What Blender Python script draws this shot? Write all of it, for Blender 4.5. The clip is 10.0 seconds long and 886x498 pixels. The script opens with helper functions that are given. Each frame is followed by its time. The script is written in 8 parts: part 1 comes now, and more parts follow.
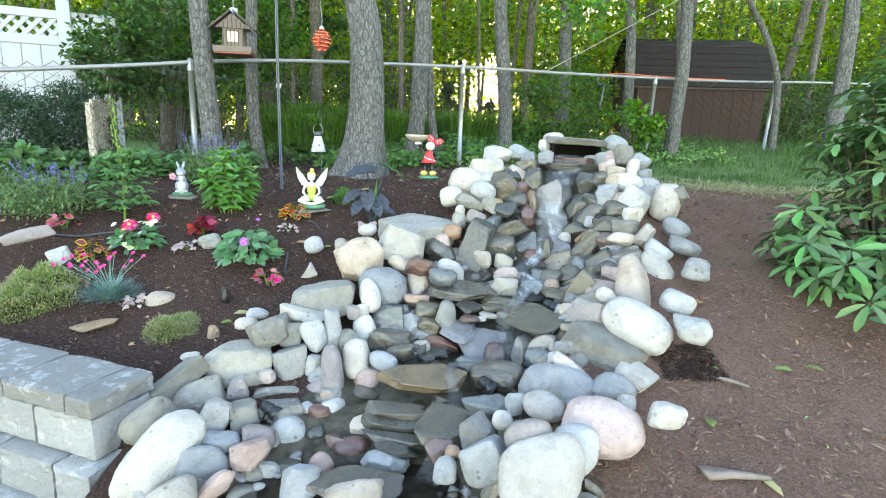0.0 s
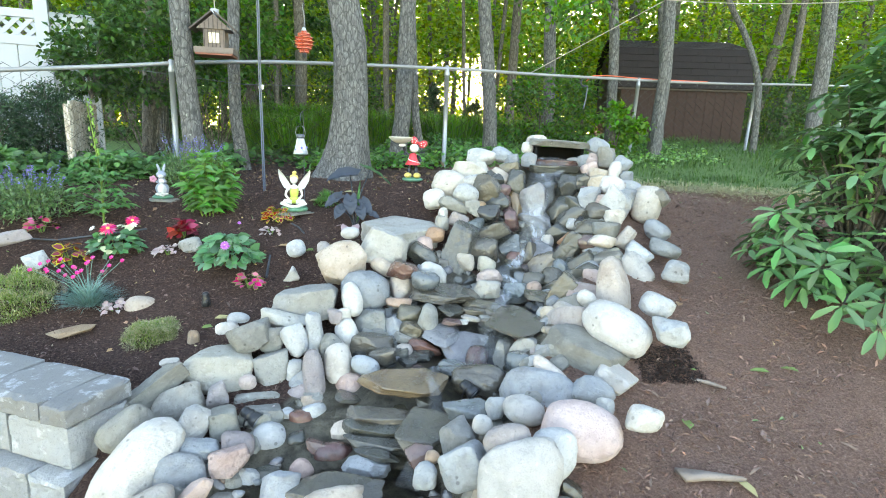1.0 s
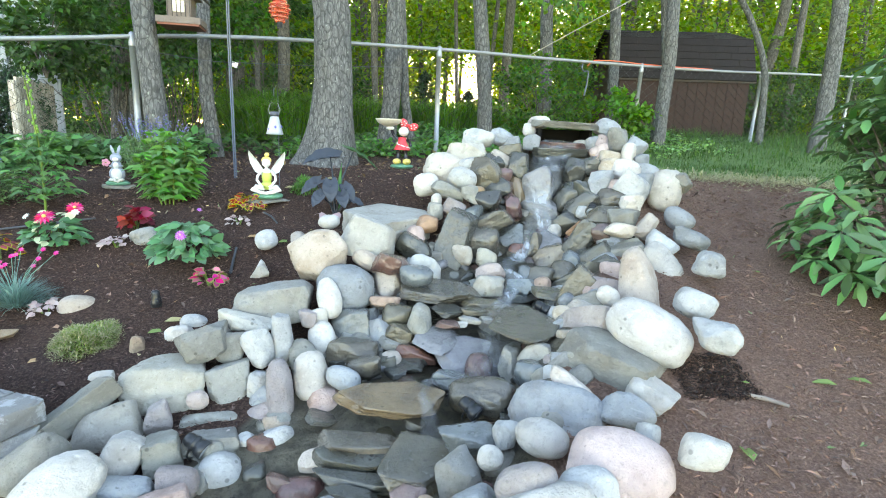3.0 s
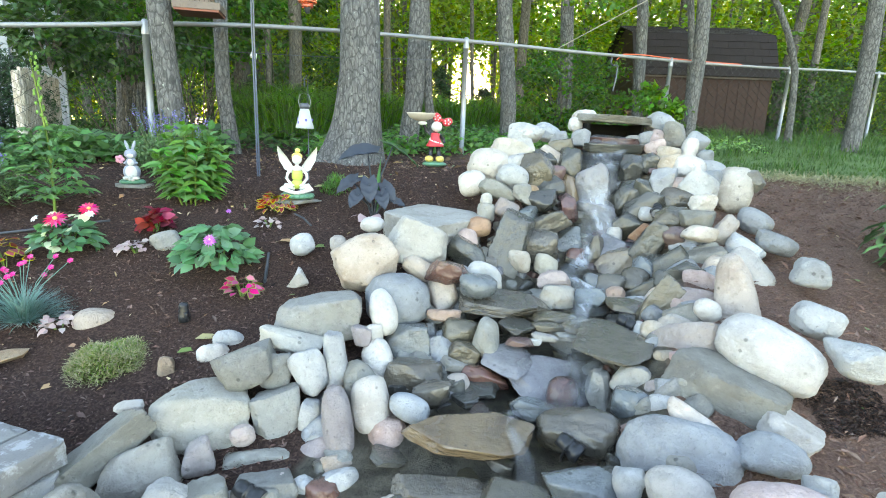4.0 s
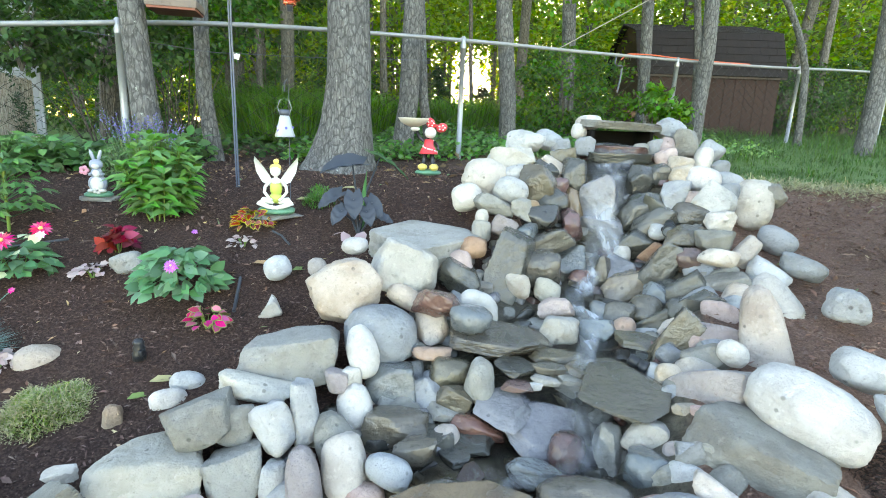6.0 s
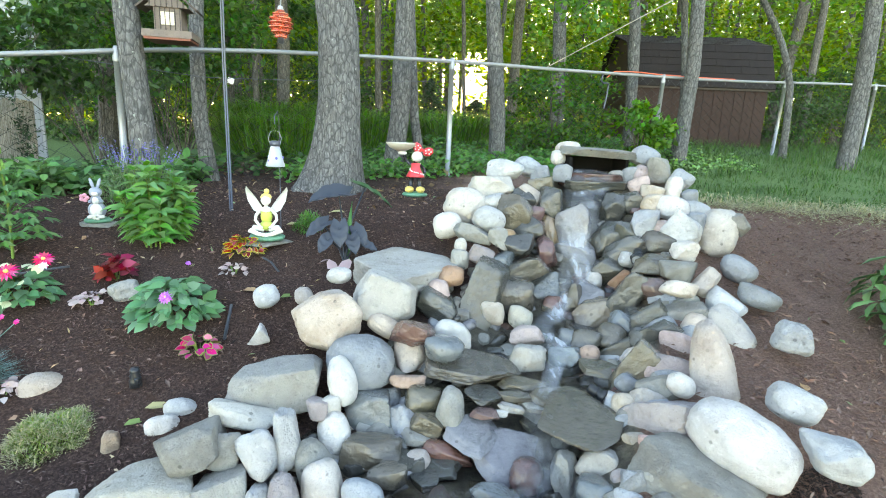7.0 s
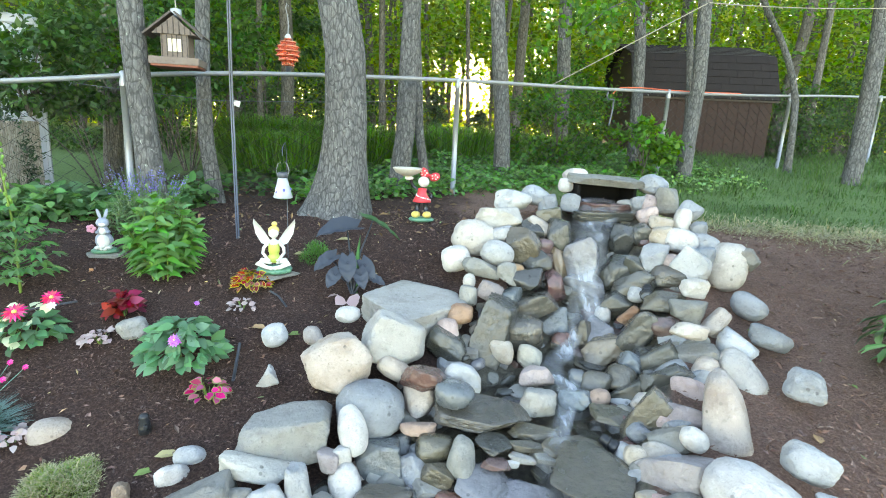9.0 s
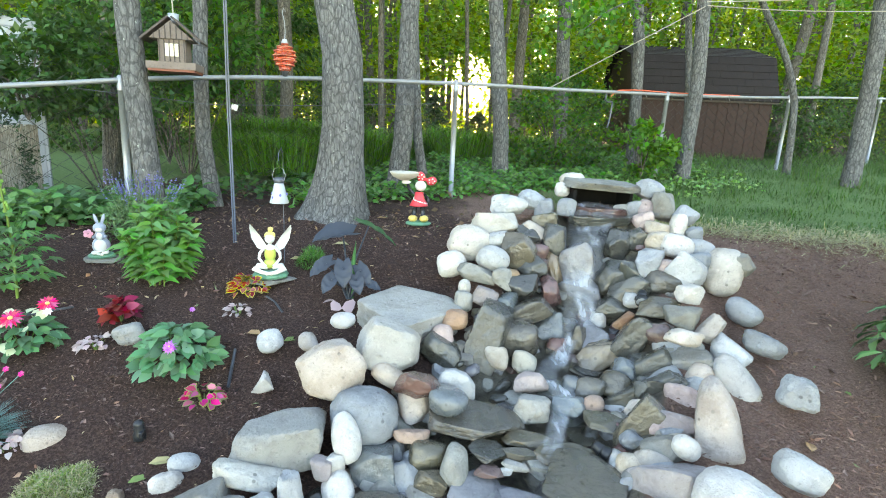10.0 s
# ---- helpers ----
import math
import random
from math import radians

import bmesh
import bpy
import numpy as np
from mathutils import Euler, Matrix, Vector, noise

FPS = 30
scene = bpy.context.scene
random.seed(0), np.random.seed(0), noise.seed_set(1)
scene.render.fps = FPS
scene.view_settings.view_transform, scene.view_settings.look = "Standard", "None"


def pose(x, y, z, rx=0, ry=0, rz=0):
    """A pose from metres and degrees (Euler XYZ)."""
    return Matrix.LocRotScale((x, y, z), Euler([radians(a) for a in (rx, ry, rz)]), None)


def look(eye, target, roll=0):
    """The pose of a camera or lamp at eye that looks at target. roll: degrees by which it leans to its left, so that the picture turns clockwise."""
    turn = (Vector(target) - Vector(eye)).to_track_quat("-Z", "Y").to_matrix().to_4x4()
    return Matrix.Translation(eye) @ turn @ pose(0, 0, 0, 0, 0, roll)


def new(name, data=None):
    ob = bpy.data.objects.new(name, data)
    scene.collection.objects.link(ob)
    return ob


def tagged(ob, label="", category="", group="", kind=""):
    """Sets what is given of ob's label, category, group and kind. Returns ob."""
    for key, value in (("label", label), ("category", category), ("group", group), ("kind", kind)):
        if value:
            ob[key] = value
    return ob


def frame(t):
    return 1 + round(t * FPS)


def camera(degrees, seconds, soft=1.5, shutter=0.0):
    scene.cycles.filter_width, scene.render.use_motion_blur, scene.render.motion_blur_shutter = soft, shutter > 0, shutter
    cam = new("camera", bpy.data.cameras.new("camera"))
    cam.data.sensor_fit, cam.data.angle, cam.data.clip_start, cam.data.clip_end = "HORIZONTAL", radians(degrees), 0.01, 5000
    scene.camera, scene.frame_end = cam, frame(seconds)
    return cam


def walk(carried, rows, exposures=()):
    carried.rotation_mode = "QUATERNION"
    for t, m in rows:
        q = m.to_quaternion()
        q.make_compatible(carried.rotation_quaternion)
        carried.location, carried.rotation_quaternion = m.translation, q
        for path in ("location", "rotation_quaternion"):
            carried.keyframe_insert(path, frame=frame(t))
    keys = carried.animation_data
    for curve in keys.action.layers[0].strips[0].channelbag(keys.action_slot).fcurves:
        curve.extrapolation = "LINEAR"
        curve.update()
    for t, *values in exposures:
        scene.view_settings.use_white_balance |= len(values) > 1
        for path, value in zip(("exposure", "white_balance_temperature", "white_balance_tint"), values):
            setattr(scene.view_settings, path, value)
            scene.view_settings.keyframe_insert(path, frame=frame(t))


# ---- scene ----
cam = camera(77.9, 10.0, soft=1.0)
METRES, EYE = 2.1, 1.4
EXPO, KELVIN, TINT = 3.62, 7420, 18
ROWS = [
    (0.0, 0.0, 0.0, 0.0, 0.45, -12.02, -2.12),
    (0.5, 0.0099, 0.0044, -0.0003, -0.32, -12.0, -2.15),
    (1.0, 0.0138, 0.0009, 0.0101, -0.87, -11.99, -2.18),
    (1.5, 0.0232, 0.0247, 0.0051, -1.24, -11.95, -2.19),
    (2.0, 0.0353, 0.0785, -0.0176, -1.49, -11.93, -2.19),
    (2.5, 0.042, 0.1387, -0.0416, -1.68, -11.96, -2.23),
    (4.0, -0.1213, 0.3661, -0.0831, -2.04, -11.93, -2.28),
    (4.5, -0.1664, 0.4135, -0.0933, -2.12, -11.95, -2.3),
    (5.0, -0.1827, 0.4617, -0.1084, -2.1, -11.95, -2.27),
    (5.5, -0.145, 0.5166, -0.1043, -2.01, -12.04, -2.27),
    (6.0, -0.0952, 0.5022, -0.0529, -1.97, -12.16, -2.31),
    (7.5, -0.0519, 0.4267, 0.0529, -2.08, -12.12, -2.48),
    (8.0, -0.0832, 0.4302, 0.0758, -2.06, -12.17, -2.51),
    (8.5, -0.0863, 0.449, 0.11, -1.96, -12.15, -2.53),
    (9.0, -0.0757, 0.4657, 0.1176, -1.89, -12.14, -2.56),
    (9.5, -0.0679, 0.4728, 0.1268, -1.85, -12.15, -2.56),
    (10.0, -0.0622, 0.4656, 0.1337, -1.79, -12.18, -2.55),
]
walk(cam, [(t, pose(METRES * x, METRES * y, EYE + METRES * z, 90 + pitch, roll, yaw)) for t, x, y, z, yaw, pitch, roll in ROWS],
     exposures=[(0.0, EXPO, KELVIN, TINT), (10.0, EXPO, KELVIN, TINT)])


# ---- light: low evening sun behind the woods, open sky above ----
SUN_EL, SUN_AZ = 9.0, 4.0
world = bpy.data.worlds.new("evening_sky")
scene.world = world
world.use_nodes = True
wn, wl = world.node_tree.nodes, world.node_tree.links
sky = wn.new("ShaderNodeTexSky")
sky.sky_type, sky.sun_disc = "NISHITA", False
sky.sun_elevation, sky.sun_rotation = radians(SUN_EL), radians(SUN_AZ)
sky.air_density, sky.dust_density, sky.ozone_density = 1.0, 0.3, 1.0
wl.new(sky.outputs[0], wn["Background"].inputs[0])
wn["Background"].inputs[1].default_value = 0.15
sun_data = bpy.data.lights.new("sun", "SUN")
sun_data.energy, sun_data.angle, sun_data.color = 3.0, radians(0.5), (1.0, 0.78, 0.5)
sun = new("sun", sun_data)
sun.matrix_world = look((0, 0, 0), (-math.sin(radians(SUN_AZ)), -math.cos(radians(SUN_AZ)), -math.tan(radians(SUN_EL))))

# ---- materials ----
def mat(name, rough=0.7, metal=0.0, spec=0.4):
    m = bpy.data.materials.new(name)
    m.use_nodes = True
    b = m.node_tree.nodes["Principled BSDF"]
    b.inputs["Roughness"].default_value = rough
    b.inputs["Metallic"].default_value = metal
    b.inputs["Specular IOR Level"].default_value = spec
    return m, m.node_tree.nodes, m.node_tree.links, b


def ramp(n, stops):
    r = n.new("ShaderNodeValToRGB")
    el = r.color_ramp.elements
    while len(el) < len(stops):
        el.new(0.5)
    for e, (p, c) in zip(el, stops):
        e.position, e.color = p, (*c, 1)
    return r


def texco(n, l, kind="Object", scale=(1, 1, 1)):
    t, mp = n.new("ShaderNodeTexCoord"), n.new("ShaderNodeMapping")
    l.new(t.outputs[kind], mp.inputs[0])
    mp.inputs["Scale"].default_value = scale
    return mp.outputs[0]


def noise_tex(n, l, co, scale, detail=5, rough=0.6, w=None):
    t = n.new("ShaderNodeTexNoise")
    if w is not None:
        t.noise_dimensions = "4D"
        l.new(w, t.inputs["W"])
    t.inputs["Scale"].default_value, t.inputs["Detail"].default_value, t.inputs["Roughness"].default_value = scale, detail, rough
    l.new(co, t.inputs["Vector"])
    return t


def mix(n, l, a, b, fac, kind="MIX"):
    m = n.new("ShaderNodeMix")
    m.data_type, m.blend_type = "RGBA", kind
    for sock, v in ((m.inputs[0], fac), (m.inputs[6], a), (m.inputs[7], b)):
        if hasattr(v, "links"):
            l.new(v, sock)
        elif isinstance(v, (int, float)):
            sock.default_value = v
        else:
            sock.default_value = (*v, 1)
    return m.outputs[2]


def bump(n, l, b, height, strength, dist):
    bm = n.new("ShaderNodeBump")
    bm.inputs["Strength"].default_value, bm.inputs["Distance"].default_value = strength, dist
    l.new(height, bm.inputs["Height"])
    l.new(bm.outputs[0], b.inputs["Normal"])


def value_shift(n, l, colour, rnd, lo, hi, hue=0.02, sat=0.25):
    h = n.new("ShaderNodeHueSaturation")
    for sock, a, b in (("Value", lo, hi), ("Hue", 0.5 - hue, 0.5 + hue), ("Saturation", 1 - sat, 1 + sat)):
        r = n.new("ShaderNodeMapRange")
        r.inputs["To Min"].default_value, r.inputs["To Max"].default_value = a, b
        if sock == "Value":
            l.new(rnd, r.inputs[0])
        else:
            f, k = n.new("ShaderNodeMath"), n.new("ShaderNodeMath")
            k.operation, k.inputs[1].default_value = "MULTIPLY", 7.3 if sock == "Hue" else 13.7
            f.operation = "FRACT"
            l.new(rnd, k.inputs[0]), l.new(k.outputs[0], f.inputs[0]), l.new(f.outputs[0], r.inputs[0])
        l.new(r.outputs[0], h.inputs[sock])
    l.new(colour, h.inputs["Color"])
    return h.outputs[0]


def rock(name, base, vein, stain, rough=0.75, speck=0.5, wet=0.0):
    m, n, l, b = mat(name, rough, spec=0.4 - 0.15 * wet)
    co = texco(n, l)
    rnd = n.new("ShaderNodeObjectInfo").outputs["Random"]
    w = n.new("ShaderNodeMath")
    w.operation, w.inputs[1].default_value = "MULTIPLY", 40
    l.new(rnd, w.inputs[0])
    big = noise_tex(n, l, co, 9, 4, 0.55, w.outputs[0])
    fine = noise_tex(n, l, co, 85, 6, 0.7, w.outputs[0])
    band = noise_tex(n, l, texco(n, l, scale=(1.0, 1.0, 5.0)), 16, 4, 0.6, w.outputs[0])
    c1 = mix(n, l, base, stain, ramp_fac(n, l, big.outputs[0], 0.42, 0.68))
    c2 = mix(n, l, c1, vein, ramp_fac(n, l, band.outputs[0], 0.56, 0.74, 0.12 if wet else 0.35))
    c3 = mix(n, l, c2, [v * 0.40 for v in base], ramp_fac(n, l, fine.outputs[0], 0.57, 0.72, min(1, speck * 1.4)))
    pits = n.new("ShaderNodeTexVoronoi")
    pits.voronoi_dimensions = "4D"
    pits.inputs["Scale"].default_value = 34
    l.new(co, pits.inputs["Vector"]), l.new(w.outputs[0], pits.inputs["W"])
    rare = n.new("ShaderNodeSeparateColor")
    l.new(pits.outputs["Color"], rare.inputs[0])
    spot = n.new("ShaderNodeMath")
    spot.operation = "MULTIPLY"
    l.new(ramp_fac(n, l, pits.outputs["Distance"], 0.34, 0.18, 0.75), spot.inputs[0]), l.new(ramp_fac(n, l, rare.outputs[0], 0.80, 0.86), spot.inputs[1])
    c3 = mix(n, l, c3, [v * 0.32 for v in base], spot.outputs[0])
    mott = noise_tex(n, l, co, 32, 5, 0.65, w.outputs[0])
    grit = noise_tex(n, l, co, 240, 4, 0.7, w.outputs[0])
    crack = n.new("ShaderNodeTexVoronoi")
    crack.feature, crack.voronoi_dimensions = "DISTANCE_TO_EDGE", "4D"
    crack.inputs["Scale"].default_value = 7.0
    warp = n.new("ShaderNodeVectorMath")
    warp.operation, warp.inputs[1].default_value = "MULTIPLY_ADD", (0.12, 0.12, 0.12)
    l.new(mott.outputs["Color"], warp.inputs[0]), l.new(co, warp.inputs[2])
    l.new(warp.outputs[0], crack.inputs["Vector"]), l.new(w.outputs[0], crack.inputs["W"])
    c3 = mix(n, l, c3, [v * 0.62 for v in base], ramp_fac(n, l, mott.outputs[0], 0.52, 0.70, 0.55))
    c3 = mix(n, l, c3, [v * 0.40 for v in base], ramp_fac(n, l, grit.outputs[0], 0.60, 0.72, 0.45))
    c3 = mix(n, l, c3, [v * 0.45 for v in base], ramp_fac(n, l, crack.outputs[0], 0.010, 0.002, 0.15))
    c3 = mix(n, l, c3, [min(0.85, v * 1.28) for v in base], ramp_fac(n, l, mott.outputs[0], 0.46, 0.28, 0.6))
    l.new(value_shift(n, l, c3, rnd, 0.82, 1.14, 0.012, 0.3), b.inputs["Base Color"])
    if wet:
        b.inputs["Coat Weight"].default_value, b.inputs["Coat Roughness"].default_value = 1.0, 0.10
        b.inputs["Coat IOR"].default_value = 1.5
        r = n.new("ShaderNodeMapRange")
        r.inputs["From Min"].default_value, r.inputs["From Max"].default_value = 0.35, 0.65
        r.inputs["To Min"].default_value, r.inputs["To Max"].default_value = 0.08, 0.32
        l.new(big.outputs[0], r.inputs[0]), l.new(r.outputs[0], b.inputs["Roughness"])
    h = n.new("ShaderNodeMath")
    h.operation = "MULTIPLY_ADD"
    h.inputs[1].default_value = 0.35
    l.new(fine.outputs[0], h.inputs[0]), l.new(mott.outputs[0], h.inputs[2])
    h2 = n.new("ShaderNodeMath")
    h2.operation, h2.inputs[1].default_value = "MULTIPLY_ADD", 0.22
    l.new(grit.outputs[0], h2.inputs[0]), l.new(h.outputs[0], h2.inputs[2])
    bump(n, l, b, h2.outputs[0], 0.5 if wet else 1.0, 0.024)
    if wet:
        ripple = n.new("ShaderNodeBump")
        ripple.inputs["Strength"].default_value, ripple.inputs["Distance"].default_value = 0.35, 0.02
        l.new(mott.outputs[0], ripple.inputs["Height"]), l.new(ripple.outputs[0], b.inputs["Coat Normal"])
    return m


def ramp_fac(n, l, v, lo, hi, top=1.0):
    r = n.new("ShaderNodeMapRange")
    r.interpolation_type = "SMOOTHSTEP"
    r.inputs["From Min"].default_value, r.inputs["From Max"].default_value, r.inputs["To Max"].default_value = lo, hi, top
    l.new(v, r.inputs[0])
    return r.outputs[0]


ROCK = {
    "W": rock("white_stone", (0.580, 0.554, 0.520), (0.532, 0.480, 0.432), (0.475, 0.444, 0.401), 0.75, 0.3),
    "w": rock("pale_grey_stone", (0.485, 0.487, 0.478), (0.584, 0.578, 0.567), (0.360, 0.367, 0.367), 0.75, 0.5),
    "c": rock("cream_stone", (0.500, 0.446, 0.388), (0.560, 0.507, 0.450), (0.395, 0.332, 0.272), 0.8, 0.5),
    "p": rock("pink_stone", (0.527, 0.405, 0.366), (0.637, 0.522, 0.470), (0.415, 0.298, 0.261), 0.75, 0.5),
    "n": rock("wet_brown_slab", (0.086, 0.076, 0.056), (0.124, 0.112, 0.084), (0.059, 0.055, 0.042), 0.3, 0.4, 1.0),
    "q": rock("wet_blue_grey_stone", (0.135, 0.155, 0.162), (0.225, 0.245, 0.250), (0.088, 0.098, 0.102), 0.3, 0.4, 1.0),
    "v": rock("purple_stone", (0.358, 0.312, 0.302), (0.474, 0.416, 0.399), (0.279, 0.234, 0.229), 0.6, 0.5),
    "g": rock("grey_green_sandstone", (0.310, 0.303, 0.273), (0.377, 0.359, 0.319), (0.234, 0.223, 0.199), 0.85, 0.55),
    "b": rock("blue_grey_stone", (0.340, 0.357, 0.371), (0.509, 0.516, 0.527), (0.246, 0.259, 0.270), 0.7, 0.55),
    "d": rock("wet_dark_stone", (0.061, 0.062, 0.054), (0.098, 0.101, 0.089), (0.039, 0.038, 0.031), 0.35, 0.5, 1.0),
    "r": rock("wet_red_brown_stone", (0.125, 0.068, 0.058), (0.175, 0.110, 0.095), (0.070, 0.045, 0.042), 0.3, 0.5, 1.0),
    "o": rock("tan_orange_stone", (0.384, 0.270, 0.192), (0.472, 0.392, 0.297), (0.297, 0.192, 0.131), 0.55, 0.4),
    "l": rock("light_sandstone", (0.470, 0.450, 0.398), (0.530, 0.500, 0.440), (0.400, 0.372, 0.318), 0.85, 0.35),
    "u": rock("wet_golden_brown_stone", (0.165, 0.128, 0.084), (0.225, 0.182, 0.125), (0.110, 0.084, 0.058), 0.35, 0.4, 1.0),
    "s": rock("wet_slate", (0.180, 0.178, 0.190), (0.260, 0.258, 0.272), (0.125, 0.125, 0.134), 0.25, 0.4, 1.0),
}
ROCK_WORDS = {"W": "white", "w": "pale grey", "c": "cream", "p": "pinkish", "v": "purple-grey", "g": "grey-green", "b": "blue-grey",
              "d": "dark wet", "n": "wet brown", "q": "wet blue-grey", "r": "wet red-brown", "o": "tan-orange", "s": "wet blue-grey", "l": "light sandstone", "u": "wet golden-brown"}


def plain(name, colour, rough=0.6, metal=0.0, vary=0.15, scale=30, bumps=0.0, spec=0.4):
    m, n, l, b = mat(name, rough, metal, spec)
    co = texco(n, l)
    big, fine = noise_tex(n, l, co, scale * 0.15, 4), noise_tex(n, l, co, scale, 5)
    c = mix(n, l, [v * (1 - vary) for v in colour], [min(1, v * (1 + vary)) for v in colour], big.outputs[0])
    c = mix(n, l, c, [v * (1 - 1.6 * vary) for v in colour], ramp_fac(n, l, fine.outputs[0], 0.5, 0.75, 0.7))
    l.new(c, b.inputs["Base Color"])
    if bumps:
        bump(n, l, b, fine.outputs[0], bumps, 0.01)
    return m


def leafy(name, colour, lo=0.6, hi=1.4, trans=0.35, rough=0.5, back=None, hue=0.025):
    m, n, l, b = mat(name, rough, spec=0.3)
    rnd = n.new("ShaderNodeNewGeometry").outputs["Random Per Island"]
    rgb = n.new("ShaderNodeRGB")
    rgb.outputs[0].default_value = (*colour, 1)
    c = value_shift(n, l, rgb.outputs[0], rnd, lo, hi, hue, 0.2)
    l.new(c, b.inputs["Base Color"])
    if trans:
        tr, ms, hs = n.new("ShaderNodeBsdfTranslucent"), n.new("ShaderNodeMixShader"), n.new("ShaderNodeHueSaturation")
        hs.inputs["Value"].default_value, hs.inputs["Hue"].default_value, hs.inputs["Saturation"].default_value = 1.5, 0.475, 1.15
        l.new(c, hs.inputs["Color"]), l.new(hs.outputs[0], tr.inputs[0])
        ms.inputs[0].default_value = trans
        l.new(b.outputs[0], ms.inputs[1]), l.new(tr.outputs[0], ms.inputs[2])
        l.new(ms.outputs[0], n["Material Output"].inputs[0])
    return m


def bark_mat(name, dark, light, lichen=0.0):
    m, n, l, b = mat(name, 0.9, spec=0.15)
    big = noise_tex(n, l, texco(n, l), 5, 4)
    warp = n.new("ShaderNodeVectorMath")
    warp.operation, warp.inputs[1].default_value = "MULTIPLY_ADD", (0.03, 0.03, 0.03)
    l.new(noise_tex(n, l, texco(n, l), 14, 3).outputs["Color"], warp.inputs[0]), l.new(texco(n, l, scale=(1, 1, 0.42)), warp.inputs[2])
    plate = n.new("ShaderNodeTexVoronoi")
    plate.feature = "DISTANCE_TO_EDGE"
    plate.inputs["Scale"].default_value = 27
    l.new(warp.outputs[0], plate.inputs["Vector"])
    ridge = noise_tex(n, l, texco(n, l, scale=(1, 1, 0.2)), 60, 7, 0.7)
    grain = noise_tex(n, l, texco(n, l, scale=(1, 1, 0.5)), 150, 5, 0.7)
    c = mix(n, l, dark, light, ramp_fac(n, l, ridge.outputs[0], 0.36, 0.68))
    c = mix(n, l, c, [v * 0.55 for v in dark], ramp_fac(n, l, grain.outputs[0], 0.5, 0.7, 0.45))
    c = mix(n, l, c, [v * 0.38 for v in dark], ramp_fac(n, l, plate.outputs[0], 0.12, 0.02, 0.6))
    c = mix(n, l, c, [v * 0.7 for v in dark], ramp_fac(n, l, big.outputs[0], 0.5, 0.75, 0.55))
    if lichen:
        sp = noise_tex(n, l, texco(n, l), 34, 4, 0.6)
        c = mix(n, l, c, (0.40, 0.44, 0.38), ramp_fac(n, l, sp.outputs[0], 0.66, 0.71, lichen))
    l.new(c, b.inputs["Base Color"])
    h = n.new("ShaderNodeMath")
    h.operation = "MULTIPLY_ADD"
    h.inputs[1].default_value = 0.8
    l.new(ridge.outputs[0], h.inputs[0]), l.new(ramp_fac(n, l, plate.outputs[0], 0.0, 0.25), h.inputs[2])
    bump(n, l, b, h.outputs[0], 0.45, 0.012)
    return m


def block_mat(name, colour, pale, amount, rough_face):
    """Cast concrete: grain, damp patches and pale scuffed blotches."""
    m, n, l, b = mat(name, 0.92, spec=0.2)
    co = texco(n, l)
    rnd = n.new("ShaderNodeObjectInfo").outputs["Random"]
    w = n.new("ShaderNodeMath")
    w.operation, w.inputs[1].default_value = "MULTIPLY", 30
    l.new(rnd, w.inputs[0])
    big, grain, scuff = noise_tex(n, l, co, 7, 5, 0.6, w.outputs[0]), noise_tex(n, l, co, 160, 5, 0.7, w.outputs[0]), noise_tex(n, l, co, 13, 6, 0.7, w.outputs[0])
    relief = noise_tex(n, l, co, 38, 6, 0.65, w.outputs[0])
    c = mix(n, l, [v * 0.8 for v in colour], [v * 1.15 for v in colour], big.outputs[0])
    c = mix(n, l, c, [v * 0.55 for v in colour], ramp_fac(n, l, grain.outputs[0], 0.52, 0.72, 0.7))
    c = mix(n, l, c, [v * 0.7 for v in colour], ramp_fac(n, l, relief.outputs[0], 0.52, 0.72, 0.6))
    c = mix(n, l, c, pale, ramp_fac(n, l, scuff.outputs[0], 0.60 - amount, 0.70 - amount, 0.7))
    l.new(value_shift(n, l, c, rnd, 0.85, 1.12, 0.01, 0.3), b.inputs["Base Color"])
    h = n.new("ShaderNodeMath")
    h.operation, h.inputs[1].default_value = "MULTIPLY_ADD", 0.25
    l.new(grain.outputs[0], h.inputs[0]), l.new(relief.outputs[0], h.inputs[2])
    bump(n, l, b, h.outputs[0], rough_face, 0.02)
    return m


BARK = bark_mat("grey_bark", (0.092, 0.092, 0.090), (0.215, 0.213, 0.205), 0.7)
BARK_FAR = bark_mat("far_bark", (0.10, 0.09, 0.075), (0.21, 0.19, 0.16))
GALV = plain("galvanised_steel", (0.27, 0.28, 0.285), 0.5, 0.35, 0.12, 60)
POST_STEEL = plain("bright_galvanised_post", (0.30, 0.315, 0.33), 0.4, 0.45, 0.12, 60)
WIRE = plain("chain_link_wire", (0.045, 0.047, 0.047), 0.6, 0.3, 0.1, 60)
DARK_IRON = plain("dark_iron", (0.10, 0.11, 0.13), 0.45, 0.6, 0.15, 60)
DARK_LINER = plain("dull_black_liner", (0.012, 0.012, 0.012), 0.9, 0, 0.2, 60, spec=0.1)
BLACK_PLASTIC = plain("black_plastic", (0.02, 0.022, 0.025), 0.3, 0, 0.2, 60)
LENS = plain("lamp_lens", (0.35, 0.38, 0.42), 0.08, 0.3, 0.1, 40)
CONCRETE = block_mat("grey_concrete_block", (0.38, 0.385, 0.38), (0.56, 0.565, 0.57), 0.06, 1.0)
CONCRETE_TOP = block_mat("weathered_concrete_cap", (0.235, 0.23, 0.22), (0.46, 0.47, 0.48), 0.07, 0.35)
VINYL = plain("white_vinyl", (0.37, 0.40, 0.43), 0.45, 0, 0.05, 8)
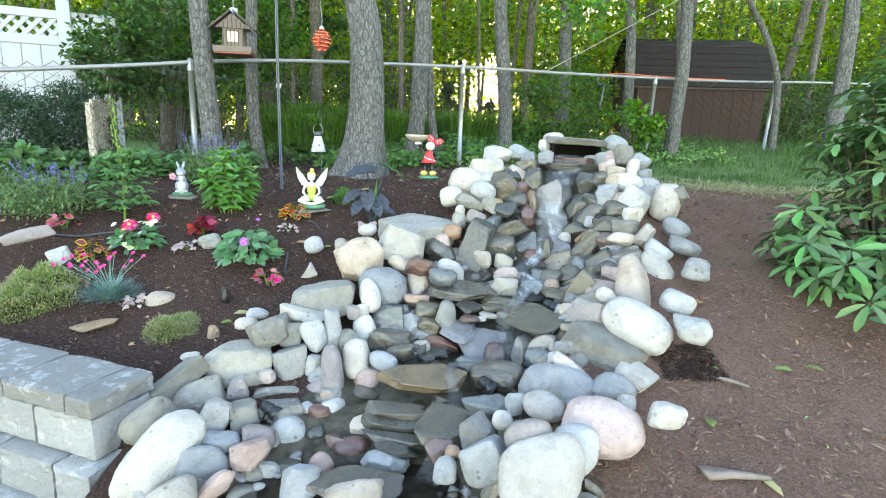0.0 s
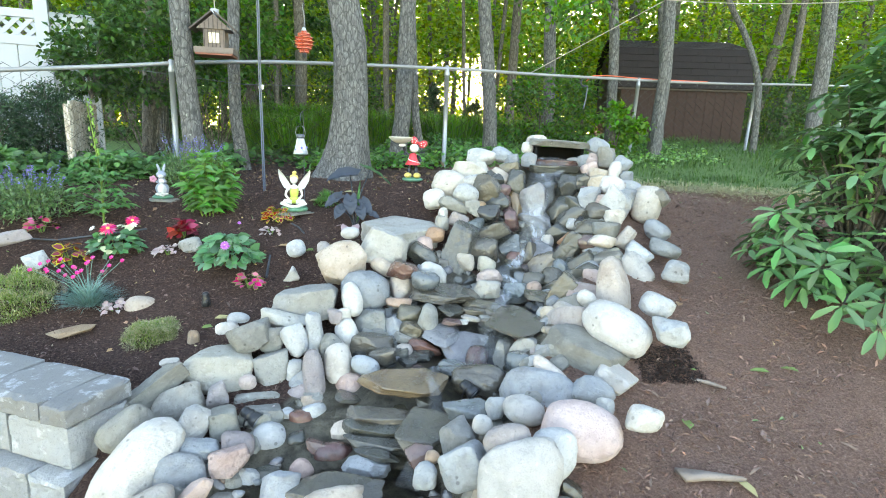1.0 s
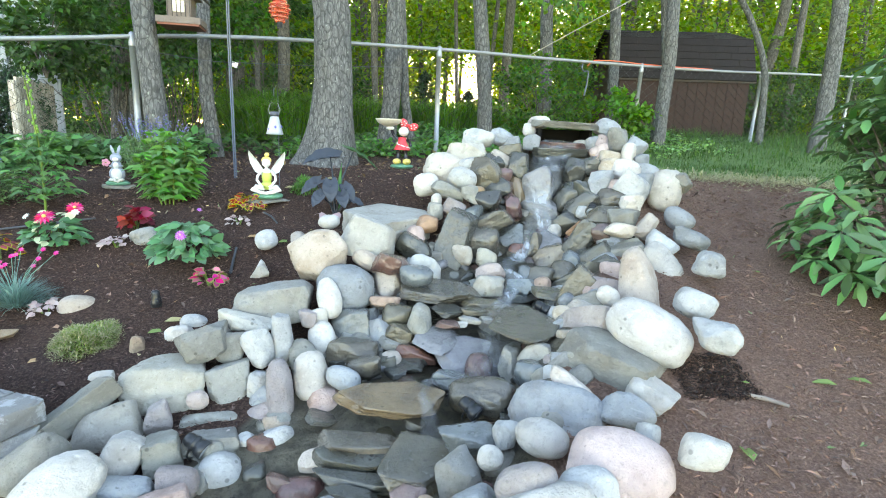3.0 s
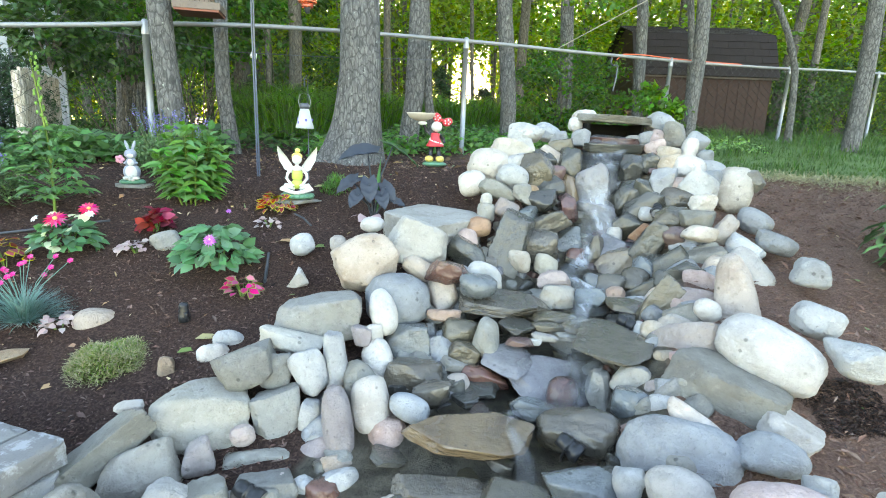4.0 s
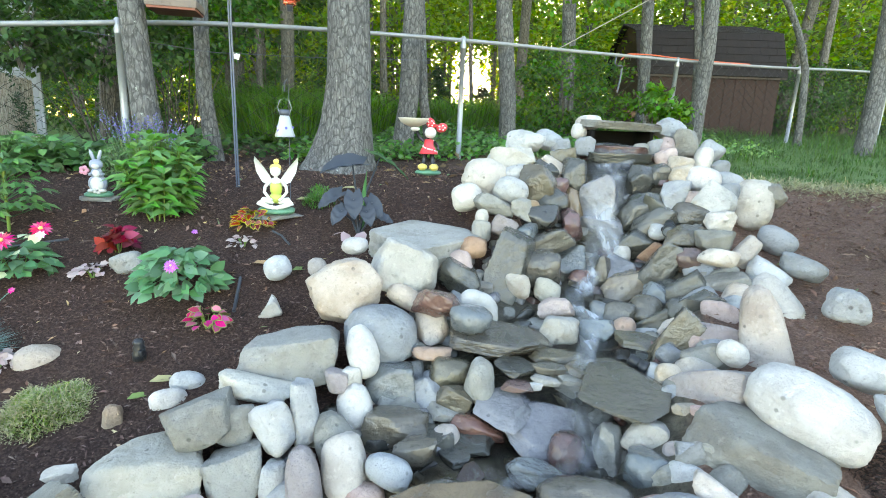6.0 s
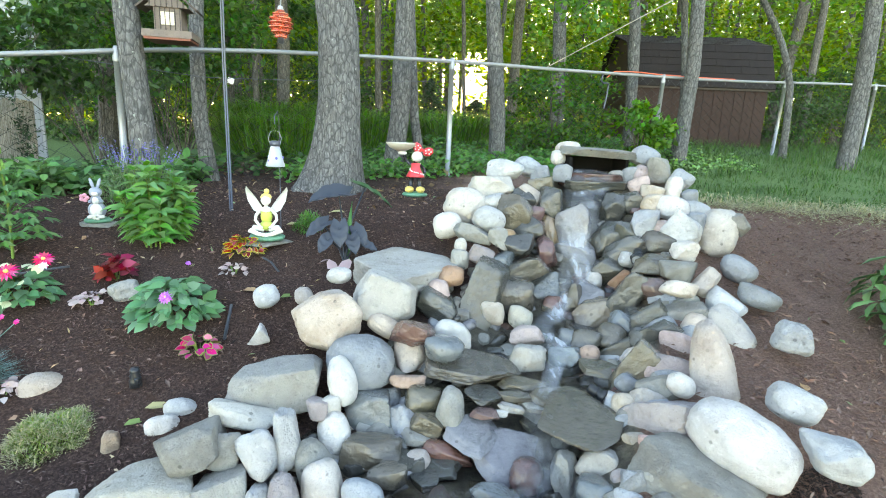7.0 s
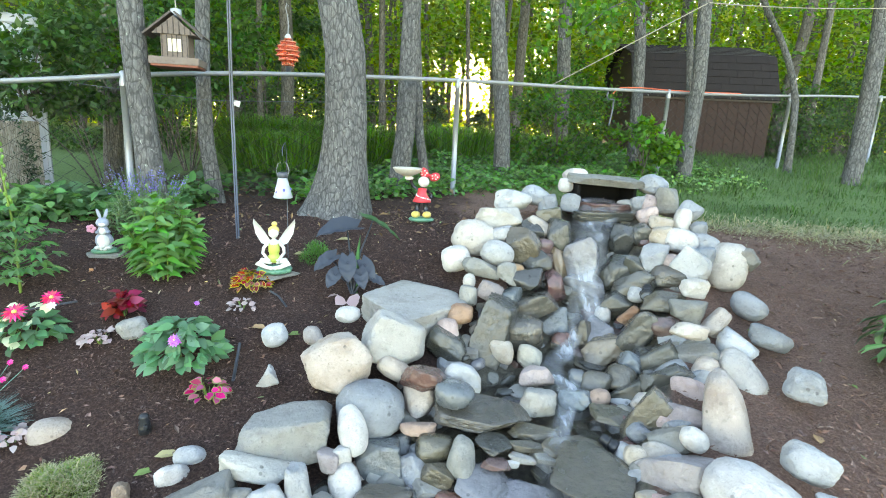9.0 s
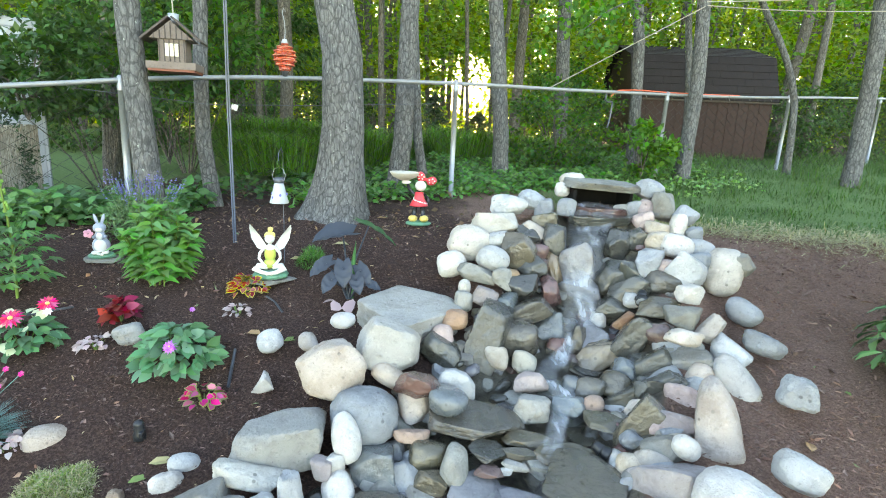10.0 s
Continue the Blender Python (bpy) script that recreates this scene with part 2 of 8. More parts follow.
SHED_WALL = plain("rust_brown_metal_siding", (0.036, 0.0155, 0.011), 0.7, 0.1, 0.3, 14)
SHINGLE = plain("dark_brown_shingle", (0.019, 0.0140, 0.0130), 0.9, 0, 0.3, 40, 0.6)
TIMBER = plain("weathered_timber", (0.19, 0.15, 0.125), 0.8, 0, 0.3, 40, 0.4)
TIMBER_DARK = plain("dark_timber", (0.095, 0.076, 0.066), 0.8, 0, 0.3, 40, 0.4)
# pale and brown patches paint dappled sunlight onto the weathered boards
BOARD_PALE = bark_mat("weathered_sun_dappled_board", (0.40, 0.34, 0.27), (0.78, 0.74, 0.66))
RED_TRAY = plain("faded_red_paint", (0.24, 0.085, 0.055), 0.7, 0, 0.25, 30)
CREAM = plain("cream_paint", (0.72, 0.62, 0.45), 0.6, 0, 0.1, 30)
TIN = plain("grey_tin", (0.42, 0.44, 0.46), 0.5, 0.4, 0.15, 40)
CERAMIC = plain("white_glazed_ceramic", (0.64, 0.64, 0.60), 0.25, 0, 0.04, 12)
CER_GREY = plain("grey_blue_glaze", (0.30, 0.33, 0.39), 0.3, 0, 0.1, 20)
CER_GREEN = plain("lime_green_glaze", (0.42, 0.50, 0.10), 0.3, 0, 0.1, 20)
CER_MOSS = plain("dark_green_glaze", (0.10, 0.26, 0.17), 0.4, 0, 0.25, 60, 0.4)
CER_YELLOW = plain("yellow_glaze", (0.75, 0.58, 0.16), 0.3, 0, 0.1, 20)
CER_RED = plain("red_glaze", (0.62, 0.05, 0.06), 0.3, 0, 0.1, 20)
CER_PINK = plain("pink_glaze", (0.62, 0.28, 0.36), 0.35, 0, 0.1, 20)
CER_BLACK = plain("black_glaze", (0.03, 0.03, 0.035), 0.25, 0, 0.1, 20)
BOWL = plain("stoneware_bowl", (0.50, 0.47, 0.40), 0.6, 0, 0.15, 30)
ORANGE_CORD = plain("orange_cord", (0.75, 0.13, 0.05), 0.5, 0, 0.1, 30)
ROPE = plain("pale_rope", (0.36, 0.32, 0.26), 0.85, 0, 0.15, 60)
HOSE = plain("black_drip_hose", (0.05, 0.055, 0.065), 0.5, 0, 0.2, 40)
STICK = plain("grey_driftwood", (0.25, 0.205, 0.175), 0.85, 0, 0.2, 40, 0.4)


def glass_mat(name, colour, rough=0.1, alpha=0.5):
    m, n, l, b = mat(name, rough, spec=0.6)
    b.inputs["Base Color"].default_value = (*colour, 1)
    b.inputs["Transmission Weight"].default_value = alpha
    return m


AMBER = glass_mat("amber_glass", (0.90, 0.16, 0.07), 0.06, 0.75)
AMBER_PALE = glass_mat("pale_amber_glass", (0.95, 0.42, 0.22), 0.08, 0.5)
FROST = glass_mat("frosted_glass", (0.55, 0.58, 0.62), 0.35, 0.35)

L_WOOD = leafy("woodland_leaf", (0.056, 0.142, 0.03), 0.5, 1.7, 0.55, hue=0.035)
L_MAPLE = leafy("maple_leaf", (0.07, 0.19, 0.03), 0.6, 1.5, 0.5)
L_FAR = leafy("far_leaf", (0.112, 0.200, 0.030), 0.5, 1.7, 0.6, hue=0.04)
L_BUSH = leafy("bush_leaf", (0.045, 0.105, 0.028), 0.55, 1.5, 0.3)
L_YEW = leafy("yew_needle", (0.042, 0.092, 0.044), 0.6, 1.4, 0.15)
L_RHODO = leafy("rhododendron_leaf", (0.105, 0.22, 0.085), 0.5, 1.5, 0.2, 0.35)
L_RHODO_PALE = leafy("pale_rhododendron_leaf", (0.20, 0.29, 0.11), 0.7, 1.2, 0.25, 0.4)
L_PHLOX = leafy("phlox_leaf", (0.095, 0.235, 0.06), 0.7, 1.35, 0.3)
L_DAHLIA = leafy("dahlia_leaf", (0.095, 0.215, 0.105), 0.6, 1.4, 0.25)
L_HOLLY = leafy("delphinium_leaf", (0.09, 0.205, 0.07), 0.6, 1.4, 0.3)
L_LILY = leafy("pale_green_leaf", (0.14, 0.26, 0.08), 0.7, 1.5, 0.25)
L_VARIEG = leafy("cream_variegated_leaf", (0.55, 0.60, 0.42), 0.8, 1.15, 0.2)
L_RED = leafy("crimson_coleus_leaf", (0.21, 0.010, 0.02), 0.6, 1.5, 0.2)
L_YEL = leafy("yellow_leaf_margin", (0.44, 0.43, 0.05), 0.8, 1.2, 0.25)
L_MAROON = leafy("dark_red_leaf_centre", (0.26, 0.03, 0.03), 0.7, 1.3, 0.1)
L_PINKC = leafy("pink_leaf_centre", (0.50, 0.07, 0.17), 0.7, 1.3, 0.15)
L_OLIVE = leafy("olive_leaf_margin", (0.23, 0.25, 0.09), 0.8, 1.2, 0.2)
L_WHITEC = leafy("greyish_pink_leaf", (0.40, 0.31, 0.30), 0.75, 1.25, 0.15)
L_DIANTH = leafy("blue_green_blade", (0.17, 0.29, 0.26), 0.7, 1.3, 0.15)
L_MOSS = leafy("thyme_sprig", (0.17, 0.25, 0.07), 0.6, 1.5, 0.2)
L_LAV = leafy("catmint_leaf", (0.13, 0.22, 0.09), 0.7, 1.3, 0.2)
L_PURPLE = leafy("purple_petal", (0.23, 0.20, 0.50), 0.8, 1.3, 0.2)
L_MAGENTA = leafy("magenta_petal", (0.62, 0.05, 0.25), 0.8, 1.25, 0.2)
L_CRIMSON = leafy("crimson_petal", (0.62, 0.03, 0.13), 0.8, 1.25, 0.2)
L_MAUVE = leafy("mauve_petal", (0.48, 0.16, 0.52), 0.85, 1.2, 0.2)
L_WHITEF = leafy("white_petal", (0.75, 0.76, 0.72), 0.9, 1.05, 0.2)
L_EAR = leafy("dark_elephant_ear_leaf", (0.042, 0.047, 0.060), 0.8, 1.3, 0.05, 0.4)
L_GRASS = leafy("grass_blade", (0.06, 0.128, 0.034), 0.6, 1.4, 0.35)
L_TALL = leafy("tall_grass_blade", (0.085, 0.21, 0.04), 0.6, 1.5, 0.35)
L_STRAW = leafy("straw_blade", (0.38, 0.36, 0.20), 0.7, 1.3, 0.2)
L_STEM = leafy("green_stem", (0.13, 0.20, 0.06), 0.8, 1.2, 0.0)
L_DRY = leafy("fallen_dry_leaf", (0.40, 0.29, 0.17), 0.6, 1.5, 0.1)
L_FRESH = leafy("fallen_green_leaf", (0.18, 0.26, 0.11), 0.7, 1.3, 0.2)


def ground_mat():
    m, n, l, b = mat("mulch_and_grass_ground", 0.95, spec=0.15)
    co = texco(n, l)
    fine, mid_n, big = noise_tex(n, l, co, 95, 7, 0.75), noise_tex(n, l, co, 17, 5, 0.6), noise_tex(n, l, co, 1.6, 4)
    chips = n.new("ShaderNodeTexVoronoi")
    chips.feature = "F1"
    chips.inputs["Scale"].default_value = 55
    l.new(texco(n, l, scale=(1, 0.5, 1)), chips.inputs["Vector"])
    mulch = mix(n, l, (0.05, 0.03, 0.026), (0.145, 0.092, 0.074), ramp_fac(n, l, fine.outputs[0], 0.4, 0.68))
    mulch = mix(n, l, mulch, (0.085, 0.048, 0.036), ramp_fac(n, l, mid_n.outputs[0], 0.5, 0.7, 0.7))
    sep = n.new("ShaderNodeSeparateXYZ")
    l.new(co, sep.inputs[0])
    # drier, browner path mulch on the open side
    dry = mix(n, l, (0.20, 0.120, 0.095), (0.385, 0.246, 0.19), ramp_fac(n, l, fine.outputs[0], 0.38, 0.68))
    wob = n.new("ShaderNodeMath")
    wob.operation, wob.inputs[1].default_value = "MULTIPLY_ADD", 1.4
    l.new(big.outputs[0], wob.inputs[0]), l.new(sep.outputs[0], wob.inputs[2])
    mulch = mix(n, l, mulch, dry, ramp_fac(n, l, wob.outputs[0], 0.75, 1.2, 0.9))
    grass = mix(n, l, (0.10, 0.175, 0.06), (0.18, 0.26, 0.10), ramp_fac(n, l, fine.outputs[0], 0.35, 0.65))
    # edge of the bed
    edge = n.new("ShaderNodeMath")
    edge.operation, edge.inputs[1].default_value = "MULTIPLY_ADD", 0.5
    l.new(mid_n.outputs[0], edge.inputs[0])
    line = n.new("ShaderNodeVectorMath")
    line.operation = "DOT_PRODUCT"
    line.inputs[1].default_value = (0.2, 0.98, 0)
    l.new(co, line.inputs[0]), l.new(line.outputs["Value"], edge.inputs[2])
    rightside = ramp_fac(n, l, sep.outputs[0], 0.9, 1.4)
    g = n.new("ShaderNodeMath")
    g.operation = "MULTIPLY"
    l.new(ramp_fac(n, l, edge.outputs[0], 5.9, 6.05), g.inputs[0]), l.new(rightside, g.inputs[1])
    lawn = ramp_fac(n, l, sep.outputs[1], 0.2, -0.3)
    beyond = ramp_fac(n, l, sep.outputs[1], 6.6, 7.4)
    fmax = n.new("ShaderNodeMath")
    fmax.operation = "MAXIMUM"
    l.new(lawn, fmax.inputs[0]), l.new(beyond, fmax.inputs[1])
    far = fmax.outputs[0]
    mx = n.new("ShaderNodeMath")
    mx.operation = "MAXIMUM"
    l.new(g.outputs[0], mx.inputs[0]), l.new(far, mx.inputs[1])
    soil = mix(n, l, mulch, grass, mx.outputs[0])
    # wet gravel where the mesh attribute "bed" marks the stream
    wet = n.new("ShaderNodeAttribute")
    wet.attribute_name = "bed"
    gravel = mix(n, l, (0.085, 0.078, 0.062), (0.19, 0.172, 0.135), ramp_fac(n, l, mid_n.outputs[0], 0.35, 0.65))
    gravel = mix(n, l, gravel, (0.03, 0.026, 0.022), ramp_fac(n, l, fine.outputs[0], 0.52, 0.7, 0.8))
    l.new(mix(n, l, soil, gravel, ramp_fac(n, l, wet.outputs["Fac"], 0.3, 0.7)), b.inputs["Base Color"])
    gloss = n.new("ShaderNodeMapRange")
    gloss.inputs["To Min"].default_value, gloss.inputs["To Max"].default_value = 0.95, 0.35
    l.new(wet.outputs["Fac"], gloss.inputs[0]), l.new(gloss.outputs[0], b.inputs["Roughness"])
    h = n.new("ShaderNodeMath")
    h.operation = "ADD"
    l.new(fine.outputs[0], h.inputs[0]), l.new(mid_n.outputs[0], h.inputs[1])
    bump(n, l, b, h.outputs[0], 1.0, 0.03)
    return m


def water_mat(name, foam, clear=0.85):
    """Clear water under a soft white veil; the mesh attribute "body" thins it to the sides."""
    m, n, l, b = mat(name, 0.35, spec=0.3)
    b.inputs["Base Color"].default_value = (0.82, 0.87, 0.93, 1)
    glossy, clear_n, film, out = n.new("ShaderNodeBsdfGlossy"), n.new("ShaderNodeBsdfTransparent"), n.new("ShaderNodeMixShader"), n.new("ShaderNodeMixShader")
    glossy.inputs["Roughness"].default_value = 0.05 + 0.25 * foam
    clear_n.inputs[0].default_value = (clear, clear, clear * 0.97, 1)
    fr = n.new("ShaderNodeFresnel")
    fr.inputs["IOR"].default_value = 1.33 - 0.26 * foam
    ripple = noise_tex(n, l, texco(n, l), 20, 3)
    bp = n.new("ShaderNodeBump")
    bp.inputs["Strength"].default_value, bp.inputs["Distance"].default_value = 0.18, 0.01
    l.new(ripple.outputs[0], bp.inputs["Height"])
    for node in (glossy, fr):
        l.new(bp.outputs[0], node.inputs["Normal"])
    l.new(fr.outputs[0], film.inputs[0]), l.new(clear_n.outputs[0], film.inputs[1]), l.new(glossy.outputs[0], film.inputs[2])
    if not foam:
        l.new(film.outputs[0], n["Material Output"].inputs[0])
        return m
    streak = noise_tex(n, l, texco(n, l, scale=(1, 0.25, 0.16)), 26, 4, 0.55)
    clump = noise_tex(n, l, texco(n, l), 9, 3, 0.5)
    s1, s2 = ramp_fac(n, l, streak.outputs[0], 0.36, 0.72, 0.75), ramp_fac(n, l, clump.outputs[0], 0.30, 0.70)
    body = n.new("ShaderNodeAttribute")
    body.attribute_name = "body"
    both = n.new("ShaderNodeMath")
    both.operation = "MULTIPLY"
    l.new(s1, both.inputs[0]), l.new(s2, both.inputs[1])
    base = n.new("ShaderNodeMath")
    base.operation, base.inputs[1].default_value, base.inputs[2].default_value = "MULTIPLY_ADD", 0.75 * foam, 0.10 * foam
    l.new(both.outputs[0], base.inputs[0])
    k = n.new("ShaderNodeMath")
    k.operation = "MULTIPLY"
    l.new(base.outputs[0], k.inputs[0]), l.new(body.outputs["Fac"], k.inputs[1])
    veil = k.outputs[0]
    thin = n.new("ShaderNodeMixShader")
    bare = n.new("ShaderNodeBsdfTransparent")
    l.new(body.outputs["Fac"], thin.inputs[0]), l.new(bare.outputs[0], thin.inputs[1]), l.new(film.outputs[0], thin.inputs[2])
    l.new(veil, out.inputs[0]), l.new(thin.outputs[0], out.inputs[1]), l.new(b.outputs[0], out.inputs[2])
    l.new(out.outputs[0], n["Material Output"].inputs[0])
    return m


GROUND = ground_mat()
POOL = water_mat("pool_water", 0.0, 0.93)
RAPID = water_mat("rapid_water", 1.0, 0.96)
FOAM = water_mat("falling_water", 0.65, 0.95)
RILL = water_mat("rill_water", 0.30, 0.95)

# ---- mesh helpers ----
rng = np.random.default_rng(7)


class Geo:
    """Gathers vertices and faces of one mesh."""

    def __init__(self):
        self.v, self.f, self.m = [], [], []

    def add(self, v, f, slot=0):
        k = len(self.v)
        self.v.extend(map(tuple, np.asarray(v, float)))
        self.f.extend(tuple(int(i) + k for i in q) for q in f)
        self.m.extend([slot] * len(f))
        return self

    def mesh(self, name, mats, smooth=True):
        me = bpy.data.meshes.new(name)
        me.from_pydata(self.v, [], self.f)
        for mt in (mats if isinstance(mats, (list, tuple)) else [mats]):
            me.materials.append(mt)
        if any(self.m):
            me.polygons.foreach_set("material_index", self.m)
        if smooth:
            me.shade_smooth()
        me.update()
        return me


def thing(name, at, label, category, group="", kind="", turn=0.0):
    ob = new(name)
    ob.empty_display_size = 0.1
    ob.matrix_world = pose(*at, 0, 0, turn)
    return tagged(ob, label, category, group, kind)


def solo(name, g, mats, at, label, category, group="", kind="", smooth=True, turn=0.0):
    ob = new(name, g.mesh(name, mats, smooth))
    ob.matrix_world = pose(*at, 0, 0, turn)
    return tagged(ob, label, category, group, kind)


def part(name, g, mats, parent, label="", smooth=True):
    ob = new(name, g.mesh(name, mats, smooth) if isinstance(g, Geo) else g)
    ob.parent = parent
    return tagged(ob, label) if label else ob


BOX_F = [(0, 1, 3, 2), (4, 6, 7, 5), (0, 4, 5, 1), (2, 3, 7, 6), (0, 2, 6, 4), (1, 5, 7, 3)]


def box(g, c, size, slot=0, rot=None, bevel=0.0):
    """A box with its edges cut off by bevel."""
    hx, hy, hz = [s / 2 for s in size]
    if bevel <= 0:
        v = np.array([(x * hx, y * hy, z * hz) for x in (-1, 1) for y in (-1, 1) for z in (-1, 1)])
        f = BOX_F
    else:
        bm = bmesh.new()
        bmesh.ops.create_cube(bm, size=1)
        for q in bm.verts:
            q.co = Vector((q.co.x * size[0], q.co.y * size[1], q.co.z * size[2]))
        bmesh.ops.bevel(bm, geom=bm.edges[:], offset=bevel, segments=2, affect="EDGES", profile=0.6)
        bm.verts.index_update()
        v, f = np.array([q.co for q in bm.verts]), [[q.index for q in fc.verts] for fc in bm.faces]
        bm.free()
    if rot is not None:
        v = v @ np.array(rot.to_3x3()).T
    return g.add(v + np.array(c), f, slot)


def tube(g, path, radii, sides=8, slot=0, cap=True):
    """A tapered tube along a path."""
    p = np.asarray(path, float)
    r = np.broadcast_to(np.asarray(radii, float), (len(p),))
    d = np.gradient(p, axis=0)
    d /= np.linalg.norm(d, axis=1)[:, None] + 1e-9
    ref = np.array((1.0, 0, 0)) if abs(d[0][0]) < 0.8 else np.array((0, 1.0, 0))
    v, f = [], []
    for i in range(len(p)):
        a = np.cross(d[i], ref)
        a /= np.linalg.norm(a) + 1e-9
        b = np.cross(d[i], a)
        for k in range(sides):
            an = 2 * math.pi * k / sides
            v.append(p[i] + r[i] * (a * math.cos(an) + b * math.sin(an)))
    for i in range(len(p) - 1):
        for k in range(sides):
            k2 = (k + 1) % sides
            f.append((i * sides + k, i * sides + k2, (i + 1) * sides + k2, (i + 1) * sides + k))
    if cap:
        f += [tuple(range(sides)), tuple(reversed(range((len(p) - 1) * sides, len(p) * sides)))]
    return g.add(v, f, slot)


def lathe(g, profile, c=(0, 0, 0), sides=20, slot=0, squash=1.0):
    v, f = [], []
    for r, z in profile:
        for k in range(sides):
            a = 2 * math.pi * k / sides
            v.append((c[0] + r * math.cos(a), c[1] + r * squash * math.sin(a), c[2] + z))
    for i in range(len(profile) - 1):
        for k in range(sides):
            k2 = (k + 1) % sides
            f.append((i * sides + k, i * sides + k2, (i + 1) * sides + k2, (i + 1) * sides + k))
    return g.add(v, f, slot)


def ico(level):
    bm = bmesh.new()
    bmesh.ops.create_icosphere(bm, subdivisions=level, radius=1)
    v, f = np.array([q.co for q in bm.verts]), [[q.index for q in fc.verts] for fc in bm.faces]
    bm.free()
    return v, f


BOX_LOOP = [(0, 1, 2, 3), (7, 6, 5, 4), (0, 4, 5, 1), (1, 5, 6, 2), (2, 6, 7, 3), (3, 7, 4, 0)]
ICO2, ICO3, ICO4, ICO5 = ico(2), ico(3), ico(4), ico(5)


def ball(g, c, size, slot=0, rot=None, level=ICO2):
    v = level[0] * np.array(size)
    if rot is not None:
        v = v @ np.array(rot.to_3x3()).T
    return g.add(v + np.array(c), level[1], slot)


LEAF_V = np.array([(0, 0, 0), (0.3, 0.42, 0.05), (0.3, 0, 0), (0.3, -0.42, 0.05), (0.68, 0.36, -0.04), (0.68, 0, -0.08), (0.68, -0.36, -0.04), (1, 0, -0.22)])
LEAF_F = [(0, 2, 1), (0, 3, 2), (1, 2, 5, 4), (2, 3, 6, 5), (4, 5, 7), (5, 6, 7)]
POINT_V = np.array([(0, 0, 0), (0.22, 0.40, 0.05), (0.24, 0, -0.01), (0.22, -0.40, 0.05), (0.60, 0.30, 0.0), (0.62, 0, -0.07), (0.60, -0.30, 0.0), (1, 0, -0.26)])
OVAL_V = np.array([(0, 0, 0), (0.25, 0.34, 0.03), (0.26, 0, -0.02), (0.25, -0.34, 0.03), (0.70, 0.46, -0.03), (0.72, 0, -0.10), (0.70, -0.46, -0.03), (0.96, 0.16, -0.20), (1.0, 0, -0.22), (0.96, -0.16, -0.20)])
OVAL_F = [(0, 2, 1), (0, 3, 2), (1, 2, 5, 4), (2, 3, 6, 5), (4, 5, 8, 7), (5, 6, 9, 8)]
DIA_V = np.array([(0, 0, 0), (0.5, 0.5, 0.06), (1, 0, -0.08), (0.5, -0.5, 0.06)])
DIA_F = [(0, 3, 2, 1)]
BLADE_F = [(0, 1, 2, 3), (3, 2, 4)]


def unit(a):
    return a / (np.linalg.norm(a, axis=-1, keepdims=True) + 1e-9)


def leaves(g, pos, way, up, length, width, tv=LEAF_V, tf=LEAF_F, slot=0):
    """Leaves at pos that point along way, face up, with the template tv."""
    pos, way = np.atleast_2d(pos).astype(float), unit(np.atleast_2d(way).astype(float))
    nn = len(pos)
    up = np.broadcast_to(np.asarray(up, float), (nn, 3))
    y = unit(np.cross(up, way))
    z = np.cross(way, y)
    L, W = np.broadcast_to(length, (nn,))[:, None], np.broadcast_to(width, (nn,))[:, None]
    v = pos[:, None, :] + tv[None, :, 0:1] * (L * way)[:, None, :] + tv[None, :, 1:2] * (W * y)[:, None, :] + tv[None, :, 2:3] * (L * z)[:, None, :]
    k0, kv = len(g.v), len(tv)
    g.v.extend(map(tuple, v.reshape(-1, 3)))
    for q in tf:
        idx = k0 + np.arange(nn)[:, None] * kv + np.array(q)[None, :]
        g.f.extend(map(tuple, idx.tolist()))
    g.m.extend([slot] * (nn * len(tf)))
    return g


def blades(g, pos, way, length, width, bend=0.35, slot=0):
    """Arching blades in two pieces."""
    pos, way = np.atleast_2d(pos).astype(float), np.atleast_2d(way).astype(float)
    nn = len(pos)
    L, W = np.broadcast_to(length, (nn,)), np.broadcast_to(width, (nn,))
    side = unit(np.cross(way, (0, 0, 1.0)) + 1e-4)
    flat = way * np.array((1, 1, 0))
    flat = unit(flat + 1e-5)
    p1 = pos + unit(way) * (L * 0.55)[:, None]
    p2 = p1 + unit(unit(way) * (1 - bend) + flat * bend * 1.2 - np.array((0, 0, bend * 0.5))) * (L * 0.45)[:, None]
    h = side * (W / 2)[:, None]
    v = np.stack([pos - h * 0.7, pos + h * 0.7, p1 + h, p1 - h, p2], 1)
    k0 = len(g.v)
    g.v.extend(map(tuple, v.reshape(-1, 3)))
    for q in BLADE_F:
        g.f.extend(map(tuple, (k0 + np.arange(nn)[:, None] * 5 + np.array(q)[None, :]).tolist()))
    g.m.extend([slot] * (nn * len(BLADE_F)))
    return g


def rdir(nn, flat=0.0):
    a = rng.uniform(0, 2 * math.pi, nn)
    z = rng.uniform(-1, 1, nn) * (1 - flat)
    r = np.sqrt(1 - z * z)
    return np.stack([r * np.cos(a), r * np.sin(a), z], 1)


# ---- shape of the ground ----
def smooth(t):
    t=min(1.0,max(0.0,t)); return t*t*(3-2*t)
def bed(y):
    return float(np.interp(y,[0.5,1.6,2.0,2.3,2.7,3.2,3.6,3.9,4.1,4.35,4.7],[-.10,-.02,0.05,.19,.27,.43,.52,.68,.85,1.06,1.1]))
def mid(y):
    return float(np.interp(y,[0.5,1.5,2.0,2.6,3.2,3.6,4.0,4.6],[-.55,-.35,-.2,.1,.42,.62,.82,.97]))
def half(y):
    return float(np.interp(y,[0.85,1.0,1.2,1.5,2.0,2.6,3.2,3.8,4.3,4.7],[.05,.35,.52,.62,.55,.5,.5,.42,.3,.15]))
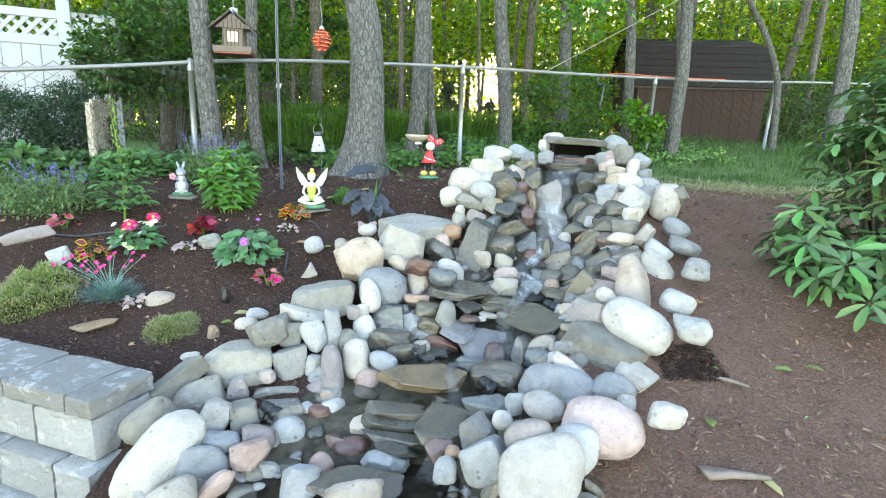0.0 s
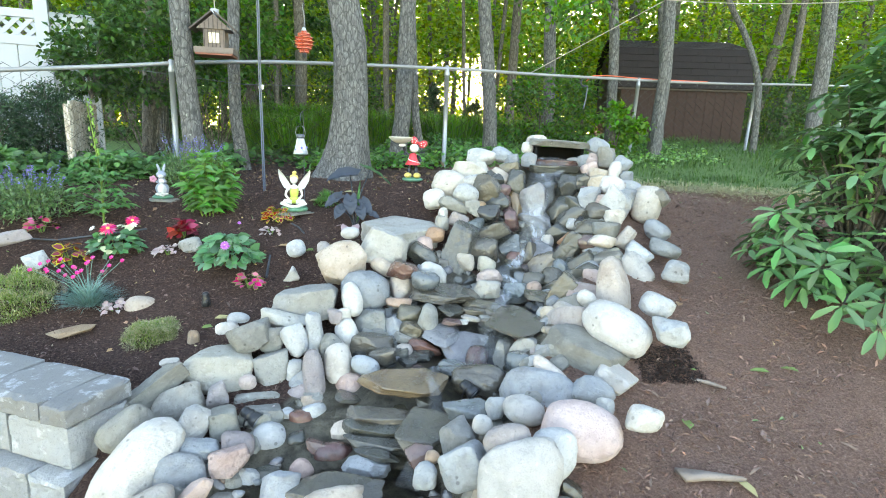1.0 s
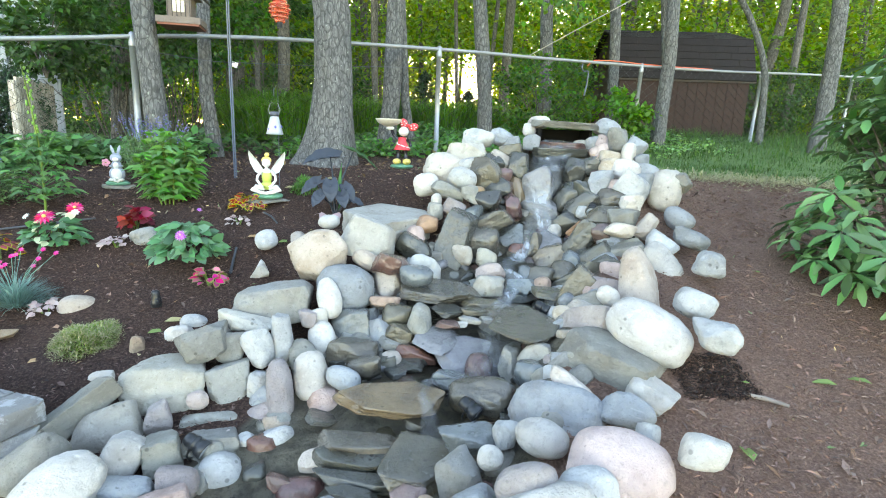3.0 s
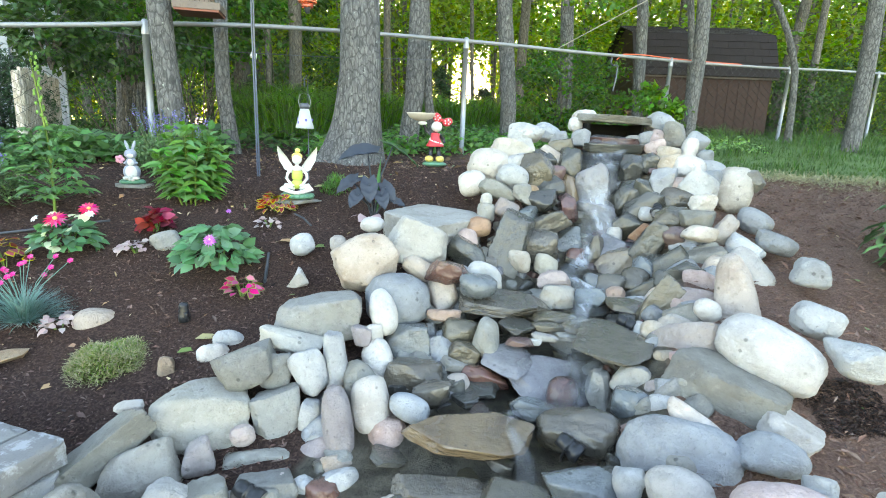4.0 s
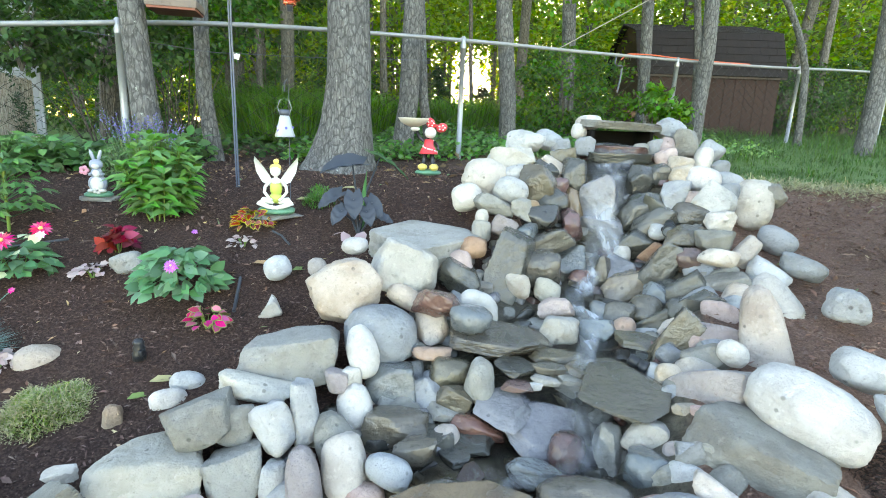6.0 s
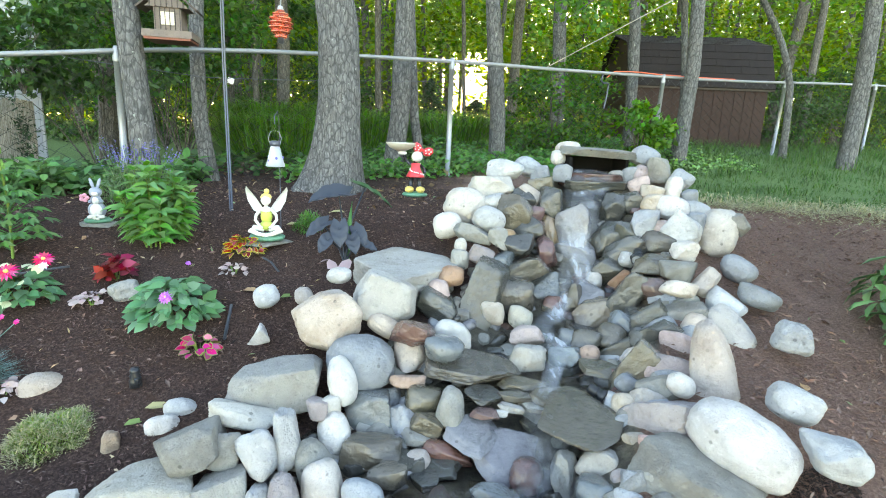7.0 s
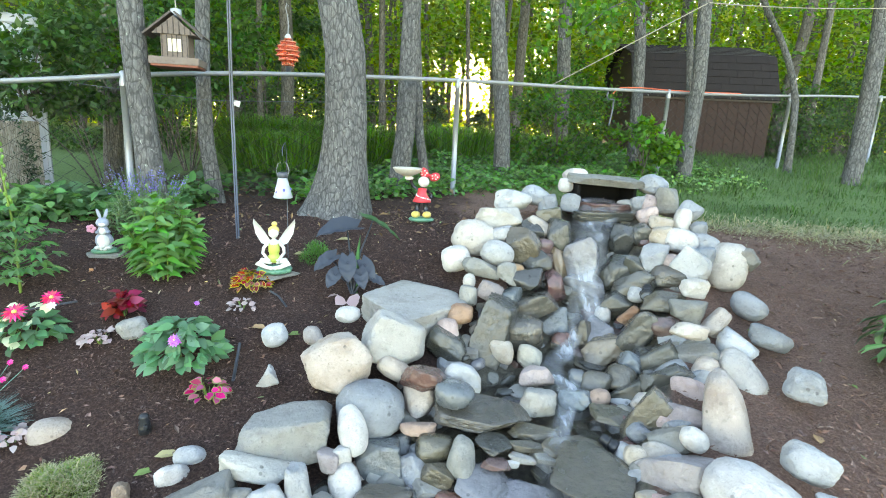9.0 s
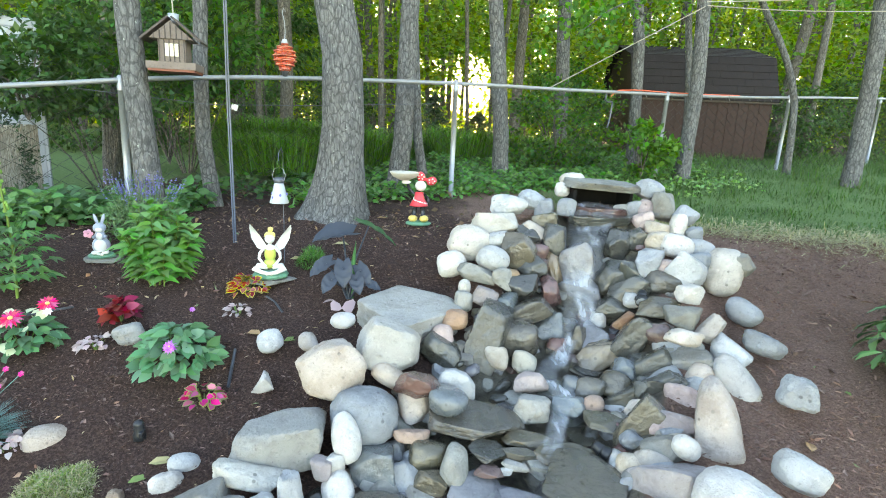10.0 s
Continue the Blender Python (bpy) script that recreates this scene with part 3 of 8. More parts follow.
def ground(x,y):
    slope=0.10+0.17*y if y<5 else float(np.interp(y,[5,5.6,6.54,7.97,9.3,11.3,13],[.95,.975,1.02,1.19,1.33,1.42,1.48]))
    if y<1.0: slope=0.27-0.10*(1-y)
    left=0.33*(1-smooth((y-2.2)/2.2))
    right=0.12*(1-smooth((y-1.6)/1.6))
    side=smooth((x-mid(y)+0.35)/0.7)
    z=slope-left*(1-side)-right*side-0.45*smooth((-2.7-x)/0.9)*smooth((y-5.3)/1.6)
    return z
def terrain(x,y):
    z=ground(x,y)
    v=(x+1.35)*.33+(y-1.94)*.945
    z-=0.55*smooth(-(v-0.14)/0.1)*smooth((-1.26-x)/0.06)
    d=math.hypot((x-0.98)/0.75,(y-4.45)/0.6)
    z+=0.36*math.exp(-d*d*1.1)
    if 0.3<y<4.75:
        k=abs(x-mid(y))/half(y)
        w=1-smooth((k-0.45)/0.75)
        w*=1-smooth((y-4.55)/0.2)
        z=z*(1-w)+min(z,bed(y))*w
    return z


# ---- ground sheet ----
def grid_axis(a, b, fine_a, fine_b, step, coarse):
    out = list(np.arange(fine_a, fine_b, step))
    x, s = fine_b, step
    while x < b:
        out.append(x)
        s = min(s * 1.25, coarse)
        x += s
    x, s = fine_a, step
    while x > a:
        s = min(s * 1.25, coarse)
        x -= s
        out.insert(0, x)
    return out


g = Geo()
gx, gy = grid_axis(-300, 300, -3.6, 3.6, 0.045, 40), grid_axis(-300, 600, 0.4, 7.6, 0.045, 60)
gv = []
for y in gy:
    for x in gx:
        near = max(0.0, 1 - max(abs(x) / 8, abs(y - 4) / 9))
        lump = noise.noise(Vector((x * 2.3, y * 2.3, 0))) * 0.02 + noise.noise(Vector((x * 9, y * 9, 3))) * 0.010 + noise.noise(Vector((x * 23, y * 23, 7))) * 0.006
        yy = min(max(y, -1.0), 30.0)
        gv.append((x, y, terrain(x, yy) + lump * near))
nx = len(gx)
gf = [(j * nx + i, j * nx + i + 1, (j + 1) * nx + i + 1, (j + 1) * nx + i) for j in range(len(gy) - 1) for i in range(nx - 1)]
g.add(gv, gf)
ground_ob = solo("ground", g, GROUND, (0, 0, 0), "sloping garden ground of dark bark mulch with rough grass beyond", "ground", kind="structure")
bed_mark = ground_ob.data.attributes.new("bed", "FLOAT", "POINT")
bed_mark.data.foreach_set("value", [float(1 - smooth((abs(x - mid(y)) / half(y) - 0.95) / 0.35)) if 0.85 < y < 4.72 else 0.0 for x, y, z in gv])


# ---- stones of the stream ----
def stone(shape, kind, x, y, z, sx, sy, sz, spin=0.0, tilt=None, seed=None, taper=1.0):
    """One stone: r rounded cobble, e egg-shaped cobble, b worn block, k crisp block, a angular rock, s flat flagstone.
    tilt: how far it leans and faces round; taper: the width of its top against its foot."""
    stone.count += 1
    r = np.random.default_rng(stone.count if seed is None else seed)
    big = max(sx, sy, sz)
    V, F = ICO5 if big > (0.24 if shape in "re" else 0.15) else ICO4 if big > 0.08 else ICO3
    # a worn polyhedron: the planes of a block or slab, turned a little, with corners broken off
    axes = np.array([(1, 0, 0), (-1, 0, 0), (0, 1, 0), (0, -1, 0), (0, 0, 1), (0, 0, -1)], float)
    if shape == "r":
        nrm = np.vstack([axes + r.normal(size=(6, 3)) * 0.10, r.normal(size=(10, 3))])
        dist = np.concatenate([r.uniform(0.97, 1.03, 6), r.uniform(0.97, 1.2, 10)])
        sharp, amp = r.uniform(3.8, 7.0), 0.085
    elif shape == "e":
        nrm, dist = axes + r.normal(size=(6, 3)) * 0.06, r.uniform(0.97, 1.03, 6)
        sharp, amp = r.uniform(2.1, 2.7), 0.06
    elif shape == "b":
        nrm = np.vstack([axes + r.normal(size=(6, 3)) * 0.17, r.normal(size=(11, 3))])
        dist = np.concatenate([r.uniform(0.92, 1.04, 6), r.uniform(0.94, 1.2, 11)])
        sharp, amp = r.uniform(12, 17), 0.05
    elif shape == "k":
        nrm = np.vstack([axes + r.normal(size=(6, 3)) * 0.10, r.normal(size=(7, 3))])
        dist = np.concatenate([r.uniform(0.96, 1.03, 6), r.uniform(1.05, 1.35, 7)])
        sharp, amp = r.uniform(26, 40), 0.04
    elif shape == "a":
        nrm = np.vstack([axes + r.normal(size=(6, 3)) * 0.22, r.normal(size=(12, 3))])
        dist = np.concatenate([r.uniform(0.86, 1.06, 6), r.uniform(0.82, 1.12, 12)])
        sharp, amp = r.uniform(22, 40), 0.05
    else:
        an = np.arange(7) * 0.8976 + r.uniform(-0.3, 0.3, 7)
        nrm = np.vstack([axes[4:], np.stack([np.cos(an), np.sin(an), r.normal(size=7) * 0.16], 1)])
        dist = np.concatenate([(1.0, 1.0), r.uniform(0.78, 1.08, 7)])
        sharp, amp = 26.0, 0.03
    nrm = unit(nrm)
    grip = np.maximum(0, V @ nrm.T / dist)
    v = V / ((grip ** sharp).sum(1, keepdims=True) ** (1 / sharp))
    o = Vector(r.uniform(-50, 50, 3))
    k1, k2 = (1.6, 4.5) if shape in "re" else (2.0, 6.0)
    for i in range(len(v)):
        q = Vector(v[i])
        rough_v = 0.0 if shape in "re" else amp * (0.6 * abs(noise.noise(q * 7 + o)) + 0.3 * noise.noise(q * 19 + o))
        v[i] *= 1 + amp * noise.noise(q * k1 + o) + amp * 0.5 * noise.noise(q * k2 + o) + amp * 0.3 * noise.noise(q * 13 + o) - rough_v
    if taper != 1.0:
        v[:, 0] *= 1 + (taper - 1) * (v[:, 2] * 0.5 + 0.5)
    ext = v.max(0) - v.min(0)
    v = (v - (v.max(0) + v.min(0)) / 2) / ext * np.array((sx, sy, sz))
    me = Geo().add(v, F).mesh("stone", ROCK[kind])
    if shape not in "re":
        me.set_sharp_from_angle(angle=radians(34))
    blocky = shape in "abk"
    name = "flagstone" if shape == "s" else "cobble" if not blocky else "boulder" if big > 0.22 else "rock"
    words = {"r": "rounded ", "e": "smooth egg-shaped ", "b": "worn blocky ", "k": "squared ", "a": "angular ", "s": "flat "}[shape] + ROCK_WORDS[kind] + " " + name
    off = abs(x - mid(min(max(y, 1.0), 4.6)))
    where = " lying in the bed of the stream" if kind in "drsnqu" else (" on the mulch of the bed" if off > 0.95 or y > 5 else " in the rim of the stream")
    ob = new(name, me)
    if shape == "s":
        m = pose(x, y, z, *(tilt or (r.uniform(4, 12), r.uniform(-6, 6))), spin)
    else:
        lean, face = tilt or (-20, 0)
        m = pose(x, y, z) @ pose(0, 0, 0, 0, 0, face) @ pose(0, 0, 0, lean, 0, 0) @ pose(0, 0, 0, 0, -spin, 0)
    ob.matrix_world = m
    return tagged(ob, words + where, "stone", "stones of the waterfall stream")


stone.count = 0
# cap slab over the spout, the broad ledge stone and the spout's floor
stone("s", "g", 1.08, 4.66, 1.368, 0.53, 0.40, 0.052, -3, tilt=(1.5, 2))
stone("s", "r", 1.02, 4.56, 1.195, 0.44, 0.34, 0.10, 4, tilt=(1, 0))
stone("s", "d", 0.99, 4.36, 1.175, 0.42, 0.16, 0.06, 2, tilt=(3, 0))
stone('e', 'w', -1.030, 2.938, 0.356, 0.127, 0.097, 0.081, -8, tilt=(-22, 18))
stone('e', 'W', -1.065, 2.861, 0.323, 0.129, 0.100, 0.085, 0, tilt=(-23, 20))
stone('a', 'o', -1.216, 2.768, 0.291, 0.074, 0.084, 0.114, 4, tilt=(-11, 25))
stone('b', 'l', -0.995, 2.530, 0.233, 0.317, 0.280, 0.234, -8, tilt=(-13, 21))
stone('k', 'g', -0.862, 2.625, 0.383, 0.228, 0.189, 0.149, 22, tilt=(-11, 16))
stone('b', 'l', -0.735, 2.771, 0.418, 0.253, 0.139, 0.096, -16, tilt=(-10, 11))
stone('r', 'g', -0.768, 2.667, 0.345, 0.125, 0.121, 0.131, 0, tilt=(-25, 13))
stone('r', 'w', -0.632, 2.617, 0.368, 0.128, 0.138, 0.169, 24, tilt=(-26, 9))
stone('k', 'g', -0.741, 2.553, 0.232, 0.169, 0.193, 0.212, 0, tilt=(-14, 13), taper=1.18)
stone('e', 'p', -0.812, 2.416, 0.234, 0.081, 0.073, 0.073, 0, tilt=(-32, 16))
stone('k', 'g', -0.760, 2.398, 0.159, 0.239, 0.112, 0.074, 0, tilt=(-16, 15))
stone('b', 'w', -0.614, 2.521, 0.236, 0.081, 0.109, 0.141, -4, tilt=(-14, 8))
stone('e', 'v', -0.512, 2.471, 0.249, 0.105, 0.134, 0.267, 7, tilt=(-32, 5))
stone('r', 'v', -0.580, 2.423, 0.151, 0.131, 0.124, 0.131, 0, tilt=(-35, 8))
stone('b', 'w', -0.551, 2.671, 0.394, 0.093, 0.128, 0.215, 4, tilt=(-11, 6), taper=0.65)
stone('b', 'v', -0.470, 2.807, 0.435, 0.081, 0.087, 0.087, 0, tilt=(-10, 3))
stone('r', 'W', -0.427, 2.833, 0.444, 0.084, 0.076, 0.075, 0, tilt=(-21, 1))
stone('e', 'W', -0.403, 2.785, 0.352, 0.120, 0.131, 0.161, 24, tilt=(-24, 1))
stone('b', 'g', -0.452, 2.653, 0.314, 0.129, 0.154, 0.177, 18, tilt=(-12, 2))
stone('r', 'W', -0.410, 2.561, 0.275, 0.137, 0.156, 0.203, 8, tilt=(-29, 1), taper=0.75)
stone('r', 'p', -0.350, 2.491, 0.195, 0.140, 0.129, 0.133, 0, tilt=(-33, -1))
stone('a', 'd', -0.424, 2.470, 0.122, 0.219, 0.143, 0.130, 0, tilt=(-16, 2))
stone('a', 'b', -0.256, 2.467, 0.134, 0.127, 0.112, 0.116, 0, tilt=(-16, -5))
stone('e', 'b', -0.272, 2.527, 0.283, 0.149, 0.114, 0.098, -20, tilt=(-30, -4))
stone('b', 'n', -0.262, 2.747, 0.303, 0.233, 0.170, 0.137, 0, tilt=(-12, -4))
stone('a', 'n', -0.195, 2.601, 0.296, 0.139, 0.106, 0.115, 0, tilt=(-13, -7))
stone('e', 'c', -0.095, 2.720, 0.273, 0.101, 0.099, 0.107, 0, tilt=(-27, -9))
stone('a', 'b', -0.144, 2.888, 0.328, 0.129, 0.141, 0.187, 10, tilt=(-11, -7))
stone('k', 'q', -0.295, 2.928, 0.371, 0.199, 0.168, 0.162, 8, tilt=(-10, -3))
stone('r', 'n', -0.074, 2.936, 0.412, 0.156, 0.122, 0.127, 0, tilt=(-21, -9))
stone('r', 'g', 0.036, 2.865, 0.412, 0.121, 0.140, 0.181, -8, tilt=(-21, -12))
stone('b', 'r', 0.020, 2.754, 0.294, 0.199, 0.111, 0.083, -15, tilt=(-12, -13))
stone('s', 'u', -0.084, 2.343, 0.288, 0.432, 0.206, 0.050, -6, tilt=(8, -0))
stone('s', 's', 0.227, 2.720, 0.334, 0.267, 0.292, 0.040, 14, tilt=(18, -6))
stone('s', 's', 0.109, 2.777, 0.370, 0.222, 0.260, 0.025, 2, tilt=(8, -2))
stone('e', 'r', 0.283, 2.600, 0.313, 0.120, 0.109, 0.132, 0, tilt=(-26, -22))
stone('a', 'q', 0.161, 2.511, 0.290, 0.177, 0.098, 0.080, -5, tilt=(-13, -19))
stone('a', 'g', 0.401, 2.572, 0.342, 0.101, 0.113, 0.153, 0, tilt=(-11, -26))
stone('r', 'n', 0.273, 2.355, 0.301, 0.274, 0.182, 0.168, 0, tilt=(-30, -25))
stone('b', 'p', 0.386, 2.320, 0.316, 0.232, 0.059, 0.039, 33, tilt=(-13, -30))
stone('b', 'l', 0.519, 2.563, 0.394, 0.132, 0.129, 0.118, -10, tilt=(-10, -30))
stone('b', 'q', 0.468, 2.425, 0.362, 0.138, 0.119, 0.116, 0, tilt=(-12, -30))
stone('e', 'v', 0.548, 2.447, 0.407, 0.063, 0.065, 0.073, 20, tilt=(-24, -32))
stone('e', 'w', 0.543, 2.357, 0.392, 0.109, 0.090, 0.083, 0, tilt=(-25, -34))
stone('r', 'c', 0.571, 2.202, 0.424, 0.205, 0.084, 0.066, -24, tilt=(-26, -38))
stone('r', 'b', 0.528, 2.182, 0.321, 0.357, 0.264, 0.235, 0, tilt=(-29, -37))
stone('k', 'g', 0.755, 2.386, 0.426, 0.384, 0.264, 0.204, -12, tilt=(-3, -39))
stone('b', 'v', 0.774, 2.669, 0.481, 0.317, 0.260, 0.207, 20, tilt=(-8, -34))
stone('e', 'W', 0.916, 2.441, 0.549, 0.338, 0.247, 0.211, -18, tilt=(-18, -41))
stone('e', 'c', 0.680, 2.773, 0.495, 0.118, 0.099, 0.091, 0, tilt=(-18, -31))
stone('s', 'n', 0.491, 2.692, 0.477, 0.301, 0.334, 0.025, -18, tilt=(8, 1))
stone('e', 'w', -0.848, 3.508, 0.646, 0.126, 0.114, 0.115, 25, tilt=(-12, 10))
stone('a', 'W', -0.836, 3.302, 0.517, 0.121, 0.111, 0.125, 0, tilt=(-7, 11), taper=0.25)
stone('r', 'c', -0.657, 3.494, 0.655, 0.098, 0.094, 0.098, 0, tilt=(-12, 6))
stone('e', 'W', -0.497, 3.518, 0.759, 0.123, 0.096, 0.082, 0, tilt=(-9, 3))
stone('b', 'c', -0.493, 3.235, 0.627, 0.312, 0.297, 0.281, 14, tilt=(-6, 3))
stone('b', 'l', -0.262, 3.378, 0.704, 0.308, 0.266, 0.227, -14, tilt=(-5, -3))
stone('e', 'c', -0.246, 3.249, 0.602, 0.180, 0.122, 0.095, -26, tilt=(-14, -3))
stone('e', 'b', -0.342, 3.062, 0.504, 0.288, 0.249, 0.251, 0, tilt=(-18, -1))
stone('e', 'W', -0.393, 2.913, 0.502, 0.113, 0.140, 0.195, 20, tilt=(-19, 0))
stone('k', 'g', -0.662, 2.940, 0.459, 0.369, 0.278, 0.200, 4, tilt=(-9, 8))
stone('b', 'c', -0.142, 3.173, 0.514, 0.145, 0.148, 0.145, 0, tilt=(-7, -6))
stone('r', 'o', -0.142, 2.984, 0.468, 0.149, 0.073, 0.056, 2, tilt=(-19, -7))
stone('r', 'q', 0.006, 3.069, 0.578, 0.169, 0.124, 0.123, 0, tilt=(-16, -11))
stone('r', 'w', 0.056, 3.231, 0.573, 0.175, 0.148, 0.140, -15, tilt=(-15, -11))
stone('a', 'r', -0.123, 3.134, 0.622, 0.219, 0.132, 0.115, 0, tilt=(-6, -7))
stone('a', 'p', 0.412, 3.348, 0.544, 0.160, 0.113, 0.096, 0, tilt=(-6, -19))
stone('a', 'l', 0.373, 3.137, 0.520, 0.157, 0.119, 0.108, 0, tilt=(-7, -19))
stone('r', 'l', 0.400, 3.499, 0.578, 0.128, 0.117, 0.117, -10, tilt=(-13, -17))
stone('r', 'c', 0.266, 3.526, 0.592, 0.121, 0.114, 0.118, 0, tilt=(-12, -14))
stone('e', 'r', 0.253, 3.619, 0.665, 0.076, 0.077, 0.102, 0, tilt=(-11, -14))
stone('b', 'n', 0.380, 3.650, 0.643, 0.234, 0.199, 0.199, 0, tilt=(-5, -16))
stone('s', 'n', 0.131, 3.070, 0.509, 0.410, 0.239, 0.050, -7, tilt=(8, -0))
stone('a', 'q', 0.568, 3.222, 0.486, 0.162, 0.118, 0.124, 0, tilt=(-7, -23))
stone('s', 'n', 0.329, 2.975, 0.481, 0.214, 0.103, 0.025, -10, tilt=(8, -0))
stone('s', 'n', 0.286, 2.885, 0.465, 0.148, 0.053, 0.025, -10, tilt=(8, -0))
stone('s', 'd', 0.162, 2.913, 0.456, 0.158, 0.123, 0.025, -8, tilt=(8, -0))
stone('s', 'r', 0.161, 2.837, 0.418, 0.118, 0.067, 0.025, -16, tilt=(8, 2))
stone('s', 'g', 0.263, 2.847, 0.434, 0.110, 0.041, 0.025, -19, tilt=(8, 2))
stone('s', 'w', 0.223, 2.837, 0.417, 0.057, 0.021, 0.025, -9, tilt=(8, -0))
stone('s', 'g', 0.363, 2.853, 0.441, 0.124, 0.070, 0.025, -11, tilt=(8, -0))
stone('a', 'n', -0.061, 2.850, 0.358, 0.152, 0.107, 0.107, 0, tilt=(-10, -10))
stone('e', 'W', 0.819, 4.704, 1.323, 0.104, 0.098, 0.100, 0, tilt=(-5, -14))
stone('e', 'W', 0.917, 4.843, 1.384, 0.181, 0.128, 0.099, 5, tilt=(-4, -15))
stone('r', 'b', 1.385, 4.605, 1.357, 0.203, 0.161, 0.140, -12, tilt=(-5, -23))
stone('b', 'g', 1.416, 4.434, 1.260, 0.168, 0.185, 0.201, 0, tilt=(-3, -24))
stone('r', 'b', 1.491, 4.278, 1.228, 0.137, 0.127, 0.129, -30, tilt=(-7, -26))
stone('r', 'w', 0.408, 4.366, 1.246, 0.233, 0.168, 0.134, 0, tilt=(-7, -9))
stone('r', 'b', 0.586, 4.577, 1.259, 0.193, 0.152, 0.131, -22, tilt=(-7, -11))
stone('b', 'b', 0.667, 4.545, 1.207, 0.136, 0.140, 0.140, 0, tilt=(-3, -13))
stone('b', 'b', 0.805, 4.493, 1.231, 0.127, 0.127, 0.123, 0, tilt=(-3, -15))
stone('k', 'l', 0.319, 4.256, 1.154, 0.323, 0.181, 0.132, -3, tilt=(-4, -8))
stone('e', 'c', 0.150, 4.136, 1.042, 0.254, 0.223, 0.220, -10, tilt=(-11, -5))
stone('r', 'w', 0.302, 4.105, 1.071, 0.156, 0.117, 0.095, 15, tilt=(-11, -8))
stone('e', 'W', 0.048, 4.005, 0.944, 0.172, 0.154, 0.152, 15, tilt=(-14, -3))
stone('e', 'w', 0.273, 3.943, 0.997, 0.188, 0.156, 0.143, -14, tilt=(-13, -8))
stone('b', 'g', 0.179, 3.899, 0.920, 0.222, 0.149, 0.106, -10, tilt=(-7, -6))
stone('a', 'g', 0.315, 3.856, 0.905, 0.117, 0.112, 0.131, 0, tilt=(-7, -9))
stone('a', 'c', 0.545, 4.208, 1.102, 0.189, 0.134, 0.116, -32, tilt=(-4, -12))
stone('a', 'n', 0.633, 4.295, 1.142, 0.179, 0.141, 0.165, 0, tilt=(-4, -13))
stone('a', 'n', 0.434, 4.061, 1.025, 0.215, 0.176, 0.214, 0, tilt=(-5, -10))
stone('a', 'd', 0.490, 4.183, 1.087, 0.174, 0.129, 0.143, -20, tilt=(-5, -11))
stone('r', 'r', 0.553, 4.077, 1.019, 0.123, 0.095, 0.097, -10, tilt=(-12, -12))
stone('b', 'u', 0.659, 4.104, 0.904, 0.106, 0.133, 0.262, 17, tilt=(-6, -14))
stone('a', 'd', 0.513, 4.009, 0.933, 0.174, 0.137, 0.158, 0, tilt=(-6, -12))
stone('r', 'r', 0.573, 4.060, 0.933, 0.090, 0.093, 0.127, 0, tilt=(-13, -13))
stone('e', 'o', 0.377, 3.866, 0.927, 0.076, 0.067, 0.064, 0, tilt=(-14, -10))
stone('a', 'd', 0.415, 3.844, 0.870, 0.203, 0.144, 0.149, 0, tilt=(-7, -11))
stone('a', 'r', 0.599, 3.886, 0.832, 0.108, 0.116, 0.185, 28, tilt=(-7, -14))
stone('e', 'l', 0.109, 3.802, 0.871, 0.069, 0.072, 0.081, 0, tilt=(-16, -5))
stone('b', 'v', 0.216, 3.755, 0.832, 0.144, 0.128, 0.108, -12, tilt=(-8, -7))
stone('b', 'q', 0.334, 3.777, 0.776, 0.135, 0.137, 0.160, 0, tilt=(-8, -9))
stone('r', 'g', 0.101, 3.727, 0.812, 0.098, 0.099, 0.110, 0, tilt=(-17, -5))
stone('r', 'o', 0.055, 3.595, 0.755, 0.129, 0.114, 0.111, 0, tilt=(-19, -4))
stone('r', 'p', -0.010, 3.530, 0.693, 0.115, 0.110, 0.115, 0, tilt=(-21, -3))
stone('s', 'l', -0.183, 3.710, 0.717, 0.553, 0.562, 0.170, 1, tilt=(4, -0))
stone('k', 'd', 0.205, 3.610, 0.614, 0.194, 0.234, 0.483, -20, tilt=(-10, -7))
stone('a', 'd', -0.011, 3.482, 0.630, 0.221, 0.158, 0.160, -35, tilt=(-10, -3))
stone('e', 'r', 0.265, 3.650, 0.662, 0.080, 0.079, 0.103, 0, tilt=(-21, -8))
stone('k', 'n', 0.443, 3.773, 0.749, 0.284, 0.176, 0.133, 28, tilt=(-8, -12))
stone('a', 'q', 0.591, 3.837, 0.614, 0.206, 0.194, 0.268, -22, tilt=(-9, -14))
stone('r', 'r', 0.605, 3.685, 0.596, 0.122, 0.094, 0.095, 0, tilt=(-21, -15))
stone('e', 'r', 0.700, 3.651, 0.518, 0.128, 0.096, 0.095, 0, tilt=(-23, -17))
stone('a', 'n', 0.719, 3.696, 0.608, 0.096, 0.104, 0.207, 0, tilt=(-9, -17))
stone('a', 's', 0.804, 3.685, 0.628, 0.168, 0.149, 0.193, 0, tilt=(-9, -19))
stone('r', 'W', 0.859, 3.827, 0.699, 0.093, 0.094, 0.103, 0, tilt=(-18, -19))
stone('a', 'd', 0.948, 3.871, 0.746, 0.231, 0.169, 0.181, 15, tilt=(-8, -20))
stone('b', 'o', 0.969, 3.738, 0.731, 0.057, 0.077, 0.129, -38, tilt=(-8, -22))
stone('r', 'w', 1.035, 3.819, 0.822, 0.102, 0.095, 0.096, 0, tilt=(-16, -22))
stone('a', 'u', 0.825, 3.604, 0.587, 0.249, 0.172, 0.170, 38, tilt=(-10, -20))
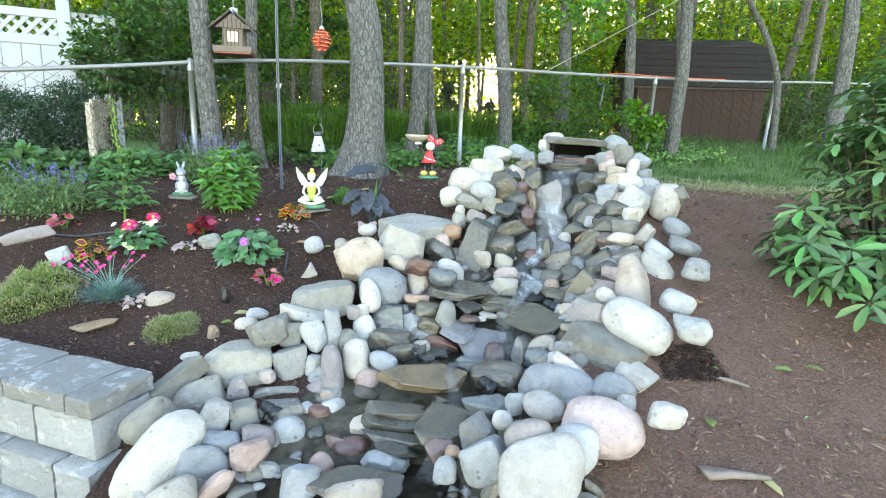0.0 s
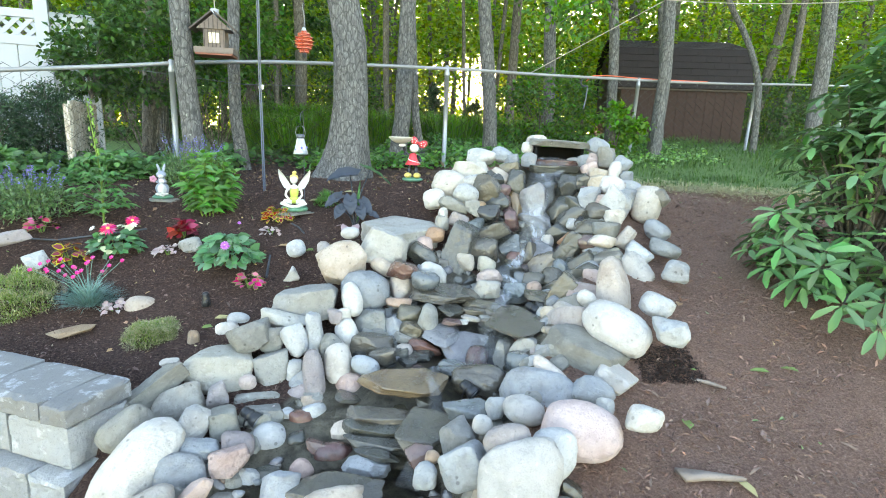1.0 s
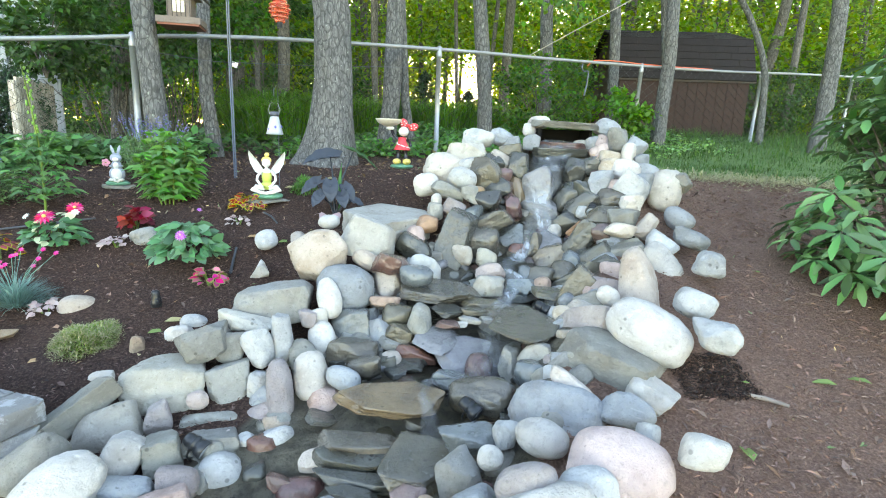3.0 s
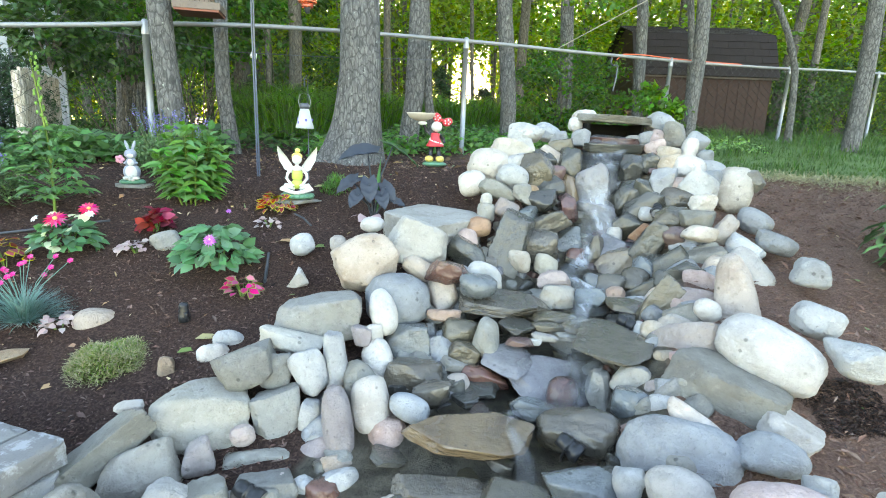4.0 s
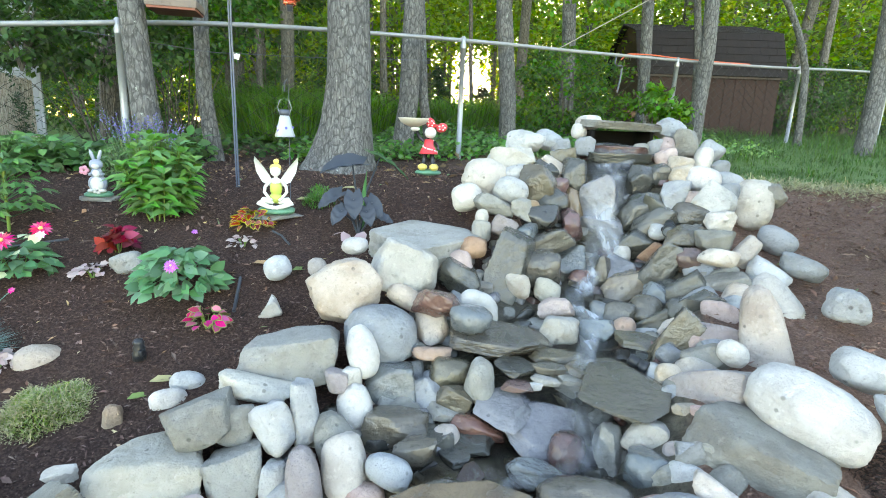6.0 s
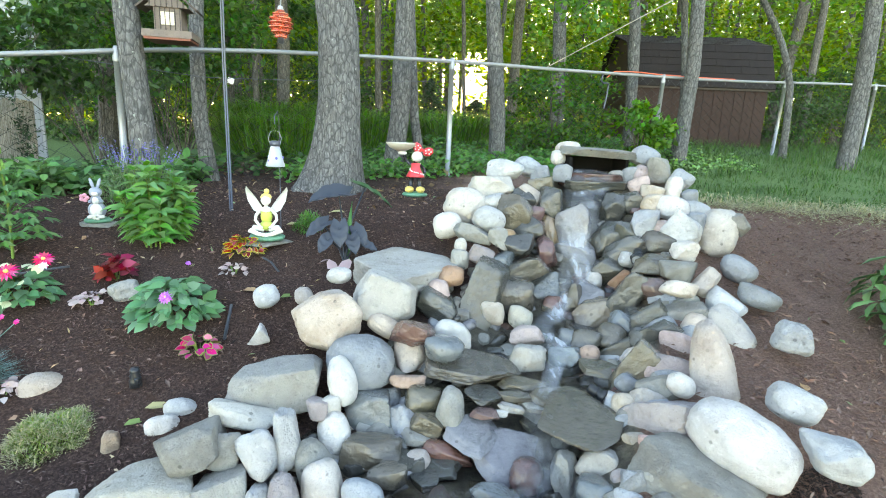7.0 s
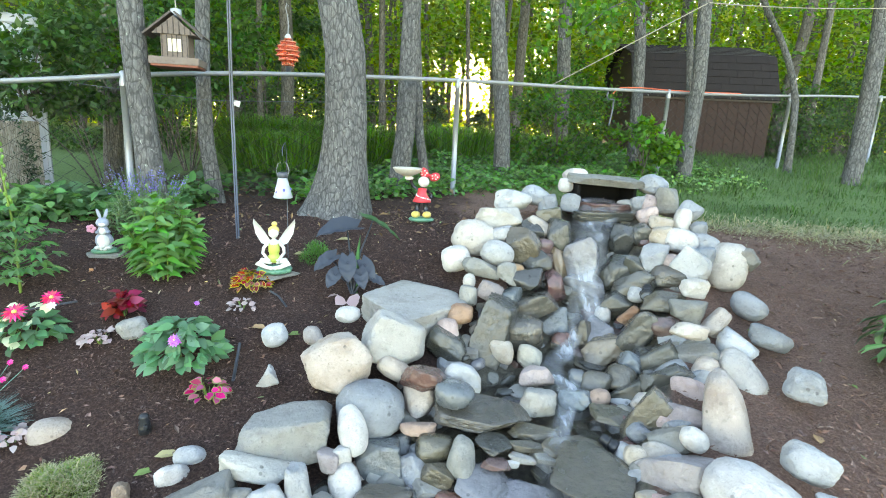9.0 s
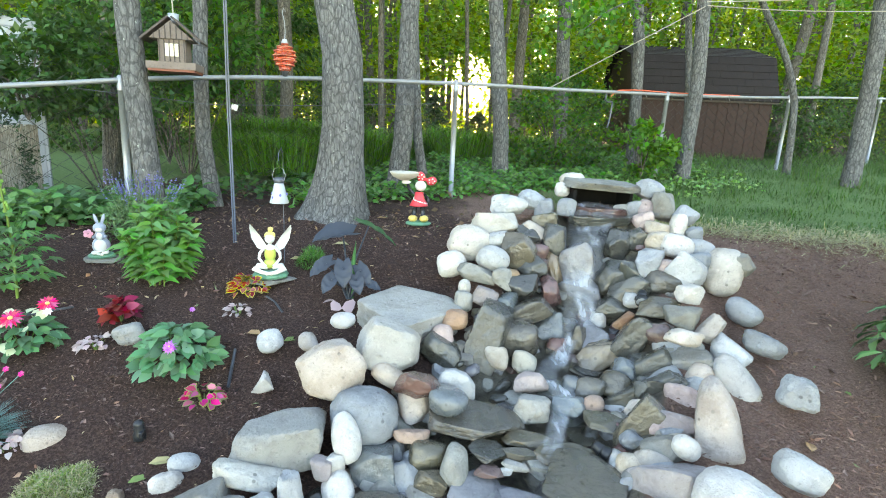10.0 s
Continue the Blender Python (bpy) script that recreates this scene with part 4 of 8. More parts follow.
stone('k', 'd', 0.960, 3.558, 0.702, 0.143, 0.173, 0.250, -34, tilt=(-9, -23))
stone('r', 'r', 1.038, 3.475, 0.755, 0.119, 0.101, 0.113, 0, tilt=(-19, -25))
stone('a', 'n', 1.118, 3.673, 0.825, 0.216, 0.138, 0.127, 0, tilt=(-7, -25))
stone('b', 'g', 1.155, 3.491, 0.832, 0.181, 0.158, 0.130, 0, tilt=(-8, -27))
stone('r', 'c', 1.090, 3.318, 0.801, 0.171, 0.104, 0.080, 0, tilt=(-18, -28))
stone('b', 'c', 1.284, 3.446, 0.803, 0.098, 0.127, 0.161, -30, tilt=(-8, -30))
stone('b', 'W', 1.267, 3.663, 0.907, 0.152, 0.130, 0.106, 8, tilt=(-6, -27))
stone('r', 'n', 1.242, 3.904, 0.895, 0.273, 0.168, 0.144, -5, tilt=(-14, -25))
stone('b', 'w', 1.357, 3.894, 0.964, 0.218, 0.209, 0.196, -35, tilt=(-6, -27))
stone('r', 'p', 1.259, 3.946, 0.977, 0.119, 0.107, 0.105, 0, tilt=(-12, -25))
stone('a', 'b', 1.165, 3.973, 0.983, 0.150, 0.161, 0.214, -8, tilt=(-5, -23))
stone('r', 'c', 1.268, 4.143, 1.090, 0.139, 0.130, 0.132, 0, tilt=(-10, -24))
stone('r', 'c', 1.291, 4.209, 1.158, 0.148, 0.107, 0.085, -5, tilt=(-8, -24))
stone('r', 'p', 1.263, 4.351, 1.186, 0.139, 0.115, 0.103, 28, tilt=(-8, -22))
stone('r', 'p', 1.306, 4.451, 1.246, 0.098, 0.107, 0.128, 0, tilt=(-7, -22))
stone('r', 'b', 1.247, 4.486, 1.231, 0.110, 0.111, 0.122, 0, tilt=(-7, -21))
stone('b', 'g', 1.177, 4.517, 1.190, 0.108, 0.127, 0.147, 6, tilt=(-3, -20))
stone('r', 'W', 1.405, 4.189, 1.177, 0.112, 0.132, 0.168, 0, tilt=(-8, -26))
stone('e', 'W', 1.363, 4.077, 1.080, 0.198, 0.161, 0.143, -8, tilt=(-10, -26))
stone('b', 'b', 1.482, 4.124, 1.144, 0.103, 0.103, 0.099, 0, tilt=(-4, -27))
stone('r', 'b', 1.503, 4.075, 1.069, 0.164, 0.132, 0.116, -15, tilt=(-10, -28))
stone('r', 'b', 1.434, 3.931, 1.003, 0.131, 0.137, 0.157, 0, tilt=(-11, -28))
stone('e', 'c', 1.585, 3.941, 0.964, 0.218, 0.235, 0.284, 0, tilt=(-12, -30))
stone('a', 'g', 1.650, 3.880, 1.037, 0.153, 0.120, 0.113, -30, tilt=(-5, -32))
stone('e', 'b', 1.566, 3.662, 0.819, 0.189, 0.152, 0.134, -24, tilt=(-15, -32))
stone('r', 'b', 1.507, 3.368, 0.755, 0.198, 0.135, 0.105, -14, tilt=(-18, -34))
stone('r', 'w', 1.327, 3.347, 0.715, 0.191, 0.151, 0.131, -30, tilt=(-19, -32))
stone('e', 'W', 1.283, 3.178, 0.644, 0.278, 0.190, 0.149, -46, tilt=(-22, -33))
stone('b', 'c', 1.030, 2.841, 0.604, 0.168, 0.230, 0.411, 14, tilt=(-12, -32), taper=0.75)
stone('r', 'c', 1.135, 3.218, 0.659, 0.130, 0.122, 0.125, 0, tilt=(-22, -29))
stone('r', 'p', 1.001, 3.094, 0.612, 0.149, 0.124, 0.114, 0, tilt=(-24, -28))
stone('r', 'v', 0.890, 2.914, 0.598, 0.202, 0.101, 0.078, -2, tilt=(-26, -28))
stone('a', 'g', 0.810, 2.770, 0.571, 0.203, 0.127, 0.093, 12, tilt=(-13, -28))
stone('e', 'W', 0.848, 2.725, 0.605, 0.105, 0.090, 0.084, -20, tilt=(-28, -29))
stone('k', 'n', 0.760, 2.969, 0.538, 0.110, 0.133, 0.293, -30, tilt=(-12, -24))
stone('k', 'd', 0.881, 3.217, 0.572, 0.415, 0.121, 0.089, 36, tilt=(-11, -24))
stone('a', 'g', 1.121, 3.348, 0.643, 0.306, 0.208, 0.166, 32, tilt=(-10, -28))
stone('k', 'd', 0.985, 3.392, 0.619, 0.241, 0.166, 0.128, 36, tilt=(-10, -25))
stone('a', 'q', 0.856, 3.376, 0.611, 0.112, 0.095, 0.117, 0, tilt=(-10, -22))
stone('r', 'n', 0.797, 3.328, 0.554, 0.168, 0.129, 0.132, -15, tilt=(-24, -22))
stone('e', 'o', 0.660, 3.198, 0.513, 0.101, 0.093, 0.094, 0, tilt=(-26, -20))
stone('s', 'n', 0.670, 3.052, 0.514, 0.186, 0.116, 0.025, -11, tilt=(8, -0))
stone('r', 'q', 0.602, 3.359, 0.524, 0.085, 0.084, 0.109, 0, tilt=(-25, -17))
stone('r', 'n', 0.687, 3.320, 0.529, 0.144, 0.111, 0.114, 0, tilt=(-25, -19))
stone('a', 's', 0.790, 4.102, 0.944, 0.220, 0.203, 0.282, 0, tilt=(-6, -16))
stone('a', 'd', 0.978, 4.021, 0.897, 0.176, 0.168, 0.239, -30, tilt=(-6, -20))
stone('a', 'd', 1.063, 3.966, 0.908, 0.158, 0.147, 0.204, 0, tilt=(-6, -22))
stone('a', 'd', 1.073, 4.218, 1.054, 0.177, 0.149, 0.187, 0, tilt=(-5, -20))
stone('a', 'd', 1.178, 4.200, 1.086, 0.151, 0.125, 0.154, 0, tilt=(-4, -22))
stone('a', 's', 0.799, 4.035, 0.800, 0.253, 0.164, 0.155, 0, tilt=(-7, -17))
stone('a', 'd', 1.016, 3.898, 0.849, 0.294, 0.151, 0.129, 28, tilt=(-7, -21))
stone('a', 'd', 0.650, 4.158, 1.074, 0.173, 0.151, 0.199, 0, tilt=(-5, -14))
stone('s', 'n', 0.454, 2.867, 0.476, 0.255, 0.126, 0.025, -9, tilt=(8, -0))
stone('k', 'g', -1.205, 2.313, 0.230, 0.345, 0.157, 0.105, 36, tilt=(-11, 28))
stone('b', 'l', -1.087, 2.284, 0.176, 0.235, 0.215, 0.184, 14, tilt=(-12, 25))
stone('r', 'g', -1.170, 2.033, 0.197, 0.219, 0.178, 0.162, 36, tilt=(-27, 30))
stone('e', 'W', -1.056, 1.886, 0.133, 0.403, 0.275, 0.219, 46, tilt=(-30, 29))
stone('r', 'v', -0.923, 2.331, 0.210, 0.099, 0.106, 0.123, 0, tilt=(-25, 22), taper=0.6)
stone('r', 'W', -0.941, 2.118, 0.179, 0.124, 0.137, 0.168, -26, tilt=(-28, 24))
stone('k', 'g', -0.831, 2.158, 0.161, 0.127, 0.141, 0.147, 6, tilt=(-13, 21))
stone('k', 'g', -0.701, 2.245, 0.146, 0.199, 0.152, 0.104, 0, tilt=(-13, 17))
stone('r', 'v', -0.729, 2.040, 0.140, 0.129, 0.121, 0.125, 0, tilt=(-30, 20))
stone('e', 'w', -0.634, 2.138, 0.115, 0.150, 0.138, 0.140, 0, tilt=(-30, 17))
stone('b', 'p', -0.720, 1.916, 0.152, 0.152, 0.129, 0.099, 8, tilt=(-14, 21))
stone('b', 'b', -0.850, 1.977, 0.148, 0.174, 0.134, 0.092, -10, tilt=(-14, 23))
stone('r', 'b', -0.912, 1.884, 0.109, 0.215, 0.176, 0.161, 4, tilt=(-32, 26))
stone('a', 'p', -0.790, 1.762, 0.110, 0.146, 0.100, 0.076, 34, tilt=(-15, 24))
stone('r', 'c', -0.913, 1.686, 0.114, 0.187, 0.143, 0.122, 20, tilt=(-34, 28))
stone('a', 'b', -0.506, 1.828, 0.087, 0.165, 0.145, 0.150, 0, tilt=(-16, 15))
stone('r', 'p', -0.458, 1.945, 0.095, 0.102, 0.090, 0.088, 24, tilt=(-33, 13))
stone('b', 'r', -0.518, 2.265, 0.126, 0.124, 0.113, 0.115, 0, tilt=(-13, 13))
stone('a', 'c', -0.324, 2.184, 0.128, 0.110, 0.104, 0.117, 0, tilt=(-13, 8))
stone('e', 'r', -0.351, 2.111, 0.063, 0.186, 0.124, 0.109, 0, tilt=(-32, 9))
stone('a', 'b', -0.196, 1.965, 0.097, 0.201, 0.120, 0.087, -14, tilt=(-15, 6))
stone('s', 'n', -0.310, 1.803, 0.117, 0.399, 0.164, 0.025, 5, tilt=(8, -0))
stone('r', 'c', -0.280, 1.723, 0.132, 0.215, 0.117, 0.091, 6, tilt=(-36, 9))
stone('s', 'n', -0.143, 2.184, 0.199, 0.354, 0.106, 0.050, -6, tilt=(8, 2))
stone('s', 'd', -0.180, 2.137, 0.170, 0.317, 0.095, 0.050, -10, tilt=(8, 3))
stone('s', 'd', -0.167, 2.053, 0.141, 0.297, 0.089, 0.050, -8, tilt=(8, 2))
stone('s', 'd', -0.161, 1.989, 0.142, 0.193, 0.058, 0.025, -12, tilt=(8, 4))
stone('s', 'n', 0.036, 2.053, 0.226, 0.236, 0.265, 0.050, -10, tilt=(8, 2))
stone('a', 'r', 0.010, 1.827, 0.244, 0.107, 0.090, 0.108, 0, tilt=(-15, -0))
stone('r', 'o', 0.061, 1.751, 0.294, 0.054, 0.050, 0.050, 0, tilt=(-32, -2))
stone('r', 'b', 0.037, 1.714, 0.246, 0.085, 0.087, 0.098, 0, tilt=(-34, -1))
stone('a', 'g', 0.157, 1.890, 0.286, 0.133, 0.127, 0.145, 14, tilt=(-14, -5))
stone('b', 'b', 0.174, 1.650, 0.331, 0.193, 0.184, 0.166, 22, tilt=(-15, -6))
stone('e', 'W', 0.249, 1.898, 0.342, 0.079, 0.074, 0.075, 0, tilt=(-29, -7))
stone('b', 'w', 0.313, 2.037, 0.339, 0.083, 0.094, 0.099, 0, tilt=(-12, -9))
stone('e', 'W', 0.415, 1.968, 0.370, 0.168, 0.134, 0.118, 0, tilt=(-27, -12))
stone('e', 'v', 0.305, 1.648, 0.432, 0.162, 0.123, 0.104, 24, tilt=(-30, -10))
stone('e', 'p', 0.599, 1.792, 0.385, 0.288, 0.232, 0.217, -8, tilt=(-28, -18))
stone('b', 'W', 0.840, 2.180, 0.409, 0.172, 0.147, 0.118, -22, tilt=(-10, -21))
stone('r', 'b', 0.713, 2.068, 0.411, 0.185, 0.140, 0.118, -8, tilt=(-24, -19))
stone('r', 'w', 0.699, 1.871, 0.440, 0.073, 0.070, 0.073, 0, tilt=(-26, -20))
stone('e', 'w', 0.467, 1.677, 0.366, 0.166, 0.163, 0.181, 0, tilt=(-31, -16))
stone('r', 'W', 0.348, 1.580, 0.337, 0.300, 0.242, 0.229, 24, tilt=(-33, -12))
stone('b', 'c', 0.305, 1.626, 0.394, 0.099, 0.095, 0.084, 30, tilt=(-14, -11))
stone('a', 'q', 0.207, 2.062, 0.304, 0.209, 0.126, 0.105, 10, tilt=(-13, -6))
stone('r', 'W', 0.794, 1.737, 0.468, 0.121, 0.107, 0.105, -12, tilt=(-26, -25))
stone('r', 'w', 1.420, 2.981, 0.704, 0.150, 0.133, 0.130, -6, tilt=(-12, -25))
stone('r', 'w', 1.137, 2.539, 0.636, 0.163, 0.135, 0.123, -24, tilt=(-15, -24))
stone('b', 'w', 1.113, 2.315, 0.580, 0.178, 0.152, 0.122, -8, tilt=(-8, -26))
stone('a', 'W', -1.207, 2.487, 0.288, 0.092, 0.063, 0.050, 0, tilt=(-10, 26))
stone('e', 'c', -1.618, 3.054, 0.367, 0.197, 0.156, 0.136, -12, tilt=(-17, 28))
stone('s', 'o', -2.028, 2.971, 0.177, 0.255, 0.144, 0.025, 29, tilt=(8, -3))
stone('a', 'w', -2.353, 3.266, 0.575, 0.124, 0.103, 0.104, 25, tilt=(-5, 36))
stone('a', 'v', -2.625, 3.380, 0.670, 0.294, 0.105, 0.083, 10, tilt=(-4, 38))
stone('r', 'g', -1.567, 3.595, 0.621, 0.148, 0.122, 0.109, 12, tilt=(-11, 24))

# smaller stones that fill the gaps of the stream bed
for i in range(260):
    fy = rng.uniform(0.95, 4.45)
    fx = mid(fy) + half(fy) * rng.uniform(0.45, 1.3) * rng.choice((-1, 1))
    s = rng.uniform(0.05, 0.11)
    k = rng.choice(list("ddddrrngs" if abs(fx - mid(fy)) < half(fy) * 1.05 else "gbcgbpg"))
    stone(rng.choice(list("ra")), k, fx, fy, terrain(fx, fy) - s * 0.05, s, s * rng.uniform(0.7, 1), s * rng.uniform(0.5, 0.8), rng.uniform(-40, 40), seed=1000 + i)
# larger stones packed under the rim
for i in range(150):
    fy = rng.uniform(1.0, 3.6)
    fx = mid(fy) + half(fy) * rng.uniform(0.72, 1.4) * (-1 if i % 5 < 3 else 1)
    if fx < -1.15 and fy < 2.3:
        continue
    s = rng.uniform(0.09, 0.15)
    stone(rng.choice(list("raa")), rng.choice(list("ggbbcwgd")), fx, fy, terrain(fx, fy) - s * 0.10, s, s * rng.uniform(0.7, 1), s * rng.uniform(0.6, 0.85), rng.uniform(-40, 40), seed=5000 + i)
# broken wet slabs in the bed
for i in range(70):
    fy = rng.uniform(2.25, 4.1)
    fx = mid(fy) + half(fy) * rng.uniform(-0.75, 0.75)
    s = rng.uniform(0.08, 0.20)
    stone("s", rng.choice(list("ddnsnrgd")), fx, fy, terrain(fx, fy) + rng.uniform(0.0, 0.02), s, s * rng.uniform(0.5, 0.9), rng.uniform(0.018, 0.04), rng.uniform(-90, 90),
          tilt=(rng.uniform(2, 16), rng.uniform(-12, 12)), seed=3000 + i)
for i in range(60):
    fy = rng.uniform(1.3, 2.1)
    fx = mid(fy) + rng.uniform(-0.45, 0.3)
    s = rng.uniform(0.02, 0.045)
    stone("r", rng.choice(list("dwbgdc")), fx, fy, terrain(fx, fy) + s * 0.3, s, s * 0.9, s * 0.7, 0, seed=2000 + i)


# ---- water ----
def ribbon(path, widths, name, mat_, label, sub=6, across=8, lift=0.0):
    """A sheet of water that runs along a path."""
    p = np.array(path, float)
    t = np.linspace(0, len(p) - 1, (len(p) - 1) * sub + 1)
    c = np.stack([np.interp(t, range(len(p)), p[:, k]) for k in range(3)], 1)
    w = np.interp(t, range(len(p)), widths)
    d = np.gradient(c, axis=0)
    side = unit(np.cross(d, (0, 0, 1.0)) + np.array((1e-5, 0, 0)))
    v = []
    for i in range(len(c)):
        for k in range(across + 1):
            u = k / across - 0.5
            wob = noise.noise(Vector((u * 5, t[i] * 0.9, 1.3))) * 0.012 + noise.noise(Vector((u * 11, t[i] * 0.8, 5))) * 0.004
            edge = 1 + 0.35 * noise.noise(Vector((t[i] * 1.1, 4 if u > 0 else 9, 0)))
            v.append(c[i] + side[i] * u * w[i] * edge + np.array((0, -0.3, 0.9)) * wob + np.array((0, 0, lift + 0.012 - 0.05 * u * u)))
    f = [(i * (across + 1) + k, i * (across + 1) + k + 1, (i + 1) * (across + 1) + k + 1, (i + 1) * (across + 1) + k) for i in range(len(c) - 1) for k in range(across)]
    ob = part(name, Geo().add(v, f), mat_, stream, label)
    at = ob.data.attributes.new("body", "FLOAT", "POINT")
    ends = np.minimum(1, np.minimum(t, t[-1] - t) * 1.2 + 0.15)
    at.data.foreach_set("value", [float(max(0, 1 - (2 * abs(k / across - 0.5)) ** 2.5) * e) for e in ends for k in range(across + 1)])
    return ob


stream = thing("water", (0, 0, 0), "clear stream water that falls over stones into shallow pools", "water", kind="structure")
ribbon([(0.99, 4.60, 1.248), (0.97, 4.47, 1.236), (0.935, 4.375, 1.195), (0.911, 4.289, 1.133), (0.856, 4.162, 1.064), (0.80, 4.026, 0.973), (0.763, 3.952, 0.874), (0.77, 3.855, 0.788), (0.733, 3.787, 0.712), (0.674, 3.705, 0.654)],
       [0.28, 0.28, 0.28, 0.27, 0.24, 0.22, 0.20, 0.20, 0.19, 0.15], "waterfall", FOAM, "white falling water")
ribbon([(0.688, 3.716, 0.663), (0.647, 3.653, 0.611), (0.578, 3.56, 0.566), (0.505, 3.45, 0.563), (0.504, 3.318, 0.552), (0.543, 3.237, 0.538), (0.50, 3.135, 0.520), (0.452, 3.003, 0.508), (0.405, 2.893, 0.490), (0.354, 2.819, 0.462)],
       [0.14, 0.10, 0.13, 0.12, 0.08, 0.12, 0.10, 0.08, 0.09, 0.10], "rapid", RAPID, "white rushing water")
ribbon([(0.39, 2.86, 0.470), (0.36, 2.70, 0.420), (0.345, 2.604, 0.376), (0.289, 2.487, 0.339), (0.174, 2.449, 0.320), (0.06, 2.41, 0.325), (0.051, 2.314, 0.325), (0.075, 2.22, 0.298), (0.08, 2.08, 0.22), (0.02, 1.96, 0.16), (-0.03, 1.84, 0.09)],
       [0.14, 0.16, 0.13, 0.10, 0.08, 0.05, 0.05, 0.06, 0.10, 0.1, 0.14], "rill", RILL, "thin shining water")


def pool(cx, cy, rx, ry, z, name):
    v, f = [(cx, cy, z)], []
    for k in range(28):
        a = 2 * math.pi * k / 28
        e = 1 + 0.18 * noise.noise(Vector((math.cos(a) * 1.5 + cx, math.sin(a) * 1.5, cy)))
        v.append((cx + rx * e * math.cos(a), cy + ry * e * math.sin(a), z))
    f = [(0, 1 + k, 1 + (k + 1) % 28) for k in range(28)]
    return part(name, Geo().add(v, f), POOL, stream)


pool(0.32, 3.18, 0.36, 0.22, 0.478, "pool")
pool(0.02, 2.62, 0.34, 0.22, 0.272, "pool")
pool(-0.30, 1.70, 0.52, 0.52, 0.055, "pool")


# ---- underwater spotlights ----
def spotlight(x, y, z, turn, up=25):
    t = thing("spotlight", (x, y, z), "small black plastic pond spotlight between the stones", "lamp", "pond spotlights", turn=turn)
    rot = pose(0, 0, 0, up, 0, 0)
    g = Geo()
    lathe(g, [(0.0, -0.05), (0.026, -0.048), (0.030, -0.03), (0.030, -0.01), (0.034, -0.008), (0.034, 0.0), (0.030, 0.002), (0.030, 0.012), (0.034, 0.014), (0.034, 0.02), (0.038, 0.022), (0.040, 0.05), (0.036, 0.052)], sides=22)
    g.v = [tuple(rot @ (pose(0, 0, 0, 90, 0, 0) @ Vector(q))) for q in g.v]
    part("housing", g, BLACK_PLASTIC, t)
    g = Geo()
    lathe(g, [(0.036, 0.045), (0.03, 0.047), (0.0, 0.05)], sides=22)
    g.v = [tuple(rot @ (pose(0, 0, 0, 90, 0, 0) @ Vector(q))) for q in g.v]
    part("lens", g, LENS, t)
    part("bracket", tube(Geo(), [(-0.038, 0, 0), (-0.042, 0.01, -0.03), (-0.03, 0.015, -0.055), (0.03, 0.015, -0.055), (0.042, 0.01, -0.03), (0.038, 0, 0)], 0.005, 6), BLACK_PLASTIC, t)
    return t


spotlight(0.219, 2.26, 0.31, 50).scale = (0.8, 0.8, 0.8)
spotlight(-0.721, 2.17, 0.20, 70).scale = (0.85, 0.85, 0.85)
spotlight(1.063, 3.76, 0.855, -20).scale = (0.85, 0.85, 0.85)
spotlight(0.595, 2.87, 0.50, 60).scale = (0.7, 0.7, 0.7)


# ---- retaining wall of concrete blocks ----
def wall_block(u0, u1, v0, v1, z0, z1, name, mat_, label, seed):
    r = np.random.default_rng(seed)
    ux, vy = np.array((-0.945, 0.33)), np.array((0.33, 0.945))
    bm = bmesh.new()
    bmesh.ops.create_cube(bm, size=1)
    bmesh.ops.subdivide_edges(bm, edges=bm.edges[:], cuts=9, use_grid_fill=True)
    bm.verts.index_update()
    v = np.array([q.co for q in bm.verts])
    f = [[q.index for q in fc.verts] for fc in bm.faces]
    bm.free()
    half_s = np.array((u1 - u0, v1 - v0, z1 - z0)) / 2
    w = v * 2 * half_s
    rough_n = np.array([noise.noise(Vector(q * 14) + Vector((seed * 3.1, 0, 0))) + 0.6 * noise.noise(Vector(q * 34) + Vector((0, seed, 0))) for q in w])
    on_edge = (np.abs(v) > 0.49).sum(1) >= 2
    w -= np.where(on_edge, 0.003 + 0.012 * np.maximum(0, rough_n), 0.0)[:, None] * np.sign(v)
    face = (v[:, 1] < -0.49) | (v[:, 0] < -0.49)
    w[:, 1] -= np.where(v[:, 1] < -0.49, rough_n * 0.012, 0)
    w[:, 0] -= np.where(v[:, 0] < -0.49, rough_n * 0.010, 0)
    w[:, 2] += np.where(np.abs(v[:, 2]) > 0.49, rough_n * 0.001, 0)
    c = np.array((-1.35, 1.94)) + ux * (u0 + u1) / 2 + vy * (v0 + v1) / 2
    xy = w[:, 0:1] * ux + w[:, 1:2] * vy
    ob = new(name, Geo().add(np.c_[xy, w[:, 2]], f).mesh(name, mat_, smooth=False))
    ob.parent = wall_ob
    ob.location = (*c, (z0 + z1) / 2)
    if label:
        tagged(ob, label)
    return ob


